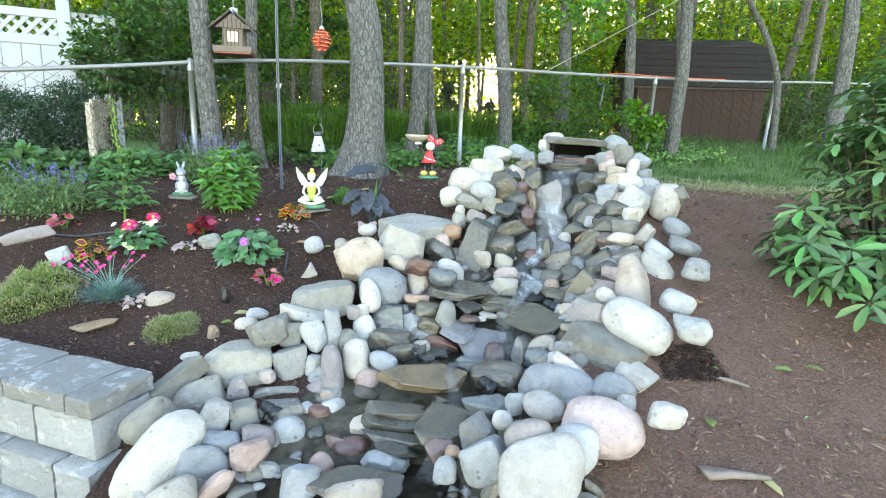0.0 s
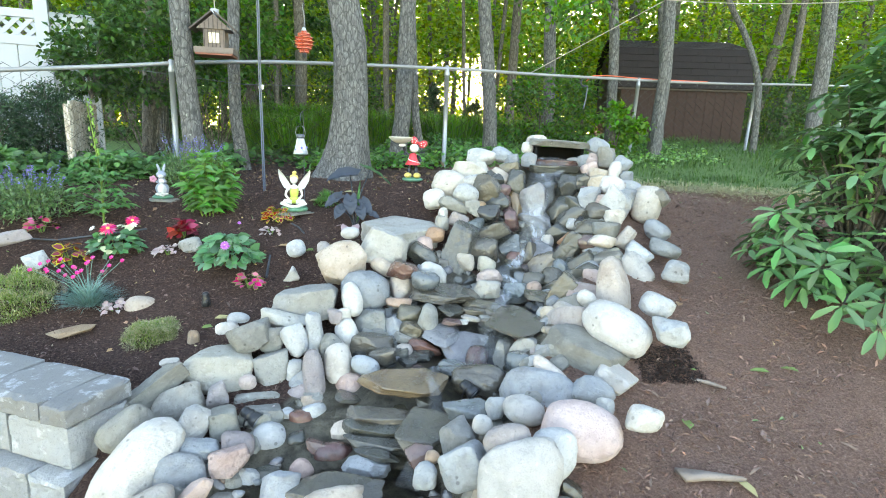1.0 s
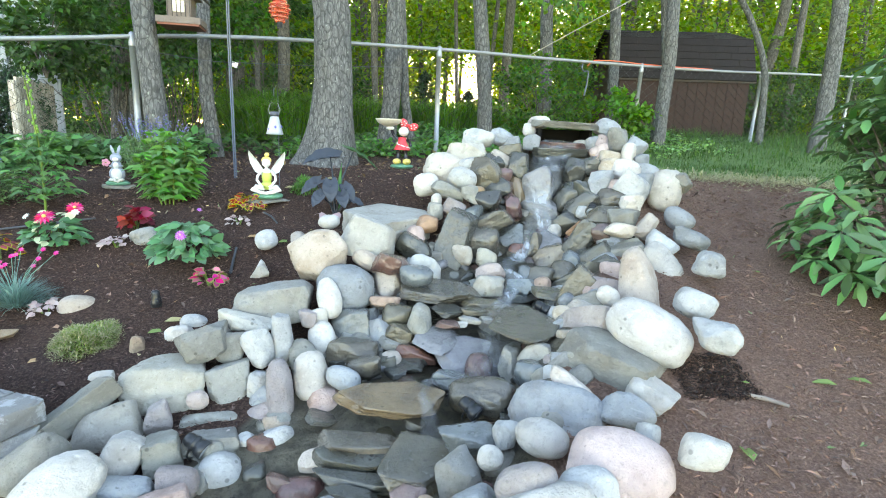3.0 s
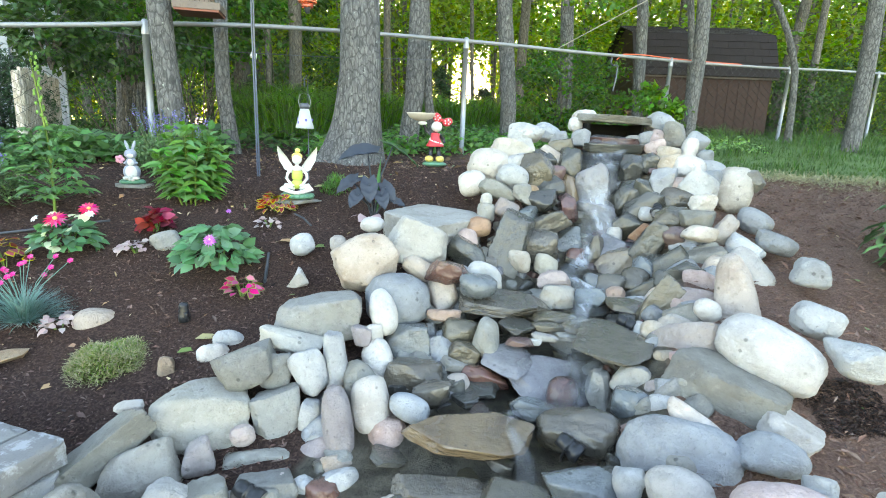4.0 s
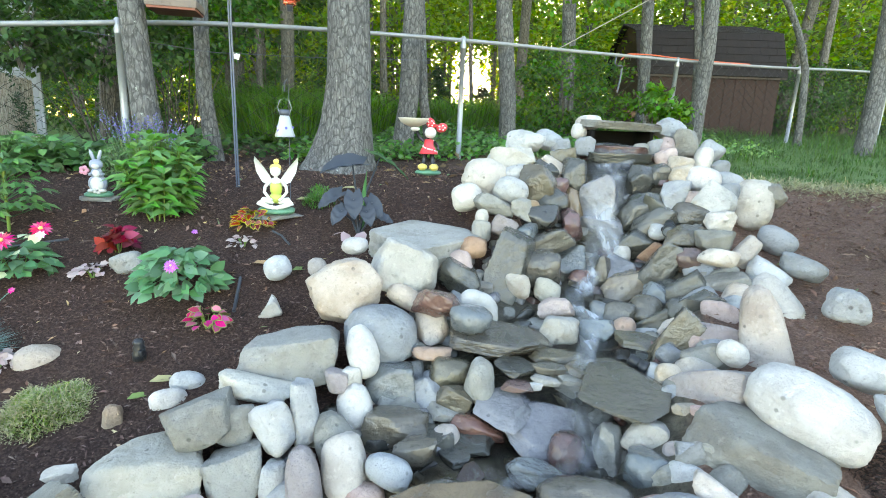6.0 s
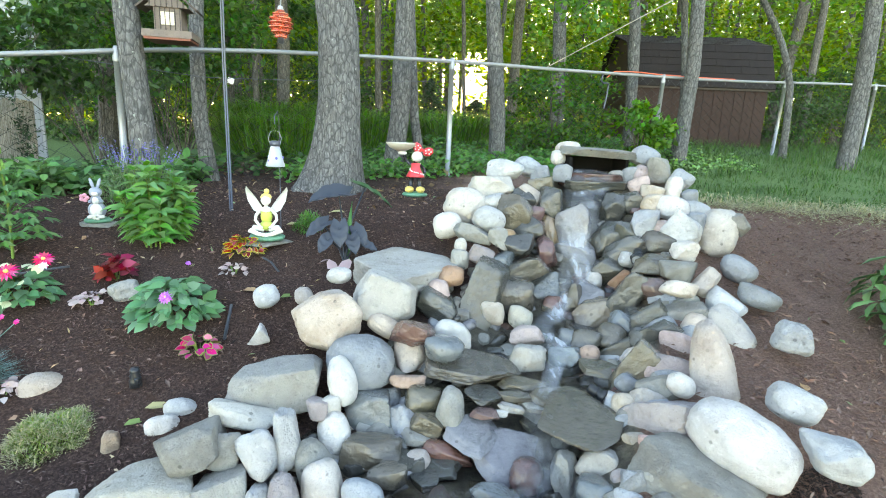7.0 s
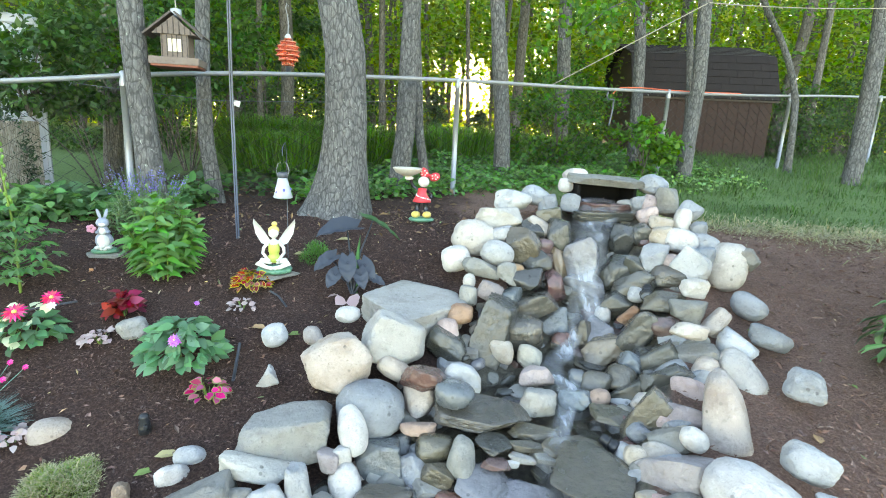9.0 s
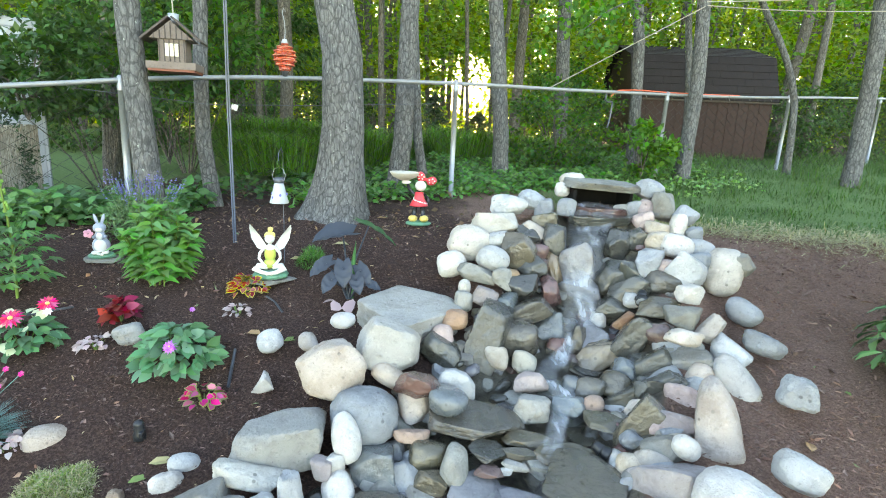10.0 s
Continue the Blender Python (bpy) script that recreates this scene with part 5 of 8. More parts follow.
wall_ob = thing("retaining_wall", (0, 0, 0), "low dry-stacked retaining wall of grey split-face concrete blocks with caps", "wall", kind="structure")
for u0, u1 in ((0.0, 0.137), (0.142, 0.50), (0.505, 0.88), (0.885, 1.26)):
    wall_block(u0, u1, 0.0, 0.31, 0.243, 0.33, "cap_block", CONCRETE_TOP, "flat grey cap block", int(u0 * 100) + 3)
for u0, u1 in ((0.0, 0.335), (0.34, 0.66), (0.665, 1.0), (1.005, 1.3)):
    wall_block(u0 + 0.01, u1 + 0.01, 0.012, 0.29, 0.058, 0.239, "block", CONCRETE, "", int(u0 * 100) + 40)
for u0, u1 in ((-0.03, 0.17), (0.175, 0.50), (0.505, 0.83), (0.835, 1.2)):
    wall_block(u0 - 0.01, u1 - 0.01, -0.06, 0.25, -0.127, 0.054, "block", CONCRETE, "", int(u0 * 100) + 80)
for u0, u1 in ((-0.05, 0.26), (0.265, 0.60), (0.605, 0.95)):
    wall_block(u0 - 0.02, u1 - 0.02, -0.13, 0.2, -0.312, -0.131, "block", CONCRETE, "", int(u0 * 100) + 120)


# ---- chain-link fence ----
FD = np.array((0.8835, 0.4684))
FP = np.array((-2.36, 5.21))
# the rail climbs with the slope, steeply at first
RAIL_S = (-5.5, -1.24, -0.7, -0.37, 0, 0.45, 1.0, 1.5, 2.2, 2.82, 3.4, 4.2, 5.0, 6.74, 8.06, 9.6, 12.5)
RAIL_Z = (1.26, 1.776, 1.842, 1.885, 1.938, 1.992, 2.040, 2.070, 2.106, 2.135, 2.157, 2.179, 2.210, 2.278, 2.351, 2.455, 2.62)


def fence_at(s, z=None):
    p = FP + FD * s
    top = float(np.interp(s, RAIL_S, RAIL_Z))
    return (p[0], p[1], top if z is None else z)


fence = thing("chain_link_fence", (0, 0, 0), "galvanised chain-link garden fence with round posts and a top rail", "fence", kind="structure")
posts = (-2.95, 0.0, 2.84, 5.92, 8.62, 11.4)
part("top_rail", tube(Geo(), [fence_at(s) for s in np.linspace(-5.5, 12.5, 60)], 0.0185, 10), GALV, fence, "galvanised steel top rail")
for s in posts:
    x, y, z = fence_at(s)
    zb = ground(x, y) - 0.05
    lean = 0.03 if s > 5 else 0.0
    g = tube(Geo(), [(x - lean, y, zb), (x, y, z - 0.03)], 0.026, 12)
    part("post", g, POST_STEEL, fence, "")
    g = Geo()
    lathe(g, [(0.029, -0.075), (0.031, -0.05), (0.024, -0.02), (0.024, 0.022), (0.014, 0.034), (0.0, 0.036)], (x, y, z), 14)
    part("post_cap", g, POST_STEEL, fence)
g = Geo()
step, row = 0.088, 0.056
for i, s in enumerate(np.arange(-5.4, 12.4, step)):
    x, y, z = fence_at(s)
    zb = ground(x, y)
    over = 0.056 if s < -0.3 else 0.012
    nseg = int((z + over - zb) / row)
    pts = []
    for k in range(nseg + 1):
        o = step * 0.5 if (k + i) % 2 else -step * 0.5
        q = FP + FD * (s + o) + np.array((-FD[1], FD[0])) * (0.004 if k % 2 else -0.004)
        pts.append((q[0], q[1], z + over - k * row))
    if len(pts) > 2:
        tube(g, pts, 0.0033, 3, cap=False)
part("wire_mesh", g, WIRE, fence, "diamond mesh of steel wire")
for s in np.arange(-5, 12, 0.42):
    x, y, z = fence_at(s + rng.uniform(-0.1, 0.1))
    a = np.linspace(-0.5, 5.2, 9)
    part("tie_wire", tube(Geo(), [(x + 0.004 * q, y + 0.021 * math.cos(q), z - 0.005 + 0.021 * math.sin(q)) for q in a] + [(x + 0.02, y - 0.02, z - 0.05)], 0.0022, 5), GALV, fence)


# ---- trees ----
def tree(x, y, r0, bend, height, limbs, clumps, per, leaf_mat, bark, low, spread, name_label, crown_r=1.0, leaf=0.085, flare=1.3, seed=0, group="trees of the woodland edge"):
    """A trunk along a bent path (bend: sideways offsets at even heights), limbs, and a crown of leaf clumps from height low."""
    r = np.random.default_rng(seed)
    zb = ground(x, min(y, 25)) - 0.08
    t = thing("tree", (x, y, zb), name_label, "tree", group)
    n = 26
    hs = np.concatenate([np.linspace(0, 0.6, 10), np.linspace(0.8, height, n - 10)])
    bx = np.interp(hs, np.linspace(0, 2.4, len(bend)), bend)
    if height > 2.4:
        slope_b = (bend[-1] - bend[-2]) / (2.4 / (len(bend) - 1)) * 0.6
        bx = bx + np.maximum(0, hs - 2.4) * slope_b
    path = np.stack([bx, 0.02 * np.sin(hs * 2 + seed), hs], 1)
    rad = r0 * (1 - 0.5 * hs / height) * (1 + (flare - 1) * np.exp(-hs / (0.16 if flare < 2 else 0.27)))
    g = Geo()
    sides = 20 if r0 > 0.07 else 10
    tube(g, path, rad, sides)
    vv = np.array(g.v)
    ctr = np.stack([np.interp(vv[:, 2], hs, path[:, k]) for k in range(3)], 1)
    dv = vv - ctr
    ang = np.arctan2(dv[:, 1], dv[:, 0])
    amp = 0.05 + 0.18 * np.exp(-vv[:, 2] / 0.2) * (flare - 1) * 2
    lob = np.array([noise.noise(Vector((math.cos(a) * 1.8, math.sin(a) * 1.8, h * 1.2 + seed * 7))) for a, h in zip(ang, vv[:, 2])])
    fine = np.array([noise.noise(Vector((math.cos(a) * 7, math.sin(a) * 7, h * 4 + seed))) for a, h in zip(ang, vv[:, 2])])
    vv[:, :2] += dv[:, :2] * (lob * amp * 2 + fine * 0.07)[:, None]
    g.v = list(map(tuple, vv))
    part("trunk", g, bark, t)
    ends = []
    for k in range(limbs):
        h = r.uniform(low, height * 0.95)
        a = r.uniform(0, 2 * math.pi)
        ln = spread * r.uniform(0.6, 1.1)
        p0 = np.array([np.interp(h, hs, path[:, q]) for q in range(3)])
        dr = np.array((math.cos(a), math.sin(a), r.uniform(0.1, 0.6)))
        pts = [p0 + dr * ln * q + np.array((0, 0, -0.25 * ln * q * q)) + r.normal(size=3) * 0.03 * (q > 0) for q in np.linspace(0, 1, 6)]
        rr = r0 * 0.32
        part("limb", tube(Geo(), pts, np.linspace(rr, rr * 0.25, 6), 7), bark, t)
        ends += [pts[3], pts[4], pts[5]]
    if clumps:
        g = Geo()
        for k in range(clumps):
            if ends and r.random() < 0.65:
                c = ends[r.integers(len(ends))] + r.normal(size=3) * 0.25
            else:
                c = np.array((r.normal() * crown_r, r.normal() * crown_r, r.uniform(low, height)))
                c[0] += np.interp(c[2], hs, path[:, 0])
            nn = int(per * r.uniform(0.6, 1.4))
            pos = c + r.normal(size=(nn, 3)) * np.array((0.26, 0.26, 0.10))
            way = unit(r.normal(size=(nn, 3)) * np.array((1, 1, 0.45)) - np.array((0, 0, 0.25)))
            up = unit(r.normal(size=(nn, 3)) * 0.45 + np.array((0, 0, 1)))
            leaves(g, pos, way, up, r.uniform(leaf * 0.7, leaf * 1.3, nn), r.uniform(leaf * 0.55, leaf * 0.8, nn), DIA_V, DIA_F)
        part("crown", g, leaf_mat, t, "loose crown of green leaves")
    return t


# near trunks inside the fence
tree(-2.08, 4.98, 0.088, (0, -0.04, -0.07, -0.08, -0.06), 7.5, 4, 30, 45, L_WOOD, BARK, 4.2, 1.6, "slender grey-barked tree on the mulch by the fence", seed=1, flare=1.35)
tree(-0.83, 5.36, 0.160, (0.02, 0.055, 0.075, -0.03, -0.08), 8.5, 5, 36, 45, L_WOOD, BARK, 4.5, 2.0, "stout grey-barked tree with flared roots on the mulch", seed=2, flare=2.05)
tree(-1.93, 5.65, 0.062, (0.05, -0.02, -0.02, 0.0, -0.08), 7.0, 4, 26, 45, L_MAPLE, BARK, 3.4, 1.6, "thin leaning tree behind the chain-link fence", seed=3)
# trunks beyond the fence
tree(-0.42, 6.75, 0.10, (0.0, 0.06, 0.08, 0.09, 0.12), 8.0, 4, 45, 55, L_WOOD, BARK, 2.8, 1.8, "grey woodland tree beyond the fence", seed=4)
tree(-0.13, 7.0, 0.055, (0.02, -0.08, -0.12, -0.16, -0.2), 5.5, 3, 14, 40, L_WOOD, BARK, 3.4, 1.2, "thin leaning woodland tree beyond the fence", seed=5)
tree(0.80, 7.7, 0.095, (0.0, -0.02, -0.08, -0.15, -0.22), 8.5, 4, 45, 55, L_WOOD, BARK, 2.6, 1.9, "grey woodland tree beyond the fence", seed=6)
maple = tree(2.70, 8.45, 0.078, (0.0, -0.02, -0.05, -0.10, -0.2), 8.0, 4, 45, 55, L_MAPLE, BARK, 2.4, 1.7, "straight pale woodland tree beyond the fence", seed=7)
tree(3.26, 8.05, 0.094, (-0.04, -0.02, 0.0, -0.03, -0.06), 7.5, 4, 27, 55, L_WOOD, BARK, 3.2, 1.7, "smooth grey tree standing by the fence", seed=8)
tree(3.70, 9.0, 0.055, (0.0, -0.06, -0.10, -0.18, -0.26), 7.0, 3, 32, 55, L_MAPLE, BARK, 2.8, 1.5, "thin woodland tree near the shed", seed=9)
tree(5.16, 8.9, 0.054, (0.0, -0.02, -0.06, -0.32, -0.75), 5.0, 5, 40, 55, L_MAPLE, BARK, 2.0, 1.2, "thin crooked tree by the fence", seed=10)
tree(5.55, 8.1, 0.11, (-0.06, -0.02, 0.0, -0.02, -0.08), 8.5, 4, 45, 55, L_WOOD, BARK, 2.6, 1.9, "grey woodland tree beyond the fence", seed=11)
tree(-2.15, 9.2, 0.095, (0, 0, 0.02, 0.0, -0.02), 9.0, 4, 54, 55, L_WOOD, BARK_FAR, 2.4, 1.9, "dark woodland trunk beyond the fence", seed=12)
tree(-2.5, 9.0, 0.042, (0, 0.02, 0.02, 0.05, 0.05), 7.0, 3, 40, 55, L_MAPLE, BARK_FAR, 2.0, 1.4, "thin dark woodland trunk", seed=13)
tree(2.0, 9.7, 0.11, (0, -0.03, -0.05, -0.1, -0.12), 9.0, 4, 54, 55, L_WOOD, BARK, 2.1, 1.9, "grey woodland tree beyond the fence", seed=14)
tree(-0.8, 9.6, 0.046, (0, 0, -0.03, -0.04, -0.05), 7.0, 3, 35, 55, L_MAPLE, BARK_FAR, 2.2, 1.4, "thin dark woodland trunk", seed=15)
tree(0.60, 10.4, 0.036, (0, -0.04, -0.08, -0.1, -0.14), 8.0, 3, 27, 55, L_WOOD, BARK_FAR, 3.0, 1.5, "thin dark woodland trunk", seed=16)
tree(1.55, 11.6, 0.10, (0, 0, 0.02, 0.02, 0.04), 10.0, 4, 48, 55, L_WOOD, BARK_FAR, 2.6, 2.0, "grey woodland tree beyond the fence", seed=17)
tree(7.2, 12.6, 0.12, (0, 0.06, 0.14, 0.22, 0.3), 9.0, 4, 54, 55, L_MAPLE, BARK_FAR, 2.2, 2.0, "leaning dark woodland trunk beside the shed", seed=18)
tree(4.9, 14.6, 0.16, (0, 0, 0.02, 0.02, 0.04), 10.0, 4, 54, 55, L_WOOD, BARK_FAR, 2.8, 2.2, "dark woodland trunk behind the shed", seed=19)
tree(6.2, 15.0, 0.15, (0, 0, -0.02, -0.03, -0.06), 10.0, 4, 54, 55, L_MAPLE, BARK_FAR, 2.8, 2.2, "dark woodland trunk behind the shed", seed=20)
tree(-3.95, 7.9, 0.11, (0, 0.02, 0.05, 0.08, 0.1), 6.5, 9, 130, 55, L_BUSH, BARK_FAR, 2.5, 1.5, "leafy tree next door beside the white fence", crown_r=0.8, seed=23)
tree(-4.6, 9.6, 0.12, (0, 0, 0.02, 0.04, 0.04), 9.0, 5, 81, 55, L_WOOD, BARK_FAR, 2.0, 2.2, "leafy woodland tree next door", seed=21)
tree(-3.4, 10.6, 0.10, (0, 0, 0.02, 0.0, -0.02), 9.0, 5, 81, 55, L_WOOD, BARK_FAR, 2.0, 2.2, "leafy woodland tree beyond the fence", seed=22)


# a low maple limb that reaches out over the rail
gl, o = Geo(), np.array(maple.matrix_basis.translation)
arm = [np.array(p) - o for p in ((2.62, 8.42, 3.25), (2.25, 8.0, 3.3), (1.9, 7.65, 3.1), (1.5, 7.4, 2.78))]
part("limb", tube(Geo(), arm, (0.02, 0.014, 0.009, 0.004), 6), BARK, maple)
for k in range(46):
    c = arm[2] + (arm[3] - arm[2]) * rng.uniform(-0.9, 1.15) + rng.normal(size=3) * np.array((0.22, 0.15, 0.13))
    pos = c + rng.normal(size=(9, 3)) * 0.06
    leaves(gl, pos, unit(rng.normal(size=(9, 3)) - np.array((0, 0, 0.6))), unit(rng.normal(size=(9, 3)) * 0.5 + np.array((0, -0.5, 0.8))), rng.uniform(0.05, 0.085, 9), rng.uniform(0.05, 0.08, 9), LEAF_V, LEAF_F)
part("foliage", gl, L_MAPLE, maple, "bright green maple leaves hanging low")


def spruce(x, y, h, rad, label, seed):
    """A young spruce: a stem and tiers of drooping needled boughs."""
    r = np.random.default_rng(seed)
    t = thing("young_spruce", (x, y, ground(x, y) - 0.03), label, "tree", "young spruces beyond the fence")
    part("trunk", tube(Geo(), [(0, 0, 0), (0.01, 0, h * 0.5), (0, 0, h)], (0.02, 0.013, 0.004), 6), BARK_FAR, t)
    g = Geo()
    for k in range(90):
        q = (k + 0.5) / 90
        a, ln = r.uniform(0, 2 * math.pi), rad * (1.05 - q) * r.uniform(0.75, 1.15)
        u = np.linspace(0.05, 1, 34)[:, None]
        d = np.array((math.cos(a), math.sin(a), 0.0))
        pos = d * ln * u + np.array((0, 0, 1.0)) * (h * (0.06 + 0.92 * q) - 0.10 * u + 0.05 * u * u)
        way = unit(d * 0.5 + r.normal(size=(34, 3)) * np.array((0.8, 0.8, 0.35)))
        leaves(g, pos, way, unit(r.normal(size=(34, 3)) * 0.4 + np.array((0, 0, 1))), r.uniform(0.05, 0.09, 34), r.uniform(0.012, 0.022, 34), DIA_V, DIA_F)
    part("foliage", g, L_YEW, t, "drooping blue-green needled boughs")


spruce(0.0, 9.9, 0.95, 0.55, "young blue-green spruce behind the fence", 61)
spruce(0.75, 10.4, 0.68, 0.75, "low spreading spruce behind the fence", 62)


# shrubs and far woods
def shrub(name, x, y, z, rx, ry, rz, count, leaf, mat_, label, seed, stems=9, tv=DIA_V, tf=DIA_F, ratio=0.6, group="", hang=0.3, low=0.02):
    r = np.random.default_rng(seed)
    t = thing(name, (x, y, z), label, "shrub", group)
    for k in range(stems):
        a = r.uniform(0, 2 * math.pi)
        tip = np.array((math.cos(a) * rx * r.uniform(0.3, 0.9), math.sin(a) * ry * r.uniform(0.3, 0.9), rz * r.uniform(0.7, 1.9)))
        part("stem", tube(Geo(), [tip * q + np.array((0, 0, 0.1 * math.sin(q * 3))) for q in np.linspace(0, 1, 5)], np.linspace(0.010, 0.003, 5), 5), BARK_FAR, t)
    g = Geo()
    nc = max(8, count // 45)
    for k in range(nc):
        d = rdir(1)[0]
        q = r.uniform(0.35, 1.0) ** 0.5
        c = np.array((d[0] * rx * q, d[1] * ry * q, rz + d[2] * rz * q))
        c *= 1 + 0.15 * noise.noise(Vector(c * 2) + Vector((seed, 0, 0)))
        nn = 45
        pos = c + r.normal(size=(nn, 3)) * np.array((0.13, 0.13, 0.07)) * min(1.6, max(0.5, rx))
        pos[:, 2] = low + np.maximum(pos[:, 2], 0) * (1 - low / (2 * rz))
        way = unit(r.normal(size=(nn, 3)) + d * 0.9 - np.array((0, 0, hang)))
        up = unit(r.normal(size=(nn, 3)) * 0.5 + np.array((0, 0, 1)))
        leaves(g, pos, way, up, r.uniform(leaf * 0.7, leaf * 1.3, nn), r.uniform(leaf * 0.8, leaf * 1.2, nn) * ratio, tv, tf)
    part("foliage", g, mat_, t)
    return t


shrub("woodland_shrub", -3.3, 6.6, 0.75, 0.9, 0.8, 1.0, 4000, 0.075, L_BUSH, "dense leafy shrub behind the fence", 31, low=0.85, group="shrubs behind the fence")
shrub("woodland_shrub", -2.75, 7.2, 0.95, 0.85, 0.7, 1.1, 3000, 0.075, L_WOOD, "dense leafy shrub behind the fence", 32, low=0.8, group="shrubs behind the fence")
shrub("yew_bush", -3.98, 4.92, 0.62, 0.42, 0.42, 0.50, 15000, 0.042, L_YEW, "dark green yew bush against the white fence", 34, ratio=0.3, group="yews by the white fence")
shrub("yew_bush", -3.62, 5.45, 0.74, 0.30, 0.30, 0.50, 10000, 0.042, L_YEW, "dark green yew bush against the white fence", 35, ratio=0.3, group="yews by the white fence")
shrub("young_maple", 1.6, 8.2, 1.2, 0.75, 0.5, 0.62, 2600, 0.06, L_WOOD, "young maple with broad leaves beyond the fence", 36, group="saplings beyond the fence", ratio=0.85)
shrub("young_maple", 2.5, 7.6, 1.25, 0.4, 0.35, 0.3, 900, 0.07, L_MAPLE, "low broad-leaved sapling at the fence", 37, group="saplings beyond the fence", ratio=0.85)
shrub("woodland_shrub", 7.0, 11.8, 1.4, 1.1, 0.8, 0.75, 2800, 0.075, L_BUSH, "dark undergrowth beside the shed", 38, group="shrubs behind the fence")
shrub("woodland_shrub", 9.4, 13.2, 1.4, 1.5, 1.0, 0.9, 3200, 0.08, L_BUSH, "dark undergrowth beside the shed", 39, group="shrubs behind the fence")
shrub("woodland_shrub", 2.4, 12.2, 1.4, 0.9, 0.7, 0.9, 2600, 0.08, L_WOOD, "leafy shrub hiding the end of the shed", 40, group="shrubs behind the fence")
shrub("dark_shrub", -4.1, 8.6, 0.9, 1.1, 0.9, 1.6, 3800, 0.085, L_BUSH, "tall dense dark green shrub behind the fence", 41, low=0.9, group="shrubs behind the fence")
shrub("hanging_branch", -3.42, 5.75, 1.62, 0.34, 0.30, 0.36, 1500, 0.07, L_BUSH, "leafy branches hanging in front of the white fence", 44, group="shrubs behind the fence")
shrub("dark_shrub", -4.3, 10.2, 0.95, 1.7, 1.0, 2.2, 5200, 0.095, L_BUSH, "tall dense dark green shrub beyond the fence", 46, low=1.0, group="shrubs behind the fence")
shrub("dark_shrub", -2.6, 9.9, 1.1, 0.9, 0.8, 1.7, 2400, 0.09, L_BUSH, "tall dark green shrub beyond the fence", 47, low=0.9, group="shrubs behind the fence")
shrub("undergrowth_bush", -4.6, 12.6, ground(-4.6, 12.6) - 0.03, 1.6, 0.7, 0.62, 2400, 0.09, L_BUSH, "dark undergrowth at the far edge of the lawn", 51, group="shrubs behind the fence")
shrub("undergrowth_bush", -2.3, 12.2, ground(-2.3, 12.2) - 0.03, 1.3, 0.7, 0.62, 2400, 0.09, L_BUSH, "dark undergrowth at the far edge of the lawn", 52, group="shrubs behind the fence")
shrub("undergrowth_bush", -6.6, 12, ground(-6.6, 12) - 0.03, 1.4, 0.7, 0.62, 2400, 0.09, L_BUSH, "dark undergrowth at the far edge of the lawn", 53, group="shrubs behind the fence")

# ---- far woods: trunks and leaves that nobody could count ----
g = Geo()
for k in range(210):
    y = rng.uniform(11.5, 20) if k < 60 else rng.uniform(15, 48)
    x = rng.uniform(-0.95, 1.05) * y
    h = rng.uniform(7, 14)
    r0 = rng.uniform(0.035, 0.10) if y < 18 else rng.uniform(0.05, 0.16)
    if y < 20 and 2.4 < x < 6.8:
        continue
    if abs(x - y * math.tan(radians(SUN_AZ))) < 0.35 and y < 40:
        continue
    tube(g, [(x + rng.normal() * 0.1, y, 1.35), (x + rng.normal() * 0.15, y, 1.45 + h * 0.4), (x + rng.normal() * 0.4, y, 1.45 + h)], (r0, r0 * 0.8, r0 * 0.3), 8)
solo("far_trunks", g, BARK_FAR, (0, 0, 0), "trunks of the deep woodland", "woods", kind="stuff")
g = Geo()
for k in range(9400):
    y = rng.uniform(12.5, 46)
    x = rng.uniform(-1.05, 1.15) * y
    z = 1.5 + abs(rng.normal()) * 0.33 * y * (0.6 if y < 18 else 1.0) + rng.uniform(0, 0.6)
    if z > 15 or (y < 26 and z < 1.7 + 0.07 * y and rng.random() < 0.65):
        continue
    az = math.degrees(math.atan2(x, y))
    el = math.degrees(math.atan2(z - 1.5, y))
    if math.hypot((az - SUN_AZ) / 2.7, (el - 4.6) / 3.6) < 1 and rng.random() < 0.94:
        continue
    nn = 44
    s = 0.045 + 0.0055 * y
    pos = np.array((x, y, z)) + rng.normal(size=(nn, 3)) * np.array((0.5, 0.5, 0.16)) * (0.5 + y / 40)
    way = unit(rng.normal(size=(nn, 3)) * np.array((1, 1, 0.6)) - np.array((0, 0, 0.2)))
    up = unit(rng.normal(size=(nn, 3)) * 0.5 + np.array((0, 0, 1)))
    leaves(g, pos, way, up, rng.uniform(s * 0.8, s * 1.5, nn), rng.uniform(s * 0.6, s, nn), DIA_V, DIA_F)
solo("far_foliage", g, L_FAR, (0, 0, 0), "sunlit leaves of the deep woodland", "woods", kind="stuff", smooth=False)

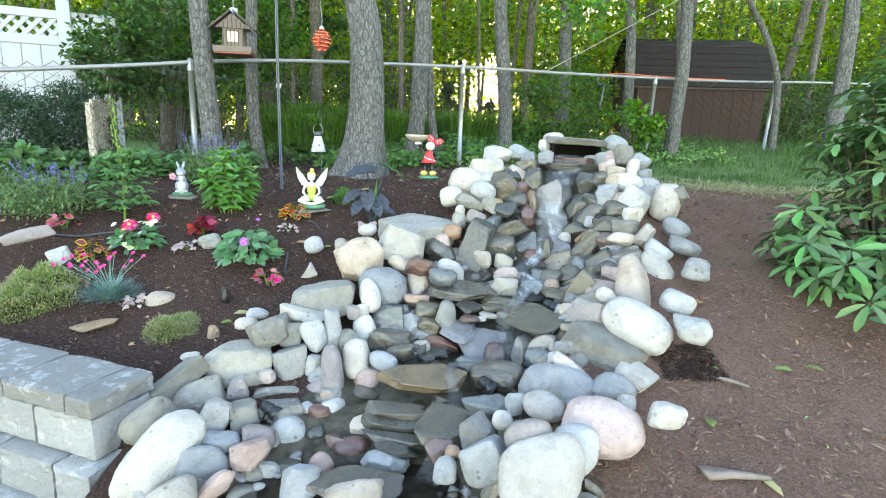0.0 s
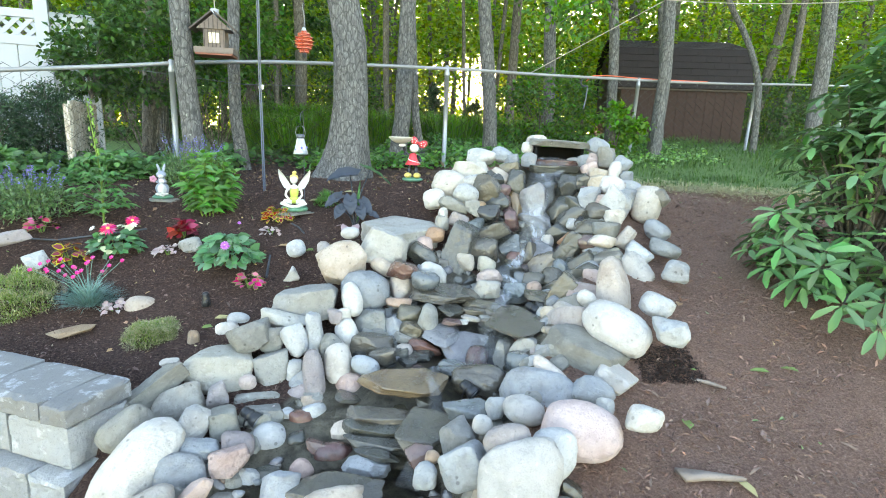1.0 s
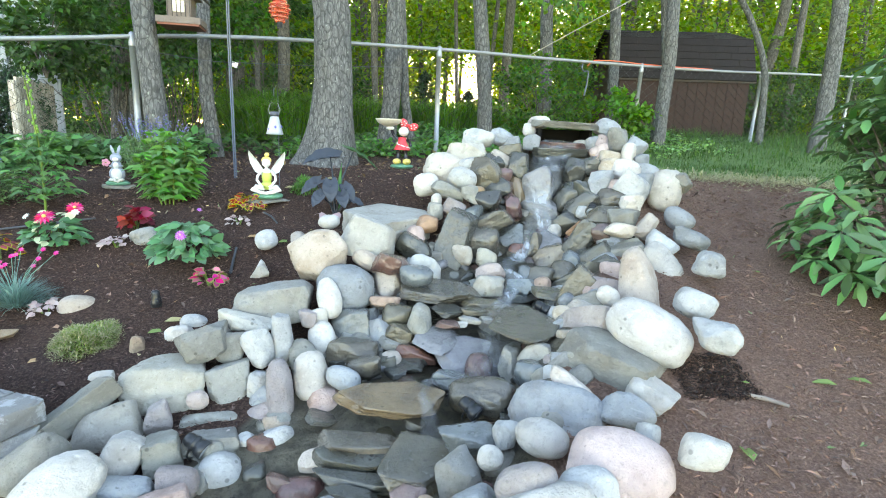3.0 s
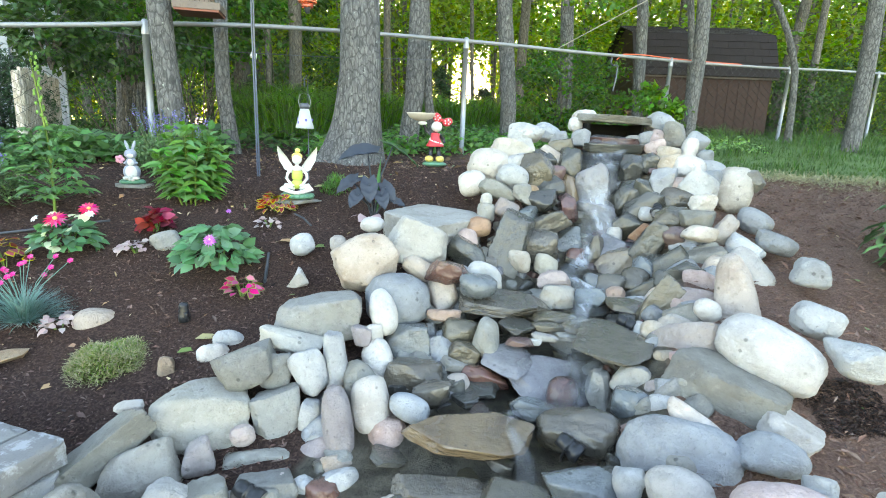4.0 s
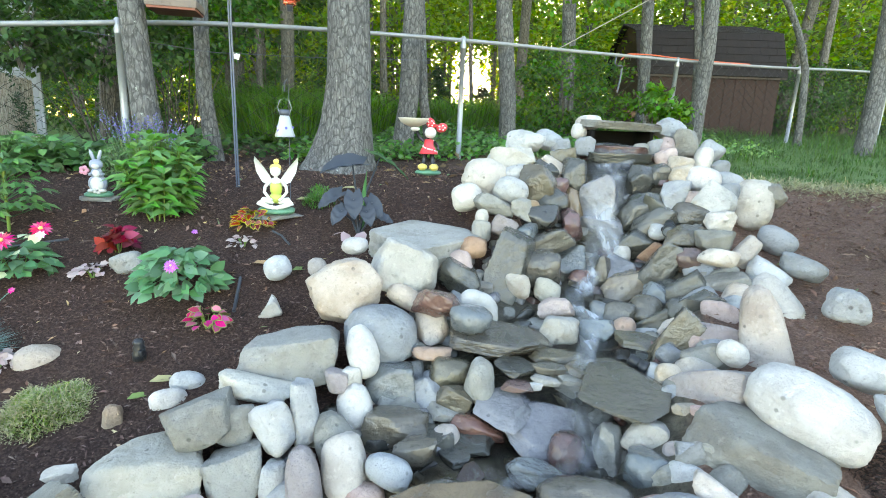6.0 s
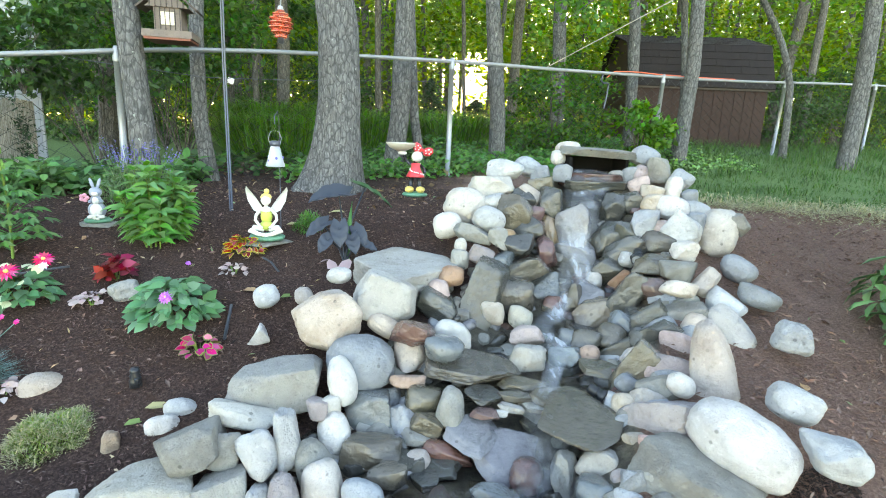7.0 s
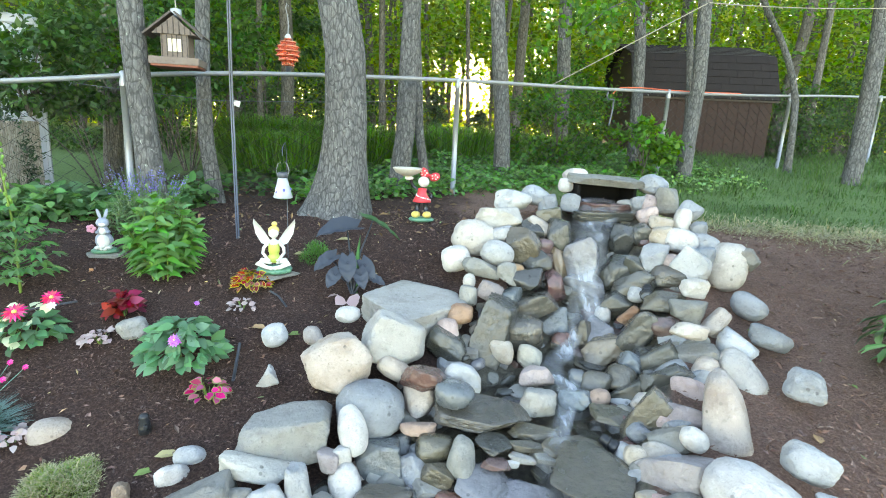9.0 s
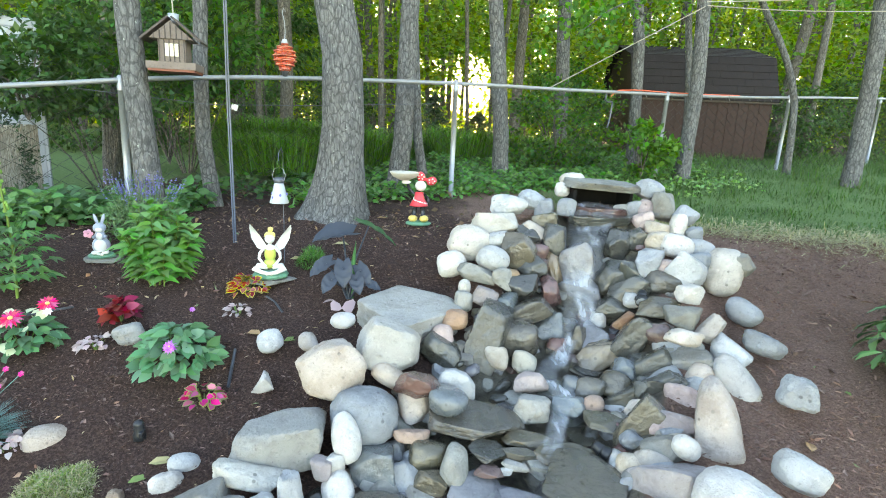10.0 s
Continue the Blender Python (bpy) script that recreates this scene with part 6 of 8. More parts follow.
# the closed wall of leaves at the back of the wood
g = Geo()
for k in range(4200):
    y = rng.uniform(44, 62)
    x = rng.uniform(-1.15, 1.25) * y
    z = rng.uniform(0.5, 19)
    az, el = math.degrees(math.atan2(x, y)), math.degrees(math.atan2(z - 1.5, y))
    near_sun = math.hypot((az - SUN_AZ) / 7.0, (el - 5.0) / 6.0)
    if rng.random() > near_sun * 0.9 - 0.25 or (el > 11 and rng.random() < 0.4) or (az > 18 and el > 5 and rng.random() < 0.75):
        continue
    nn = 26
    pos = np.array((x, y, z)) + rng.normal(size=(nn, 3)) * np.array((1.0, 1.0, 0.5))
    way = unit(rng.normal(size=(nn, 3)) * np.array((1, 1, 0.6)) - np.array((0, 0, 0.2)))
    up = unit(rng.normal(size=(nn, 3)) * 0.6 + np.array((0, -0.5, 1)))
    leaves(g, pos, way, up, rng.uniform(0.35, 0.7, nn), rng.uniform(0.25, 0.5, nn), DIA_V, DIA_F)
solo("deep_foliage", g, L_FAR, (0, 0, 0), "dark closed foliage at the back of the woodland", "woods", kind="stuff", smooth=False)

# rough grass beyond the bed
g = Geo()
nn = 60000
px, py = rng.uniform(1.0, 12, nn), rng.uniform(4.9, 13, nn)
keep = (0.2 * px + 0.98 * py > 5.72 + 0.12 * np.sin(px * 5)) & (rng.random(nn) < 1.25 - py / 16)
keep &= ~((px > 3.2) & (px < 6.3) & (py > 11.2))
px, py = px[keep], py[keep]
pz = np.array([ground(a, b) for a, b in zip(px, py)])
way = unit(np.stack([rng.normal(size=len(px)) * 0.5, rng.normal(size=len(px)) * 0.5, np.ones(len(px))], 1))
blades(g, np.stack([px, py, pz - 0.01], 1), way, rng.uniform(0.04, 0.15, len(px)) * np.clip(0.4 + (py - 5) * 0.45, 0.4, 1.6) * np.array([max(0.25, 0.8 + 1.5 * noise.noise(Vector((a * 1.7, b * 1.7, 5)))) for a, b in zip(px, py)]), rng.uniform(0.005, 0.011, len(px)), 0.5)
solo("rough_grass", g, L_GRASS, (0, 0, 0), "rough green grass behind the mulch bed", "grass", kind="stuff", smooth=False)
g = Geo()
nn = 12000
px = rng.uniform(1.3, 6, nn)
py = (5.78 - 0.2 * px) / 0.98 + rng.normal(size=nn) * 0.24
pz = np.array([ground(a, b) for a, b in zip(px, py)])
way = unit(np.stack([rng.normal(size=nn), rng.normal(size=nn) - 0.3, np.full(nn, 0.35)], 1))
blades(g, np.stack([px, py, pz], 1), way, rng.uniform(0.05, 0.13, nn), rng.uniform(0.004, 0.008, nn), 0.6)
solo("straw_edge", g, L_STRAW, (0, 0, 0), "flattened straw-coloured grass along the mulch", "grass", kind="stuff", smooth=False)


# low ground cover and tall grass beyond the fence
def cover(name, x0, x1, yfun, depth, n, leaf, mat_, label, hmax):
    g = Geo()
    px = rng.uniform(x0, x1, n)
    py = np.array([yfun(a) for a in px]) + rng.uniform(0, depth, n)
    pz = np.array([ground(a, b) for a, b in zip(px, py)]) + hmax * rng.random(n) * (0.4 + 0.6 * np.array([abs(noise.noise(Vector((a * 1.3, b * 1.3, 2)))) * 1.6 for a, b in zip(px, py)]))
    way = unit(rng.normal(size=(n, 3)) * np.array((1, 1, 0.4)))
    up = unit(rng.normal(size=(n, 3)) * 0.35 + np.array((0, -0.35, 1)))
    leaves(g, np.stack([px, py, pz], 1), way, up, rng.uniform(leaf * 0.6, leaf * 1.3, n), rng.uniform(leaf * 0.5, leaf, n), LEAF_V, LEAF_F)
    solo(name, g, mat_, (0, 0, 0), label, "ground cover", kind="stuff", smooth=False)


fline = lambda a: 5.21 + (a + 2.36) * 0.53
cover("ground_cover", -1.35, 3.6, lambda a: fline(a) - 0.15, 1.9, 9500, 0.062, L_PHLOX, "low broad-leaved weeds along the foot of the fence", 0.22)
cover("ivy", -4.2, -1.9, lambda a: fline(a) - 0.35, 0.75, 2900, 0.085, L_HOLLY, "dark green ivy under the fence", 0.34)
cover("grass_weeds", 1.7, 4.0, lambda a: fline(a) - 0.75 - 0.1 * a, 1.5, 1300, 0.05, L_LILY, "broad-leaved weeds in the rough grass by the fence", 0.16)
cover("wood_floor_plants", -2.2, 0.4, lambda a: fline(a) + 0.4, 1.2, 900, 0.08, L_BUSH, "leafy undergrowth on the woodland floor", 0.2)
for cx, cy, nb, ln, rad, lab in ((-1.75, 7.35, 1500, 0.80, 0.62, "large clump of tall arching green grass"), (-1.0, 8.0, 1500, 0.85, 0.70, "large clump of tall arching green grass"), (-2.1, 8.4, 1300, 0.9, 0.7, "large clump of tall arching green grass"), (0.3, 9.0, 900, 0.75, 0.7, "clump of tall arching green grass"), (1.5, 9.3, 700, 0.6, 0.6, "clump of tall arching green grass")):
    g, nb = Geo(), int(nb * 1.7)
    a, q = rng.uniform(0, 2 * math.pi, nb), np.sqrt(rng.random(nb)) * rad
    pos = np.stack([np.cos(a) * q, np.sin(a) * q * 0.6, np.zeros(nb)], 1)
    way = unit(np.stack([np.cos(a) * 0.45 + rng.normal(size=nb) * 0.2, np.sin(a) * 0.4 + rng.normal(size=nb) * 0.2, np.ones(nb)], 1))
    blades(g, pos, way, rng.uniform(0.6, 1.1, nb) * ln, rng.uniform(0.007, 0.013, nb), 0.6)
    solo("tall_grass", g, L_TALL, (cx, cy, ground(cx, cy)), lab + " beyond the fence", "grass", "tall grasses", smooth=False)

# ---- shed with a gambrel roof ----
shed = thing("shed", (3.72, 11.3, 1.40), "old brown garden shed with a shingled barn roof among the trees", "shed", turn=-7)
SW, SD, SH = 2.36, 2.8, 1.20
fw = part("front_wall", box(Geo(), (SW / 2, 0.012, SH / 2), (SW, 0.03, SH)), SHED_WALL, shed, "rust-brown ribbed siding", smooth=False)
for k in range(13):
    bd = new("siding_board", box(Geo(), (SW * (k + 0.5) / 13, -0.008, SH / 2), (SW / 13 - 0.004, 0.016, SH), bevel=0.004).mesh("siding_board", SHED_WALL, False))
    bd.parent = fw
g = Geo()
prof = [(0, 0), (0, SH), (0.32, SH + 0.62), (SD / 2, SH + 0.92), (SD - 0.32, SH + 0.62), (SD, SH), (SD, 0)]
for x in (0.0, SW):
    v = [(x, a, b) for a, b in prof] + [(x + 0.04, a, b) for a, b in prof]
    n7 = len(prof)
    part("gable_wall", Geo().add(v, [tuple(range(n7)), tuple(reversed(range(n7, 2 * n7)))] + [(i, (i + 1) % n7, (i + 1) % n7 + n7, i + n7) for i in range(n7)]), SHED_WALL, shed, smooth=False)
part("rear_wall", box(Geo(), (SW / 2, SD, SH / 2), (SW, 0.04, SH)), SHED_WALL, shed, smooth=False)
roof = part("roof", Geo(), SHINGLE, shed, "dark brown shingled barn roof")
courses = [((-0.10, SH - 0.16), (0.30, SH + 0.63), 6), ((0.30, SH + 0.63), (SD / 2, SH + 0.93), 6)]
for a, b, nrow in courses:
    for k in range(nrow):
        p0, p1 = np.array(a) + (np.array(b) - np.array(a)) * k / nrow, np.array(a) + (np.array(b) - np.array(a)) * (k + 1.12) / nrow
        nrm = unit(np.array((-(b[1] - a[1]), b[0] - a[0])))
        cols = 9
        for c in range(cols + 1):
            w = SW + 0.24
            xa, xb = -0.12 + w * (c - 0.5 * (k % 2)) / cols + 0.0015, -0.12 + w * (c + 1 - 0.5 * (k % 2)) / cols - 0.0015
            xa, xb = max(xa, -0.12), min(xb, SW + 0.12)
            if xb - xa < 0.03:
                continue
            q0, q1 = p0 + nrm * (0.014 + rng.uniform(0, 0.004)), p1 + nrm * 0.006
            lo0, lo1 = p0 - nrm * 0.006, p1 - nrm * 0.01
            v = [(xa, *q0), (xb, *q0), (xb, *q1), (xa, *q1), (xa, *lo0), (xb, *lo0), (xb, *lo1), (xa, *lo1)]
            sh = new("shingle", Geo().add(v, [(0, 1, 2, 3), (4, 7, 6, 5), (0, 4, 5, 1), (1, 5, 6, 2), (2, 6, 7, 3), (3, 7, 4, 0)]).mesh("shingle", SHINGLE, smooth=False))
            sh.parent = roof
for a, b in (((SD + 0.10, SH - 0.16), (SD - 0.30, SH + 0.63)), ((SD - 0.30, SH + 0.63), (SD / 2, SH + 0.93))):
    v = [(-0.12, *a), (SW + 0.12, *a), (SW + 0.12, *b), (-0.12, *b)]
    v += [(p[0], p[1] + 0.03, p[2] + 0.03) for p in v]
    ob = new("rear_slope", Geo().add(v, BOX_LOOP).mesh("rear_slope", SHINGLE, smooth=False))
    ob.parent = roof
part("eave_trim", box(Geo(), (SW / 2, -0.06, SH - 0.17), (SW + 0.24, 0.03, 0.05), bevel=0.006), TIMBER_DARK, shed, smooth=False)

# ---- white vinyl fence with a lattice top ----
vf = thing("vinyl_fence", (-3.69, 6.33, 0.40), "white vinyl privacy fence with a lattice top next door", "fence", kind="structure", turn=114)
VL = 3.45
for k in range(22):
    part("panel_board", box(Geo(), (0, 0.076 + k * 0.152, 0.79), (0.02, 0.148, 1.58), bevel=0.004), VINYL, vf, smooth=False)
for z, h in ((1.60, 0.085), (1.835, 0.075), (0.05, 0.10)):
    part("rail", box(Geo(), (0, VL / 2, z), (0.045, VL, h), bevel=0.006), VINYL, vf, smooth=False)
part("end_strip", box(Geo(), (0, -0.012, 0.93), (0.05, 0.022, 1.88), bevel=0.004), VINYL, vf, smooth=False)
for y in (0.395, 2.22, 3.45):
    part("post", box(Geo(), (0, y, 0.985), (0.11, 0.11, 1.97), bevel=0.008), VINYL, vf, smooth=False)
    part("post_cap", Geo().add([(-0.07, y - 0.07, 1.972), (0.07, y - 0.07, 1.972), (0.07, y + 0.07, 1.972), (-0.07, y + 0.07, 1.972), (0, y, 2.04)], [(0, 1, 4), (1, 2, 4), (2, 3, 4), (3, 0, 4), (3, 2, 1, 0)]), VINYL, vf, smooth=False)
for sgn in (-1, 1):
    for c in np.arange(-0.16, VL, 0.105):
        y0, y1 = (c, c + 0.16) if sgn > 0 else (c + 0.16, c)
        if min(y0, y1) < 0.0 or max(y0, y1) > VL:
            continue
        p0, p1 = np.array((sgn * 0.006, y0, 1.635)), np.array((sgn * 0.006, y1, 1.805))
        nrm = np.array((0, -(p1 - p0)[2], (p1 - p0)[1]))
        nrm = nrm / np.linalg.norm(nrm) * 0.018
        t = np.array((0.004, 0, 0))
        v = [p0 - nrm - t, p0 + nrm - t, p1 + nrm - t, p1 - nrm - t, p0 - nrm + t, p0 + nrm + t, p1 + nrm + t, p1 - nrm + t]
        part("lattice_slat", Geo().add(v, BOX_LOOP), VINYL, vf, smooth=False)

vf.scale = (1.12, 1.12, 1.12)

# ---- weathered board panel behind the fence, sun dapples painted into its colour ----
bp_ob = thing("board_panel", (-3.15, 4.96, 0.74), "weathered wooden board panel with painted-in sun dapples standing behind the fence", "panel")
for k in range(14):
    q = np.array((-0.45, 1.14)) * (k + 0.5) / 14
    part("board", box(Geo(), (q[0], q[1], 0.415 + 0.006 * (k % 3)), (0.02, 0.084, 0.83 - 0.012 * (k % 2)), rot=pose(0, 0, 0, 0, 0, 21.5), bevel=0.005), BOARD_PALE, bp_ob, smooth=False)
part("post", box(Geo(), (0.02, -0.05, 0.40), (0.05, 0.05, 0.80), bevel=0.005), BOARD_PALE, bp_ob, smooth=False)

# ---- hook pole, bird house, hanging lanterns ----
pole = thing("hook_pole", (-1.38, 4.63, 0.84), "tall dark twin-rod iron garden pole in the mulch", "pole")
for dx in (-0.0065, 0.0065):
    part("rod", tube(Geo(), [(dx, 0, -0.1), (dx - 0.012, 0, 1.0), (dx - 0.008, 0, 2.2), (dx, 0, 2.75)], 0.0058, 8), DARK_IRON, pole)
part("arm", tube(Geo(), [(0, 0, 2.74), (0.05, 0.02, 2.84), (0.16, 0.06, 2.82), (0.28, 0.10, 2.5), (0.315, 0.115, 1.9), (0.315, 0.115, 1.70), (0.33, 0.115, 1.665), (0.35, 0.115, 1.69), (0.352, 0.115, 1.73)], 0.006, 8), DARK_IRON, pole)

lan = thing("orange_lantern", (-1.06, 4.75, 2.10), "hanging ribbed orange glass lantern on a silver hook", "lantern")
prof = []
for k in range(61):
    u = k / 60
    z = -0.085 + 0.17 * u
    env = math.sin(math.pi * min(0.97, max(0.05, u)))
    prof.append((0.018 + 0.055 * env ** 0.75 + 0.0055 * math.sin(u * 2 * math.pi * 6), z))
part("globe", lathe(Geo(), prof, sides=28), AMBER, lan, "ribbed orange glass globe")
for k in range(6):
    u = (k + 0.25) / 6
    ring_r = 0.0245 + 0.055 * math.sin(math.pi * min(0.97, max(0.05, u))) ** 0.75
    part("ring", tube(Geo(), [(ring_r * math.cos(a), ring_r * math.sin(a), -0.085 + 0.17 * u) for a in np.linspace(0, 2 * math.pi, 25)], 0.0032, 6, cap=False), AMBER_PALE, lan, "pale amber glass rib")
part("top_cap", lathe(Geo(), [(0.0, 0.115), (0.012, 0.112), (0.02, 0.095), (0.02, 0.083), (0.0, 0.083)], sides=16), TIN, lan)
part("base_cap", lathe(Geo(), [(0.0, -0.12), (0.016, -0.118), (0.018, -0.09), (0.024, -0.084), (0.0, -0.082)], sides=16), DARK_IRON, lan)
part("hook", tube(Geo(), [(0, 0, 0.11), (0.005, 0, 0.16), (0.0, 0, 0.22), (-0.012, 0, 0.27), (-0.004, 0, 0.30), (0.008, 0, 0.28)], 0.003, 6), GALV, lan)

bh = thing("bird_house", (-1.88, 5.03, 1.985), "weathered wooden hanging bird house with a gabled roof", "bird house", turn=10)
part("tray", box(Geo(), (0, 0, 0.02), (0.34, 0.30, 0.03), bevel=0.004), RED_TRAY, bh, "faded red tray", smooth=False)
for y in (-0.15, 0.15):
    part("tray_rim", box(Geo(), (0, y, 0.05), (0.36, 0.014, 0.055), bevel=0.003), TIMBER, bh, smooth=False)
for x in (-0.175, 0.175):
    part("tray_rim", box(Geo(), (x, 0, 0.05), (0.014, 0.29, 0.055), bevel=0.003), TIMBER, bh, smooth=False)
body = part("body", box(Geo(), (0, 0, 0.15), (0.20, 0.20, 0.20), bevel=0.004), TIMBER, bh, smooth=False)
for x in (-0.034, 0.0, 0.034):
    p = new("window_pane", box(Geo(), (x, -0.103, 0.17), (0.029, 0.006, 0.095), bevel=0.002).mesh("window_pane", CREAM, False))
    p.parent = body
for x in (-0.09, -0.054, -0.017, 0.017, 0.054, 0.09):
    p = new("batten", box(Geo(), (x, -0.104, 0.15), (0.006, 0.010, 0.19), bevel=0.002).mesh("batten", TIMBER_DARK, False))
    p.parent = body
g = Geo().add([(-0.16, -0.115, 0.25), (0.16, -0.115, 0.25), (0.0, -0.115, 0.385), (-0.16, 0.115, 0.25), (0.16, 0.115, 0.25), (0.0, 0.115, 0.385)], [(0, 1, 2), (5, 4, 3), (0, 3, 4, 1), (1, 4, 5, 2), (2, 5, 3, 0)])
gab = part("gable", g, TIMBER, bh, smooth=False)
for k in range(7):
    p = new("batten", box(Geo(), (-0.12 + 0.04 * k, -0.119, 0.25 + 0.05 * (1 - abs(-3 + k) / 3.5) + 0.012), (0.007, 0.009, 0.10 * (1 - abs(-3 + k) / 4.0) + 0.02)).mesh("batten", TIMBER_DARK, False))
    p.parent = gab
for sgn in (-1, 1):
    part("roof_slope", box(Geo(), (sgn * 0.115, 0, 0.325), (0.27, 0.27, 0.016), rot=pose(0, 0, 0, 0, sgn * 40, 0), bevel=0.003), TIMBER_DARK, bh, smooth=False)
part("chimney", lathe(Geo(), [(0.0, 0.36), (0.038, 0.36), (0.04, 0.45), (0.034, 0.452), (0.034, 0.44), (0.0, 0.44)], sides=18), TIN, bh, "grey tin cup")
part("rope", tube(Geo(), [(0, 0, 0.44), (-0.008, 0, 0.7), (0.0, 0, 1.4)], 0.005, 6), ROPE, bh)

bh.scale = (0.87, 0.87, 0.87)

bell = thing("bell_lantern", (-0.98, 4.24, 1.22), "small frosted bell-shaped solar lantern with blue beads", "lantern")
part("shade", lathe(Geo(), [(0.062, 0.0), (0.066, 0.004), (0.055, 0.04), (0.042, 0.09), (0.034, 0.128), (0.026, 0.14), (0.0, 0.142)], sides=24), FROST, bell, "frosted white glass bell")
part("cap", lathe(Geo(), [(0.03, 0.138), (0.034, 0.142), (0.034, 0.168), (0.026, 0.176), (0.0, 0.178)], sides=20), DARK_IRON, bell)
part("handle", tube(Geo(), [(-0.033, 0, 0.15), (-0.045, 0, 0.19), (-0.03, 0, 0.235), (0, 0, 0.248), (0.03, 0, 0.235), (0.045, 0, 0.19), (0.033, 0, 0.15)], 0.0025, 6), GALV, bell)
for a in (0.2, 1.5, 2.9, 4.0, 5.1):
    part("bead", ball(Geo(), (0.05 * math.cos(a), 0.05 * math.sin(a), 0.05 + 0.02 * math.sin(a * 3)), (0.009, 0.009, 0.011)), L_PURPLE, bell)
bell.scale = (0.85, 0.85, 0.85)
hook = thing("garden_hook", (-0.96, 4.27, 0.80), "thin dark iron garden hook holding the bell lantern", "hook")
part("rod", tube(Geo(), [(-0.015, 0.05, -0.08), (-0.015, 0.05, 0.45), (-0.015, 0.05, 0.68), (-0.015, 0.02, 0.74), (-0.02, -0.03, 0.71), (-0.02, -0.03, 0.665)], 0.0024, 6), DARK_IRON, hook)


# ---- figurines, each a plain painted shape ----
def figurine_rabbit(x, y, z, turn):
    g = Geo()
    lathe(g, [(0, 0), (0.085, 0), (0.09, 0.015), (0.07, 0.03), (0, 0.034)], sides=22, slot=2, squash=0.75)
    ball(g, (0, 0, 0.085), (0.058, 0.05, 0.062), 0, level=ICO3)
    ball(g, (0, -0.025, 0.085), (0.042, 0.035, 0.05), 1, level=ICO3)
    ball(g, (0, -0.01, 0.155), (0.036, 0.032, 0.042), 0, level=ICO3)
    ball(g, (0, -0.028, 0.155), (0.024, 0.02, 0.03), 1)
    ball(g, (0, -0.01, 0.215), (0.042, 0.036, 0.037), 0, level=ICO3)
    ball(g, (0, -0.036, 0.205), (0.024, 0.016, 0.019), 1)
    for s in (-1, 1):
        ball(g, (s * 0.022, 0.004, 0.275), (0.012, 0.007, 0.042), 0, pose(0, 0, 0, 0, s * 16, 0))
        ball(g, (s * 0.034, -0.02, 0.15), (0.014, 0.03, 0.012), 0)
        ball(g, (s * 0.035, -0.045, 0.042), (0.022, 0.032, 0.014), 1)
    for k in range(5):
        ball(g, (-0.066 + 0.018 * math.cos(k * 1.257), -0.04, 0.178 + 0.018 * math.sin(k * 1.257)), (0.015, 0.008, 0.015), 3)
    for k in range(5):
        ball(g, (0.005 + 0.018 * math.cos(k * 1.257), -0.06, 0.042 + 0.013 * math.sin(k * 1.257)), (0.014, 0.008, 0.01), 1)
    return solo("rabbit_figurine", g, [CER_GREY, CERAMIC, CER_MOSS, CER_PINK], (x, y, z), "small glazed rabbit figurine holding a pink flower on the mulch", "figurine", "garden figurines", turn=turn)


def figurine_winged(x, y, z, turn):
    g = Geo()
    for k in range(16):
        a = k * 0.393
        ball(g, (0.085 * math.cos(a) * (0.9 + 0.1 * (k % 2)), 0.06 * math.sin(a), 0.018), (0.034, 0.03, 0.02), 2)
    ball(g, (0.0, 0.0, 0.015), (0.09, 0.065, 0.025), 2)
    ball(g, (0, 0.0, 0.155), (0.037, 0.026, 0.055), 1, level=ICO3)
    ball(g, (0, -0.005, 0.095), (0.044, 0.036, 0.034), 1, level=ICO3)
    ball(g, (0, -0.005, 0.20), (0.034, 0.024, 0.022), 0)
    tube(g, [(0, -0.003, 0.205), (0, -0.006, 0.235)], 0.012, 8)
    ball(g, (0, -0.012, 0.262), (0.032, 0.03, 0.034), 4, level=ICO3)
    ball(g, (0, 0.0, 0.280), (0.035, 0.033, 0.026), 3, level=ICO3)
    ball(g, (0.004, 0.005, 0.318), (0.018, 0.018, 0.017), 3)
    for s in (-1, 1):
        tube(g, [(s * 0.03, 0, 0.205), (s * 0.062, -0.012, 0.165), (s * 0.066, -0.03, 0.135), (s * 0.035, -0.045, 0.095), (s * 0.02, -0.05, 0.085)], (0.011, 0.0105, 0.010, 0.009, 0.010), 8)
        tube(g, [(s * 0.02, -0.01, 0.075), (s * 0.075, -0.035, 0.085), (s * 0.095, -0.05, 0.07), (s * 0.04, -0.072, 0.05), (-s * 0.02, -0.08, 0.042)], (0.02, 0.02, 0.018, 0.014, 0.010), 8)
        w = np.array([(0.012, 0.02, 0.185), (0.03, 0.022, 0.215), (0.07, 0.03, 0.275), (0.128, 0.035, 0.345), (0.132, 0.035, 0.32), (0.118, 0.034, 0.25), (0.085, 0.03, 0.19), (0.035, 0.024, 0.165)])
        w[:, 0] *= s
        v = np.vstack([w, w + np.array((0, 0.007, 0))])
        g.add(v, [tuple(range(8)), tuple(reversed(range(8, 16)))] + [(i, (i + 1) % 8, (i + 1) % 8 + 8, i + 8) for i in range(8)], 0)
    return solo("winged_figurine", g, [CERAMIC, CER_GREEN, CER_MOSS, CER_YELLOW, CERAMIC], (x, y, z), "glazed white seated figurine with wings on a slate", "figurine", "garden figurines", turn=turn, smooth=True)


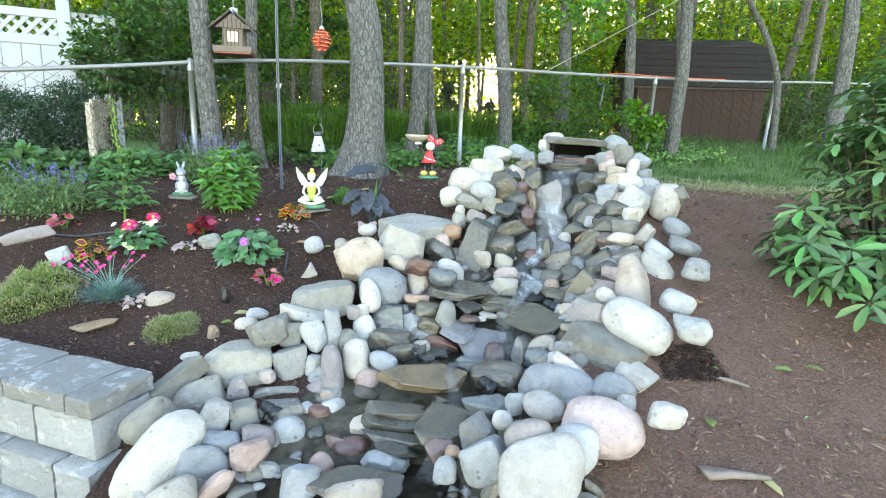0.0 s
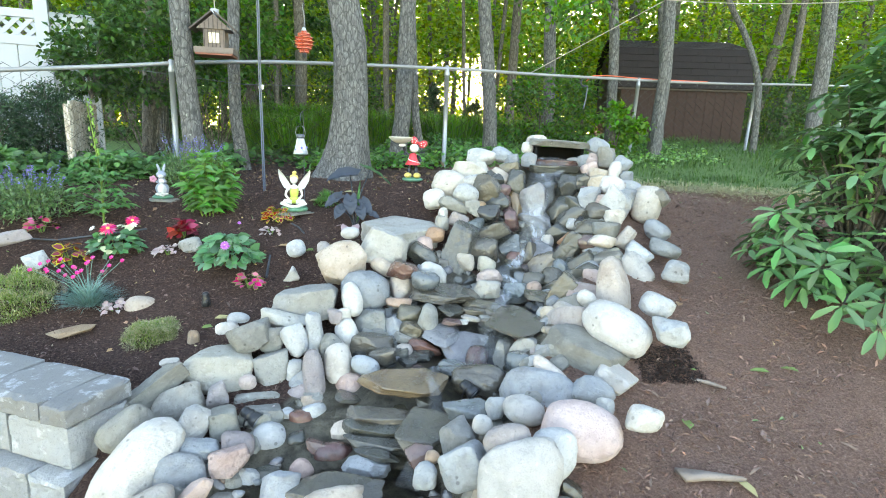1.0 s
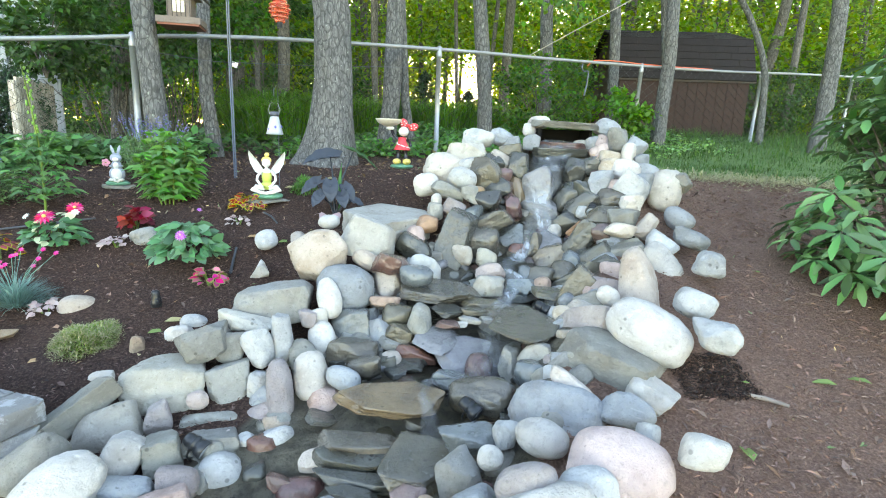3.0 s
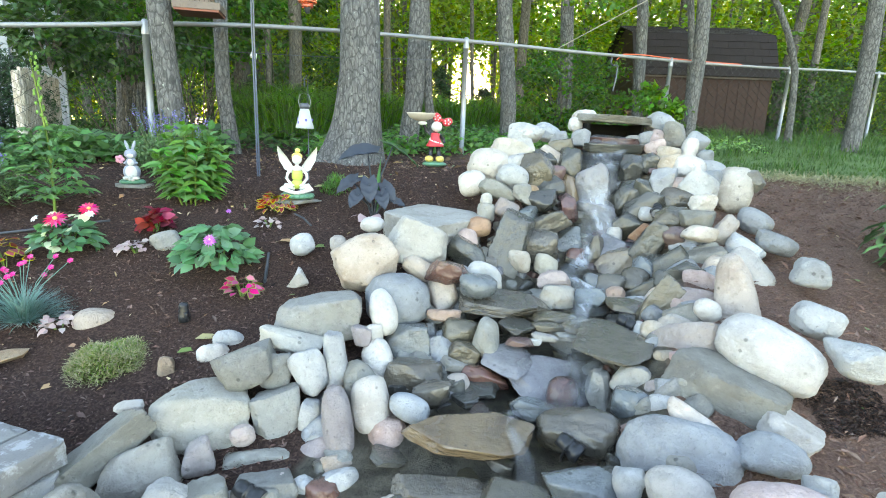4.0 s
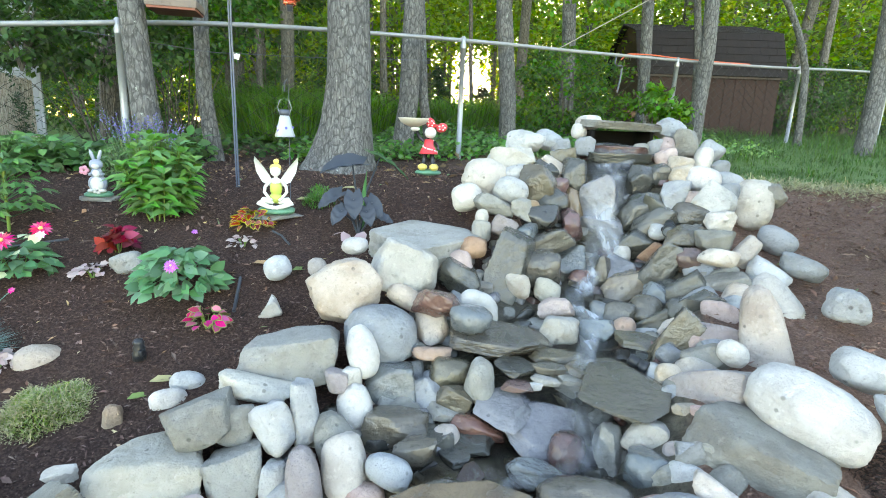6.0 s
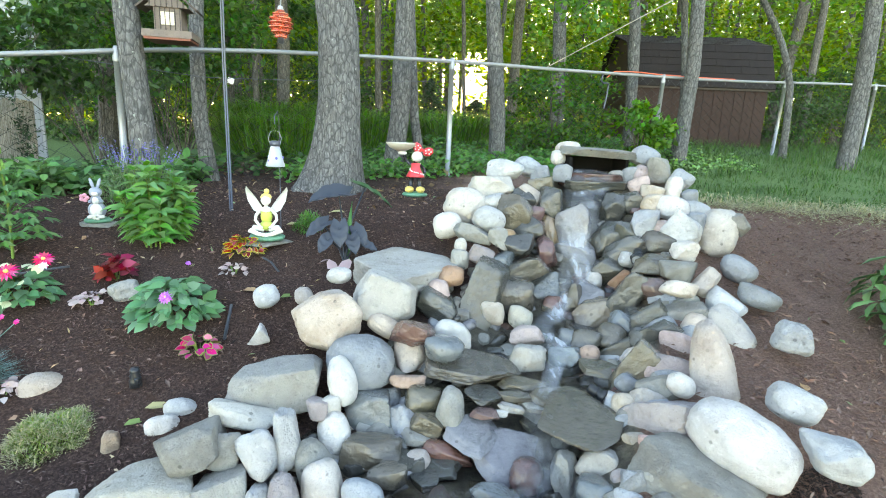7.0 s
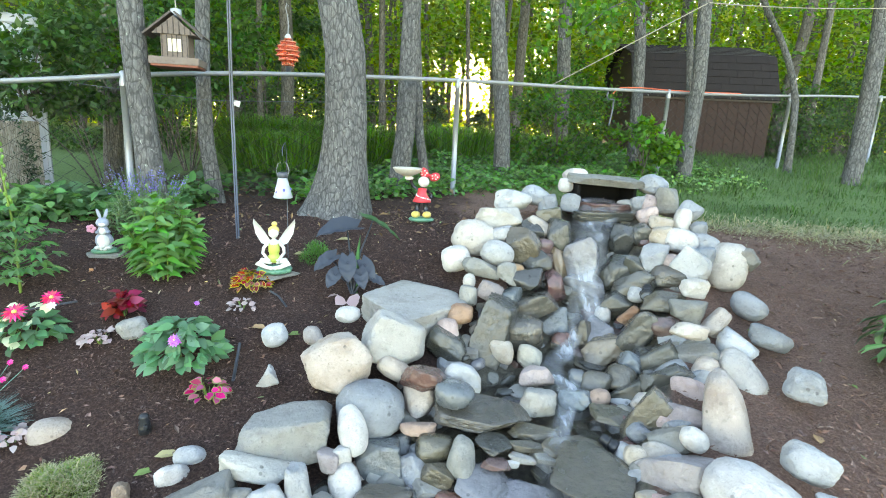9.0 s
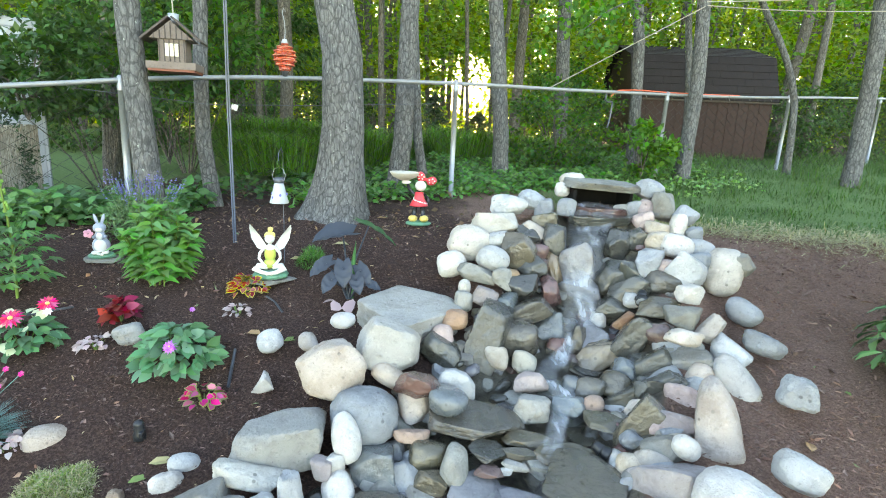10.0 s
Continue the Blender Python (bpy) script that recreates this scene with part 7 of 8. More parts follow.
def figurine_bowl(x, y, z, turn):
    g = Geo()
    ball(g, (0, 0, 0.012), (0.085, 0.06, 0.02), 3)
    for s in (-1, 1):
        ball(g, (s * 0.035, -0.02, 0.045), (0.03, 0.042, 0.022), 2)
        tube(g, [(s * 0.03, -0.005, 0.05), (s * 0.02, 0, 0.14)], 0.014, 8, slot=1)
    lathe(g, [(0.0, 0.215), (0.028, 0.21), (0.03, 0.18), (0.055, 0.135), (0.06, 0.125), (0.0, 0.13)], sides=22, slot=0)
    tube(g, [(0, 0, 0.2), (0, 0, 0.225)], 0.012, 8, slot=1)
    ball(g, (0.008, -0.008, 0.252), (0.036, 0.034, 0.034), 4, level=ICO3)
    for s in (-1, 1):
        ball(g, (0.042 + s * 0.034, 0.0, 0.296 - s * 0.012), (0.036, 0.016, 0.028), 0, pose(0, 0, 0, 0, -s * 40 + 20, 0))
    ball(g, (0.042, -0.004, 0.292), (0.012, 0.014, 0.012), 0)
    for k in range(26):
        a, h = k * 2.4, 0.138 + 0.07 * ((k * 0.618) % 1)
        q = np.interp(h, (0.135, 0.18, 0.21), (0.055, 0.030, 0.028))
        ball(g, (q * math.cos(a), q * math.sin(a), h), (0.005, 0.005, 0.005), 4)
    for s in (-1, 1):
        for k in range(5):
            ball(g, (0.042 + s * 0.034 + 0.018 * math.cos(k * 1.3), -0.014, 0.296 - s * 0.012 + 0.014 * math.sin(k * 1.3)), (0.005, 0.004, 0.005), 4)
    tube(g, [(-0.03, 0, 0.20), (-0.06, -0.005, 0.225), (-0.075, -0.005, 0.262)], 0.010, 8, slot=1)
    ball(g, (-0.085, -0.005, 0.272), (0.03, 0.02, 0.014), 4)
    tube(g, [(0.03, 0, 0.20), (0.055, 0.01, 0.175), (0.06, 0.012, 0.15)], 0.010, 8, slot=1)
    lathe(g, [(0.0, 0.285), (0.03, 0.284), (0.075, 0.305), (0.092, 0.328), (0.095, 0.335), (0.088, 0.335), (0.07, 0.315), (0.03, 0.298), (0.0, 0.296)], (-0.095, 0, 0.0), sides=26, slot=5)
    return solo("bowl_figurine", g, [CER_RED, CER_BLACK, CER_YELLOW, CER_MOSS, CERAMIC, BOWL], (x, y, z), "painted figurine in a red dress lifting a shallow bowl", "figurine", "garden figurines", turn=turn)


figurine_rabbit(-2.06, 4.28, 0.842, 18).scale = (0.84, 0.84, 0.84)
stone("s", "g", -2.05, 4.28, 0.83, 0.22, 0.15, 0.02, 15, tilt=(2, 1))
figurine_winged(-0.99, 4.06, 0.812, 8).scale = (0.88, 0.88, 0.88)
stone("s", "g", -0.99, 4.06, 0.80, 0.28, 0.20, 0.02, 6, tilt=(3, 0))
figurine_bowl(-0.16, 5.08, 0.975, 0).scale = (1.18, 1.18, 1.18)

# ---- spout box under the cap slab ----
sb = thing("spout_box", (1.07, 4.66, 1.235), "black plastic waterfall spout under the cap slab", "spout")
part("back_panel", box(Geo(), (0, 0.20, 0.03), (0.36, 0.02, 0.14)), DARK_LINER, sb, smooth=False)
for s in (-0.19, 0.19):
    part("side_panel", box(Geo(), (s, 0.06, 0.03), (0.02, 0.26, 0.14)), DARK_LINER, sb, smooth=False)
part("floor_panel", box(Geo(), (0, 0.05, -0.045), (0.36, 0.30, 0.02)), DARK_LINER, sb, smooth=False)

# ---- bed plants ----
def on_ground(x, y, dz=0.0):
    return (x, y, terrain(x, y) + dz)


def rosette(g, n, radius, height, ln, wd, slot=0, inner=None, base=(0, 0, 0), rise=0.35, r=rng, dome=True):
    """Leaves on a dome; inner: a second slot laid on each leaf as its coloured centre."""
    a = r.uniform(0, 2 * math.pi, n)
    q = np.sqrt(r.uniform(0.02, 1, n))
    pos = np.stack([np.cos(a) * q * radius, np.sin(a) * q * radius, height * (1 - (0.75 * q * q if dome else 0)) * r.uniform(0.75, 1.05, n)], 1) + np.array(base)
    way = unit(np.stack([np.cos(a) + r.normal(size=n) * 0.35, np.sin(a) + r.normal(size=n) * 0.35, rise * (1 - q) + r.normal(size=n) * 0.2 - 0.1], 1))
    up = unit(np.stack([np.cos(a) * q * 1.1, np.sin(a) * q * 1.1 - 0.25, np.full(n, 0.75)], 1) + r.normal(size=(n, 3)) * 0.2)
    L, W = r.uniform(ln * 0.75, ln * 1.2, n), r.uniform(wd * 1.15, wd * 1.6, n)
    leaves(g, pos, way, up, L, W, slot=slot)
    if inner is not None:
        leaves(g, pos + up * 0.003 + way * (L * 0.07)[:, None], way, up, L * 0.82, W * 0.74, slot=inner)
    return g


def stems(g, tips, rad=0.003, base=(0, 0, -0.02), slot=0):
    for tp in tips:
        b = np.array(base) + np.array((tp[0] * 0.15, tp[1] * 0.15, 0))
        tube(g, [b, b * 0.5 + np.array(tp) * 0.5 + np.array((0, 0, 0.01)), tp], (rad, rad * 0.8, rad * 0.5), 5, slot)
    return g


def foliage_plant(name, x, y, radius, height, n, ln, wd, mats, label, group="", inner=None, rise=0.35):
    t = thing(name, on_ground(x, y), label, "plant", group)
    a = rng.uniform(0, 2 * math.pi, 9)
    part("stem", stems(Geo(), [(math.cos(q) * radius * 0.6, math.sin(q) * radius * 0.6, height * 0.7) for q in a]), L_STEM, t)
    part("foliage", rosette(Geo(), n, radius, height, ln, wd, inner=inner, rise=rise), mats, t)
    return t


def flower(parent, at, petals, ln, wd, mat_, facing=(0, -0.6, 0.8), layers=2, eye=None):
    f = unit(np.array(facing, float))
    sidev = unit(np.cross(f, (0.3, 0.1, 1.0)))
    side2 = np.cross(f, sidev)
    g = Geo()
    for k in range(layers):
        a = np.arange(petals) * 2 * math.pi / petals + k * 0.3
        way = np.cos(a)[:, None] * sidev + np.sin(a)[:, None] * side2 + f * (0.15 + 0.45 * k)
        leaves(g, np.repeat([np.array(at) + f * 0.004 * k], petals, 0), way, f, ln * (1 - 0.25 * k), wd)
    fl = part("flower", g, mat_, parent)
    if eye:
        c = new("flower_eye", ball(Geo(), np.array(at) + f * 0.008, (ln * 0.2, ln * 0.2, ln * 0.16)).mesh("flower_eye", eye))
        c.parent = fl
    return fl


# phlox: upright stems with tiers of leaves
ph = thing("phlox", on_ground(-1.60, 4.05), "bushy bright green phlox with tiers of pointed leaves", "plant")
g = Geo()
for k in range(32):
    a, q = rng.uniform(0, 2 * math.pi), math.sqrt(rng.random())
    tip = np.array((math.cos(a) * q * 0.185, math.sin(a) * q * 0.165, 0.45 - 0.20 * q * q + rng.normal() * 0.025))
    b = np.array((tip[0] * 0.35, tip[1] * 0.35, -0.02))
    part("stem", tube(Geo(), [b, b * 0.4 + tip * 0.6 + np.array((0, 0, 0.02)), tip], (0.004, 0.0035, 0.002), 5), L_STEM, ph)
    for h in np.linspace(0.25, 1.0, 6):
        p = b + (tip - b) * h
        a0 = rng.uniform(0, math.pi)
        for s in range(4):
            an = a0 + s * 1.571
            w = np.array((math.cos(an), math.sin(an), 0.0 if h < 0.9 else 0.9))
            leaves(g, [p], [w + tip * 1.5 * np.array((1, 1, 0))], unit(np.array((tip[0] * 3, tip[1] * 3 - 0.25, 0.8))), (0.105 if h < 0.9 else 0.062) * rng.uniform(0.85, 1.2), 0.050, POINT_V)
part("foliage", g, L_PHLOX, ph)

dh = foliage_plant("dahlia", -1.24, 3.40, 0.155, 0.22, 200, 0.075, 0.038, L_DAHLIA, "low leafy dahlia with a mauve flower")
flower(dh, (0.03, -0.14, 0.17), 14, 0.033, 0.013, L_MAUVE, (0.1, -0.8, 0.6), 3, CER_YELLOW)
flower(dh, (0.05, 0.06, 0.275), 9, 0.015, 0.008, L_MAUVE, (0.3, -0.3, 0.9), 2)
foliage_plant("coleus", -1.09, 3.97, 0.085, 0.105, 110, 0.050, 0.026, [L_YEL, L_MAROON], "coleus with dark red leaves edged in yellow", "coleus plants", inner=1)
foliage_plant("coleus", -1.66, 3.70, 0.055, 0.12, 64, 0.068, 0.042, L_RED, "deep crimson velvety coleus", "coleus plants")
foliage_plant("coleus", -1.06, 3.22, 0.055, 0.09, 36, 0.050, 0.030, [L_OLIVE, L_PINKC], "small coleus with pink leaves edged in olive", "coleus plants", inner=1)
foliage_plant("coleus", -2.22, 3.38, 0.065, 0.12, 34, 0.058, 0.036, [L_YEL, L_MAROON], "small faded coleus in ochre and red", "coleus plants", inner=1)
foliage_plant("coleus", -2.62, 3.72, 0.07, 0.10, 26, 0.058, 0.036, [L_OLIVE, L_PINKC], "small faded red-leaved coleus", "coleus plants", inner=1)
for x, y, rr, n in ((-1.68, 3.52, 0.07, 46), (-1.09, 3.78, 0.05, 24), (-1.74, 2.98, 0.065, 44)):
    foliage_plant("spotted_foliage_plant", x, y, rr, 0.055, n, 0.038, 0.021, L_WHITEC, "small plant with greyish pink spotted leaves", "spotted foliage plants")

gb = foliage_plant("gerbera", -2.0, 3.50, 0.12, 0.16, 120, 0.070, 0.036, L_DAHLIA, "gerbera clump with crimson flowers and pale leaves")
for k in range(22):
    part("variegated_leaf", rosette(Geo(), 1, 0.13, 0.19, 0.06, 0.032), L_VARIEG, gb, "cream variegated leaf")
flower(gb, (0.0, -0.07, 0.175), 16, 0.055, 0.016, L_CRIMSON, (0.1, -0.6, 0.8), 1, CER_YELLOW)
flower(gb, (0.09, 0.05, 0.21), 16, 0.048, 0.016, L_CRIMSON, (0.3, -0.6, 0.7), 1, CER_YELLOW)
flower(gb, (0.14, -0.03, 0.20), 7, 0.022, 0.014, L_WHITEF, (0.3, -0.6, 0.7), 1)
flower(gb, (-0.12, -0.04, 0.17), 7, 0.022, 0.014, L_WHITEF, (-0.3, -0.6, 0.7), 1)

dn = thing("dianthus", on_ground(-1.90, 3.02), "blue-green spiky dianthus cushion with magenta flowers", "plant")
n = 620
a, q = rng.uniform(0, 2 * math.pi, n), np.sqrt(rng.random(n))
way = unit(np.stack([np.cos(a) * q * 1.1, np.sin(a) * q * 0.9, 0.35 + 0.8 * (1 - q)], 1) + rng.normal(size=(n, 3)) * 0.15)
part("foliage", blades(Geo(), np.stack([np.cos(a) * q * 0.05, np.sin(a) * q * 0.05, np.zeros(n)], 1), way, rng.uniform(0.12, 0.19, n), rng.uniform(0.003, 0.005, n), 0.35), L_DIANTH, dn)
for k in range(22):
    tp = np.array((rng.uniform(-0.27, 0.15), rng.uniform(-0.12, 0.14), rng.uniform(0.15, 0.27)))
    part("stem", tube(Geo(), [(0, 0, 0), tp * np.array((0.4, 0.4, 0.6)), tp], 0.0016, 4), L_DIANTH, dn)
    flower(dn, tp, 6, 0.014, 0.013, L_MAGENTA, (0, -0.7, 0.7), 1)


def mat_plant(name, x, y, rx, ry, h, n, mat_, label, bl=0.03, ragged=True):
    t = thing(name, on_ground(x, y), label, "plant", "low mat plants")
    g = Geo()
    a, q = rng.uniform(0, 2 * math.pi, n), np.sqrt(rng.random(n))
    px, py = np.cos(a) * q * rx, np.sin(a) * q * ry
    edge = 1 + 0.25 * np.array([noise.noise(Vector((math.cos(b) * 2, math.sin(b) * 2, x))) for b in a])
    px, py = px * edge, py * edge
    hz = h * (1 - q ** 2.2) * np.array([max(0.15, 0.75 + 1.1 * noise.noise(Vector((b * 11, c * 11, x)))) for b, c in zip(px, py)])
    slope_z = np.array([terrain(x + b, y + c) - terrain(x, y) for b, c in zip(px, py)])
    way = unit(np.stack([px / rx * 0.8, py / ry * 0.8, np.full(n, 0.9)], 1) + rng.normal(size=(n, 3)) * 0.45)
    blades(g, np.stack([px, py, hz * rng.uniform(0.3, 1, n) + slope_z], 1), way, rng.uniform(bl * 0.6, bl * 1.3, n), rng.uniform(0.003, 0.005, n), 0.3)
    part("foliage", g, mat_, t)
    if ragged:
        k = n // 3
        pick = rng.choice(n, k, replace=False)
        gd = Geo()
        blades(gd, np.stack([px[pick] * 1.12, py[pick] * 1.12, hz[pick] * 0.9 + slope_z[pick]], 1), way[pick] + rng.normal(size=(k, 3)) * 0.5, rng.uniform(bl * 0.7, bl * 1.9, k), rng.uniform(0.002, 0.004, k), 0.5)
        part("dry_sprig", gd, L_STRAW, t, "straw-coloured dry sprigs")
    return t


mat_plant("thyme", -1.45, 2.80, 0.135, 0.13, 0.06, 6400, L_MOSS, "low green and straw-coloured thyme mat on the mulch", 0.017)
mat_plant("thyme", -2.36, 3.02, 0.24, 0.20, 0.13, 9000, L_MOSS, "mounded green thyme cushion on the mulch", 0.02)


def spiky(name, x, y, rad, h, nl, ns, label, seed):
    t = thing(name, on_ground(x, y), label, "plant", "catmint clumps")
    g = Geo()
    for k in range(ns):
        a, q = rng.uniform(0, 2 * math.pi), math.sqrt(rng.random())
        tip = np.array((math.cos(a) * q * rad * 1.15, math.sin(a) * q * rad, h * rng.uniform(0.75, 1.1)))
        b = np.array((tip[0] * 0.4, tip[1] * 0.4, 0))
        tube(g, [b, b * 0.4 + tip * 0.6, tip], (0.003, 0.0025, 0.0015), 4)
        m, gf = 16, Geo()
        s = rng.uniform(0.72, 1.0, m)
        p = b + (tip - b) * s[:, None]
        leaves(gf, p, rdir(m) + np.array((0, 0, 0.3)), (0, 0, 1), 0.014, 0.011, DIA_V, DIA_F)
        part("flower_spike", gf, L_PURPLE, t, "purple flower spike")
    a, q = rng.uniform(0, 2 * math.pi, nl), np.sqrt(rng.random(nl))
    pos = np.stack([np.cos(a) * q * rad, np.sin(a) * q * rad, h * 0.72 * (1 - 0.5 * q * q) * rng.random(nl)], 1)
    leaves(g, pos, rdir(nl) + np.array((0, 0, 0.25)), unit(rdir(nl) * 0.4 + np.array((0, 0, 1))), rng.uniform(0.025, 0.05, nl), rng.uniform(0.01, 0.018, nl), DIA_V, DIA_F)
    part("foliage", g, L_LAV, t)
    return t


spiky("catmint", -2.85, 3.95, 0.34, 0.34, 2600, 40, "grey-green catmint with purple flower spikes", 1)
spiky("catmint", -2.0, 4.70, 0.25, 0.40, 1500, 60, "grey-green catmint with purple flower spikes by a trunk", 2)
spiky("catmint", -3.3, 4.2, 0.30, 0.26, 1700, 10, "grey-green catmint beside the white fence", 3)

# tall delphinium going to seed
dp = thing("delphinium", on_ground(-2.28, 3.86), "tall delphinium with lobed leaves and a seeding flower stalk", "plant")
part("stem", tube(Geo(), [(0, 0, -0.03), (0.01, 0, 0.3), (-0.02, 0.0, 0.62), (-0.05, 0.0, 0.86)], (0.008, 0.007, 0.005, 0.002), 7), L_STEM, dp)
g = Geo()
for k in range(64):
    a = rng.uniform(0, 2 * math.pi)
    h = rng.uniform(0.05, 0.50)
    reach = 1.1 - 1.1 * h
    c = np.array((math.cos(a) * rng.uniform(0.06, 0.26) * reach, math.sin(a) * rng.uniform(0.06, 0.2) * reach, h))
    tube(g, [(0, 0, h * 0.7), c], (0.003, 0.002), 4)
    out = np.array((math.cos(a), math.sin(a), -0.15))
    for da in (-1.0, -0.5, 0.0, 0.5, 1.0):
        w = np.array((math.cos(a + da), math.sin(a + da), 0.0))
        leaves(g, [c], [w], unit(out * 0.5 + np.array((0, -0.3, 1))), rng.uniform(0.06, 0.095) * (1 - 0.25 * abs(da)), 0.04, POINT_V)
part("foliage", g, L_HOLLY, dp)
g = Geo()
for h in np.linspace(0.45, 0.84, 26):
    a = rng.uniform(0, 2 * math.pi)
    g = Geo()
    ball(g, (-0.02 * (h - 0.3) / 0.3 + 0.018 * math.cos(a), 0.018 * math.sin(a), h), (0.007, 0.007, 0.011), level=ICO2)
    part("seed_pod", g, L_LILY, dp, "pale green seed pod")

# elephant ear: broad dark leaves on long stalks
ee = thing("elephant_ear", on_ground(-0.53, 3.95), "elephant ear plant with broad blue-black leaves", "plant")


def heart(parent, tip, way, ln, wd, up=(0, 0, 1), cup=0.25, mat_=L_EAR):
    w = unit(np.array(way, float))
    y = unit(np.cross(up, w))
    z = np.cross(w, y)
    nu, nv = 11, 8
    v, f = [], []
    for i in range(nu):
        s = i / (nu - 1)
        hw = wd * 0.5 * (math.sin(math.pi * min(1, s * 0.86 + 0.14)) ** 0.72) * (1 - 0.25 * s)
        for k in range(nv + 1):
            u = k / nv * 2 - 1
            back = -0.16 * ln * max(0, 1 - s * 4) * abs(u)
            v.append(np.array(tip) + w * (ln * (s - 0.25) + back) + y * hw * u + z * (cup * abs(u) ** 1.5 * hw - 0.28 * ln * (s - 0.3) ** 2 + 0.012 * math.sin(s * 20 + abs(u) * 3) * 0.4))
    f = [(i * (nv + 1) + k, i * (nv + 1) + k + 1, (i + 1) * (nv + 1) + k + 1, (i + 1) * (nv + 1) + k) for i in range(nu - 1) for k in range(nv)]
    lf = part("leaf", Geo().add(v, f), mat_, parent)
    st = new("stalk", tube(Geo(), [(0, 0, -0.02), np.array(tip) * np.array((0.35, 0.35, 0.55)), tip], (0.008, 0.006, 0.004), 7).mesh("stalk", L_EAR))
    st.parent = lf
    return lf


heart(ee, (-0.04, 0.05, 0.36), (-0.9, -0.3, -0.1), 0.23, 0.19, (0.1, -0.3, 1), 0.35)
heart(ee, (0.10, 0.10, 0.40), (0.9, 0.1, -0.45), 0.25, 0.10, (0.2, -0.1, 1), 0.2, L_YEW)
heart(ee, (-0.02, -0.06, 0.19), (0.1, -0.55, -0.75), 0.15, 0.11, (0, -0.9, 0.45))
heart(ee, (0.05, -0.07, 0.13), (0.3, -0.6, -0.7), 0.12, 0.09, (0.1, -0.8, 0.5))
heart(ee, (-0.08, -0.09, 0.13), (-0.4, -0.6, -0.6), 0.12, 0.09, (-0.1, -0.8, 0.5))
heart(ee, (-0.12, -0.02, 0.20), (-0.8, -0.3, -0.5), 0.15, 0.11, (-0.2, -0.6, 0.8))
heart(ee, (0.07, -0.02, 0.17), (0.5, -0.4, -0.6), 0.14, 0.09, (0.2, -0.8, 0.6))
heart(ee, (0.12, -0.05, 0.10), (0.9, -0.2, -0.3), 0.10, 0.07, (0.2, -0.5, 0.8))
part("new_leaf", tube(Geo(), [(0.02, 0, 0), (0.025, 0.0, 0.2), (0.04, 0, 0.33)], (0.009, 0.013, 0.001), 8), L_DAHLIA, ee, "rolled young green leaf")
for k in range(4):
    part("withered_leaf", rosette(Geo(), 1, 0.06, 0.03, 0.08, 0.06, base=(-0.02, -0.12, 0)), L_WHITEC, ee, "withered pale leaf")
mat_plant("small_fern", -0.80, 4.30, 0.085, 0.08, 0.13, 900, L_PHLOX, "small fresh green fern behind the figurine", 0.035, False)


# black path lamps in the mulch
def stake_lamp(x, y):
    t = thing("stake_lamp", on_ground(x, y), "small black plastic stake lamp in the mulch", "lamp", "stake lamps")
    part("head", lathe(Geo(), [(0.0, 0.105), (0.02, 0.10), (0.026, 0.085), (0.022, 0.07), (0.028, 0.06), (0.024, 0.045), (0.03, 0.035), (0.03, 0.0), (0.0, 0.0)], sides=14), BLACK_PLASTIC, t)
    part("bracket", box(Geo(), (0.02, -0.015, 0.04), (0.02, 0.04, 0.03), bevel=0.005), BLACK_PLASTIC, t)
    return t


stake_lamp(-1.25, 3.04).scale = (0.8, 0.8, 0.8)
stake_lamp(-2.06, 3.08)

# drip hose pieces and slate stakes in the mulch
def hose(pts, rad, label, mat_=HOSE, name="drip_hose"):
    p = [on_ground(x, y, dz) for x, y, dz in pts]
    solo(name, tube(Geo(), p, rad, 7), mat_, (0, 0, 0), label, "hose")


hose([(-2.75, 3.62, 0.012), (-2.45, 3.60, 0.014), (-2.15, 3.70, 0.014), (-1.95, 3.80, 0.0)], 0.007, "thin black drip hose lying on the mulch")
hose([(-0.98, 3.93, 0.008), (-0.92, 3.88, 0.010), (-0.86, 3.80, 0.008)], 0.006, "short black hose end on the mulch")
hose([(-1.02, 3.52, 0.01), (-1.0, 3.42, 0.016), (-0.98, 3.30, 0.01)], 0.008, "dark hose piece between the plants")

# ---- rhododendron beside the path ----
rh = thing("rhododendron", on_ground(2.45, 3.0), "large rhododendron with whorls of long glossy leaves beside the mulch", "shrub")
g, gs, gp = Geo(), Geo(), Geo()
tips = []
base_r = np.array((2.45, 3.0, terrain(2.45, 3.0)))
for k in range(760):
    d = rdir(1)[0]
    if d[2] < -0.55:
        continue
    q = rng.uniform(0.60, 1.0)
    tips.append(np.array((2.86 + d[0] * 0.80 * q + 0.30 * max(0.0, 0.35 + d[2] * 0.95 * q), 3.0 + d[1] * 0.85 * q, 1.50 + d[2] * 0.95 * q)) - base_r)
for k in range(90):
    a = rng.uniform(math.pi * 0.75, math.pi * 1.6)
    q = rng.uniform(0.55, 1.0)
    tips.append(np.array((2.72 + math.cos(a) * 0.80 * q, 3.0 + math.sin(a) * 0.72 * q, rng.uniform(0.66, 1.0))) - base_r)
for p in ((1.80, 2.68, 0.93), (1.88, 2.72, 0.98), (1.90, 2.52, 0.86), (1.93, 2.38, 0.72), (2.05, 2.30, 0.64), (1.86, 2.84, 1.08), (1.98, 2.62, 0.92), (2.10, 2.36, 0.74), (1.90, 2.98, 1.02)):
    tips.append(np.array(p) - base_r)
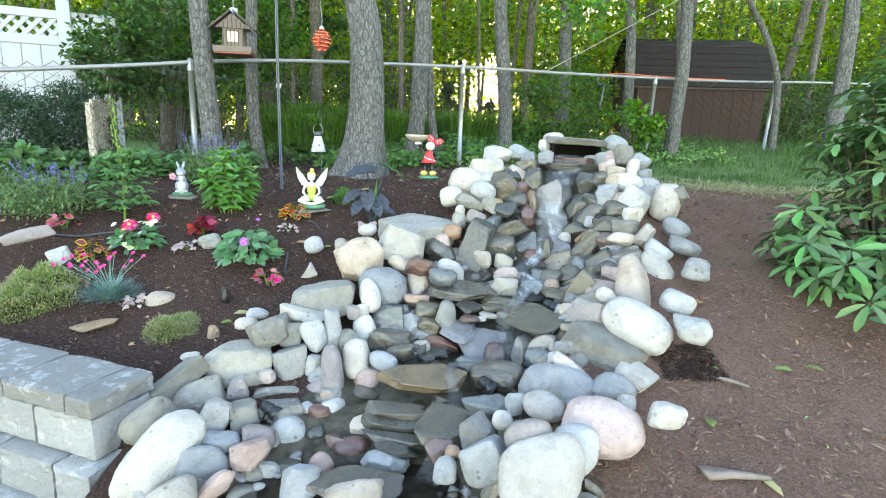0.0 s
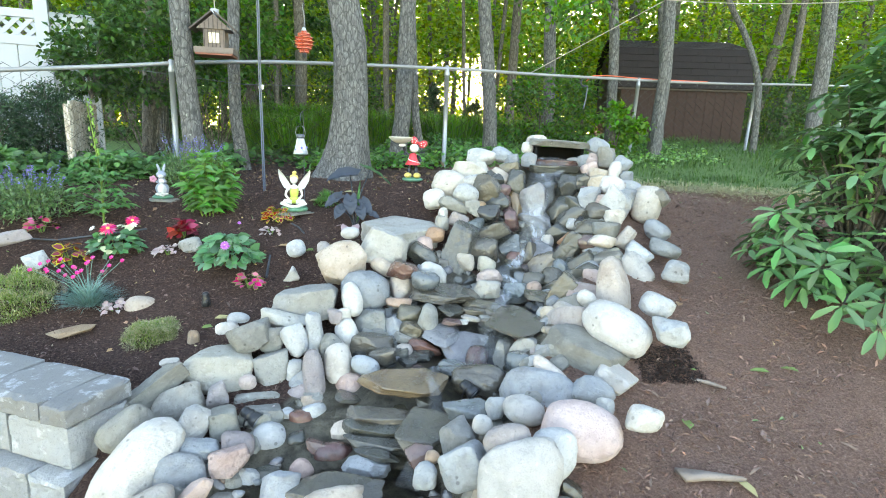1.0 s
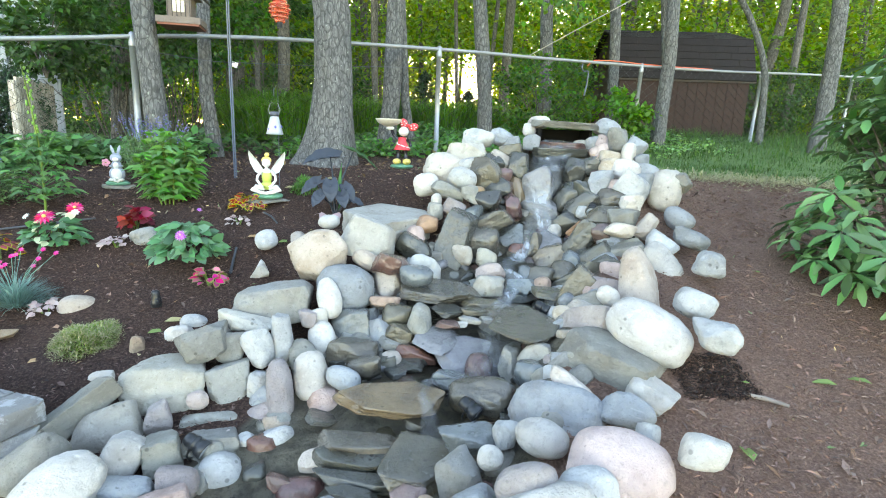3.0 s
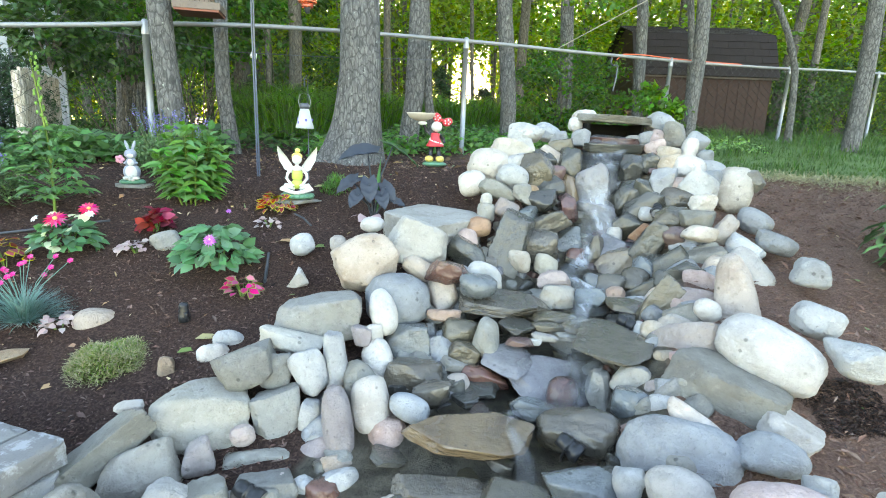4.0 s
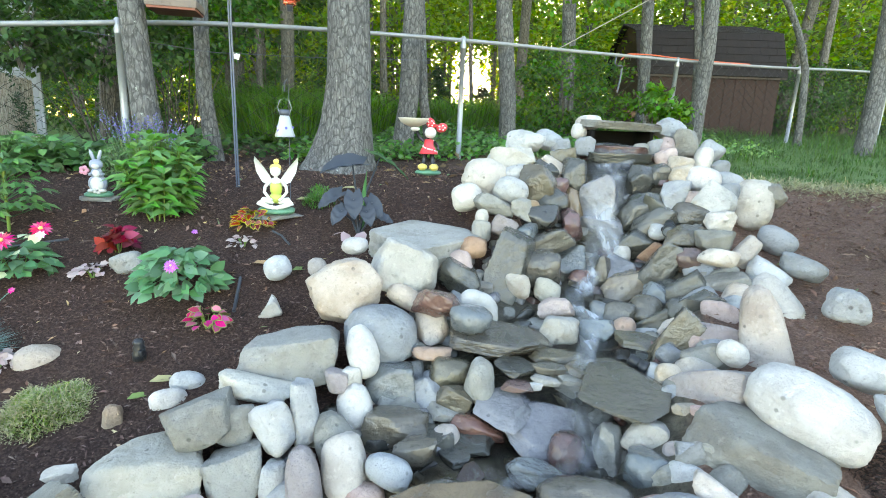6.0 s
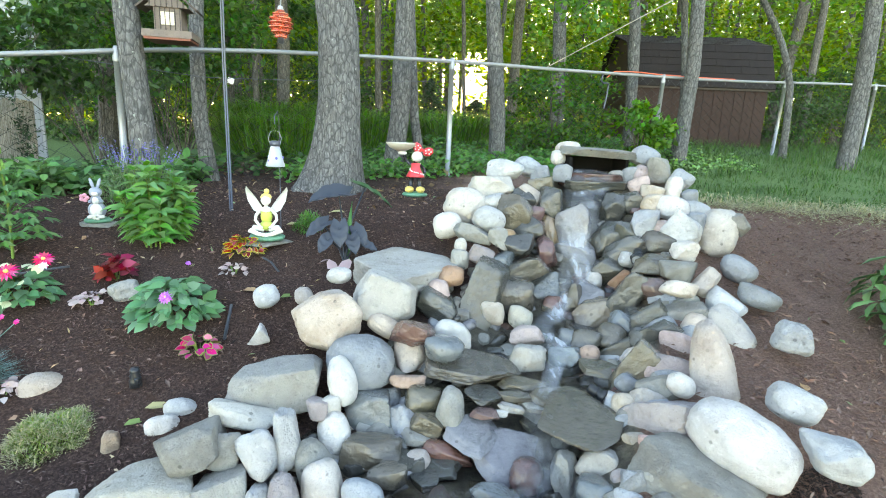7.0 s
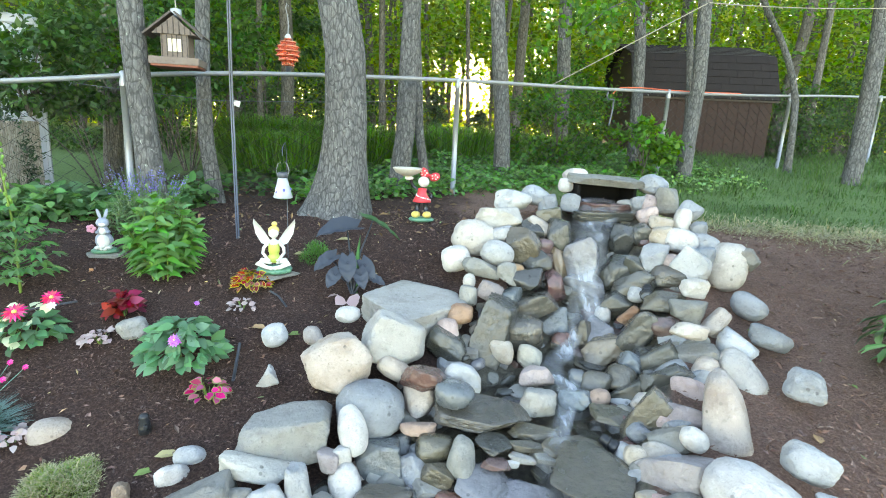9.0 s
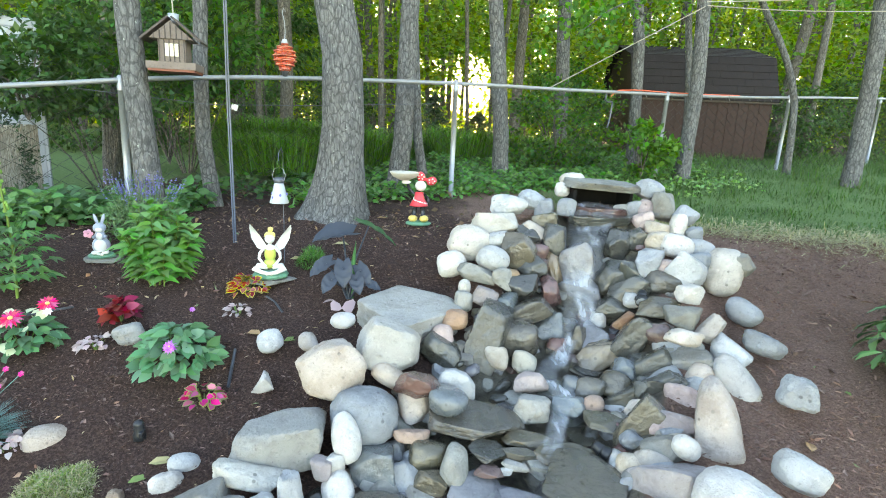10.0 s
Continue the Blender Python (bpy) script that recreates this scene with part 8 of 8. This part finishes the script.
for i, tp in enumerate(tips):
    m = 7
    a = np.arange(m) * 2 * math.pi / m + rng.uniform(0, 6) + rng.normal(size=m) * 0.15
    axis = unit(tp * np.array((1, 1, 0.4)) + np.array((0, 0, 0.8)))
    s1 = unit(np.cross(axis, (0.2, 0.3, 1.0)))
    s2 = np.cross(axis, s1)
    lift = rng.uniform(-0.35, 0.45, m)[:, None]
    way = np.cos(a)[:, None] * s1 + np.sin(a)[:, None] * s2 + axis * lift - np.array((0, 0, 0.15))
    tgt = gp if i % 23 == 7 else g
    leaves(tgt, np.repeat([tp], m, 0) + way * 0.012, way, axis + rng.normal(size=3) * 0.1, rng.uniform(0.10, 0.155, m), rng.uniform(0.036, 0.048, m), OVAL_V, OVAL_F)
    if i % 3 == 0 or i > len(tips) - 10:
        mid_p = tp * np.array((0.45, 0.45, 0.6))
        tube(gs, [tp * 0.02, mid_p, tp], (0.012, 0.008, 0.004), 5)
part("branch_frame", gs, BARK_FAR, rh)
part("foliage", g, L_RHODO, rh, "glossy green leaves")
part("pale_foliage", gp, L_RHODO_PALE, rh, "pale yellowish leaves")

# ---- ropes and cords ----
def rope(pts, rad, mat_, name, label, sag=0.0):
    p = np.array(pts, float)
    t = np.linspace(0, len(p) - 1, 24)
    c = np.stack([np.interp(t, range(len(p)), p[:, k]) for k in range(3)], 1)
    c[:, 2] -= sag * 4 * (t / (len(p) - 1)) * (1 - t / (len(p) - 1))
    solo(name, tube(Geo(), c, rad, 6), mat_, (0, 0, 0), label, "rope")


rope([(2.70, 6.93, 3.05), (1.15, 7.10, 2.16)], 0.0045, ROPE, "clothes_line", "pale clothes line tied to a tree")
rope([(2.72, 6.93, 3.06), (6.5, 6.2, 3.25)], 0.0045, ROPE, "clothes_line", "pale clothes line tied to a tree", 0.12)
rope([(2.72, 6.95, 3.10), (6.5, 6.6, 3.45)], 0.0045, ROPE, "clothes_line", "pale clothes line tied to a tree", 0.05)
rope([fence_at(4.95, 2.16), fence_at(5.05, 2.235), fence_at(5.4, 2.262), fence_at(5.9, 2.27), fence_at(6.3, 2.285), fence_at(6.7, 2.30), fence_at(7.4, 2.335)], 0.0065, ORANGE_CORD, "extension_cord", "orange cord lying along the fence rail")
rope([fence_at(4.88, 2.20), fence_at(4.86, 2.12), fence_at(4.9, 2.09), fence_at(4.98, 2.10), fence_at(4.97, 1.95), fence_at(4.94, 1.80)], 0.010, DARK_IRON, "hanging_strap", "dark strap hanging from the fence rail")
rope([fence_at(-0.3, 1.86), fence_at(0.6, 1.80), fence_at(1.4, 1.84), fence_at(2.6, 1.93)], 0.003, DARK_IRON, "guy_wire", "thin wire along the fence")
tag_p = fence_at(0.78, 1.79)
solo("paper_tag", box(Geo(), (0, 0, 0), (0.05, 0.004, 0.045), rot=pose(0, 0, 0, 0, 15, 10), bevel=0.001), CERAMIC, tag_p, "small white tag clipped to the wire", "tag")

# ---- twigs, bark pieces and leaves on the mulch ----
solo("stick", tube(Geo(), [(-0.06, 0.05, 0), (0, 0.0, 0.008), (0.06, -0.045, 0.004)], (0.007, 0.009, 0.006), 7), STICK, on_ground(1.25, 2.19, 0.008), "short grey-brown stick on the mulch", "stick")
g = Geo()
wv = np.array([(-0.11, 0.035, 0), (-0.02, 0.012, 0), (0.10, -0.03, 0), (0.11, -0.045, 0), (-0.01, -0.025, 0), (-0.10, -0.03, 0)])
g.add(np.vstack([wv, wv + np.array((0, 0, 0.016))]), [tuple(reversed(range(6))), tuple(range(6, 12))] + [(i, (i + 1) % 6, (i + 1) % 6 + 6, i + 6) for i in range(6)])
solo("driftwood", g, STICK, on_ground(1.03, 1.70, 0.01), "flat grey piece of driftwood on the mulch", "wood", turn=6)
stone("s", "o", -1.86, 2.78, 0.315, 0.24, 0.10, 0.025, 14, tilt=(6, -8))
for x, y, ln, tn, lab, m in ((1.57, 2.27, 0.085, 160, "fallen green leaf on the mulch", L_FRESH), (1.71, 2.28, 0.08, 140, "fallen green leaf on the mulch", L_FRESH), (1.06, 1.92, 0.10, 80, "fallen green leaf on the mulch", L_FRESH),
                             (1.12, 1.68, 0.085, -70, "fallen yellowish leaf on the mulch", L_STRAW), (-1.16, 2.92, 0.10, 20, "fallen dry leaf on the mulch", L_STRAW), (-1.2, 2.84, 0.08, 40, "fallen green leaf on the mulch", L_FRESH),
                             (-0.80, 3.58, 0.09, 30, "fallen green leaf on the mulch", L_FRESH), (-1.48, 3.42, 0.09, 40, "fallen green leaf on the mulch", L_FRESH), (-0.92, 3.62, 0.11, 160, "fallen dry leaf on the mulch", L_DRY),
                             (1.62, 3.52, 0.13, 150, "fallen green leaf on the mulch", L_FRESH), (1.36, 2.78, 0.09, 60, "fallen dry leaf on the mulch", L_DRY), (1.75, 3.1, 0.07, 100, "fallen green leaf on the mulch", L_FRESH),
                             (-1.6, 2.64, 0.07, 60, "fallen dry leaf on the mulch", L_DRY), (-0.95, 4.35, 0.11, 10, "fallen pale leaf on the mulch", L_STRAW), (-0.62, 4.62, 0.12, 170, "fallen pale leaf on the mulch", L_STRAW)):
    a = radians(tn)
    solo("fallen_leaf", leaves(Geo(), [(0, 0, 0)], [(math.cos(a), math.sin(a), 0.12)], (0.1, -0.2, 1), ln, ln * 0.5), m, on_ground(x, y, 0.014), lab, "leaf", "fallen leaves", smooth=False)


def scatter(name, n, areas, size, thick, mats, label, kind_cat, flat=0.35, shape=(DIA_V, DIA_F)):
    g = Geo()
    for x0, x1, y0, y1, share in areas:
        k = int(n * share)
        px, py = rng.uniform(x0, x1, k), rng.uniform(y0, y1, k)
        inside = np.array([not (0.3 < b < 4.7 and abs(a - mid(b)) < half(b) * 1.15) and not (b > 4.9 and 0.2 * a + 0.98 * b > 5.8 and a > 0.9) for a, b in zip(px, py)])
        px, py = px[inside], py[inside]
        k = len(px)
        pz = np.array([terrain(a, b) for a, b in zip(px, py)]) + rng.uniform(-0.004, 0.012, k)
        way = unit(np.stack([rng.normal(size=k), rng.normal(size=k), rng.normal(size=k) * flat], 1))
        up = unit(rng.normal(size=(k, 3)) * flat + np.array((0, 0, 1)))
        L = rng.lognormal(0, 0.45, k) * size
        leaves(g, np.stack([px, py, pz], 1), way, up, L, L * rng.uniform(0.15, thick, k), *shape, slot=0)
    return solo(name, g, mats, (0, 0, 0), label, kind_cat, kind="stuff", smooth=False)


L_CHIP = leafy("bark_chip_dark", (0.108, 0.068, 0.056), 0.25, 2.2, 0.0, 0.9, hue=0.01)
L_CHIP_DRY = leafy("bark_chip_dry", (0.225, 0.138, 0.105), 0.45, 1.35, 0.0, 0.9, hue=0.01)
L_CHIP_WET = leafy("bark_chip_wet", (0.03, 0.017, 0.013), 0.5, 1.6, 0.0, 0.7, hue=0.01)
L_LITTER = leafy("leaf_litter_brown", (0.19, 0.125, 0.075), 0.5, 1.6, 0.0, 0.9, hue=0.01)
LEFT, RIGHT = (-3.4, 0.4, 2.2, 5.6), (0.5, 3.6, 0.9, 5.6)
scatter("mulch_chips", 64000, [(*LEFT, 1.0)], 0.014, 0.45, L_CHIP, "dark shredded bark mulch", "mulch")
scatter("dry_mulch_chips", 64000, [(*RIGHT, 1.0)], 0.018, 0.4, L_CHIP_DRY, "dry brown shredded bark mulch", "mulch")
scatter("damp_mulch", 6000, [(0.98, 1.26, 2.20, 2.44, 1.0)], 0.011, 0.5, L_CHIP_WET, "damp dark patch of mulch beside the white boulder", "mulch")
scatter("pale_chips", 1100, [(*LEFT, 0.78), (*RIGHT, 0.22)], 0.022, 0.5, L_DRY, "pale wood chips and leaf bits on the mulch", "mulch", 0.5)
scatter("leaf_bits", 160, [(*LEFT, 0.5), (*RIGHT, 0.5)], 0.030, 0.5, L_FRESH, "small green leaf bits on the mulch", "mulch", 0.5)
scatter("leaf_litter", 1000, [(-2.6, 0.5, 4.7, 7.0, 1.0)], 0.035, 0.6, L_LITTER, "brown leaf litter under the trees", "leaf litter", 0.5)
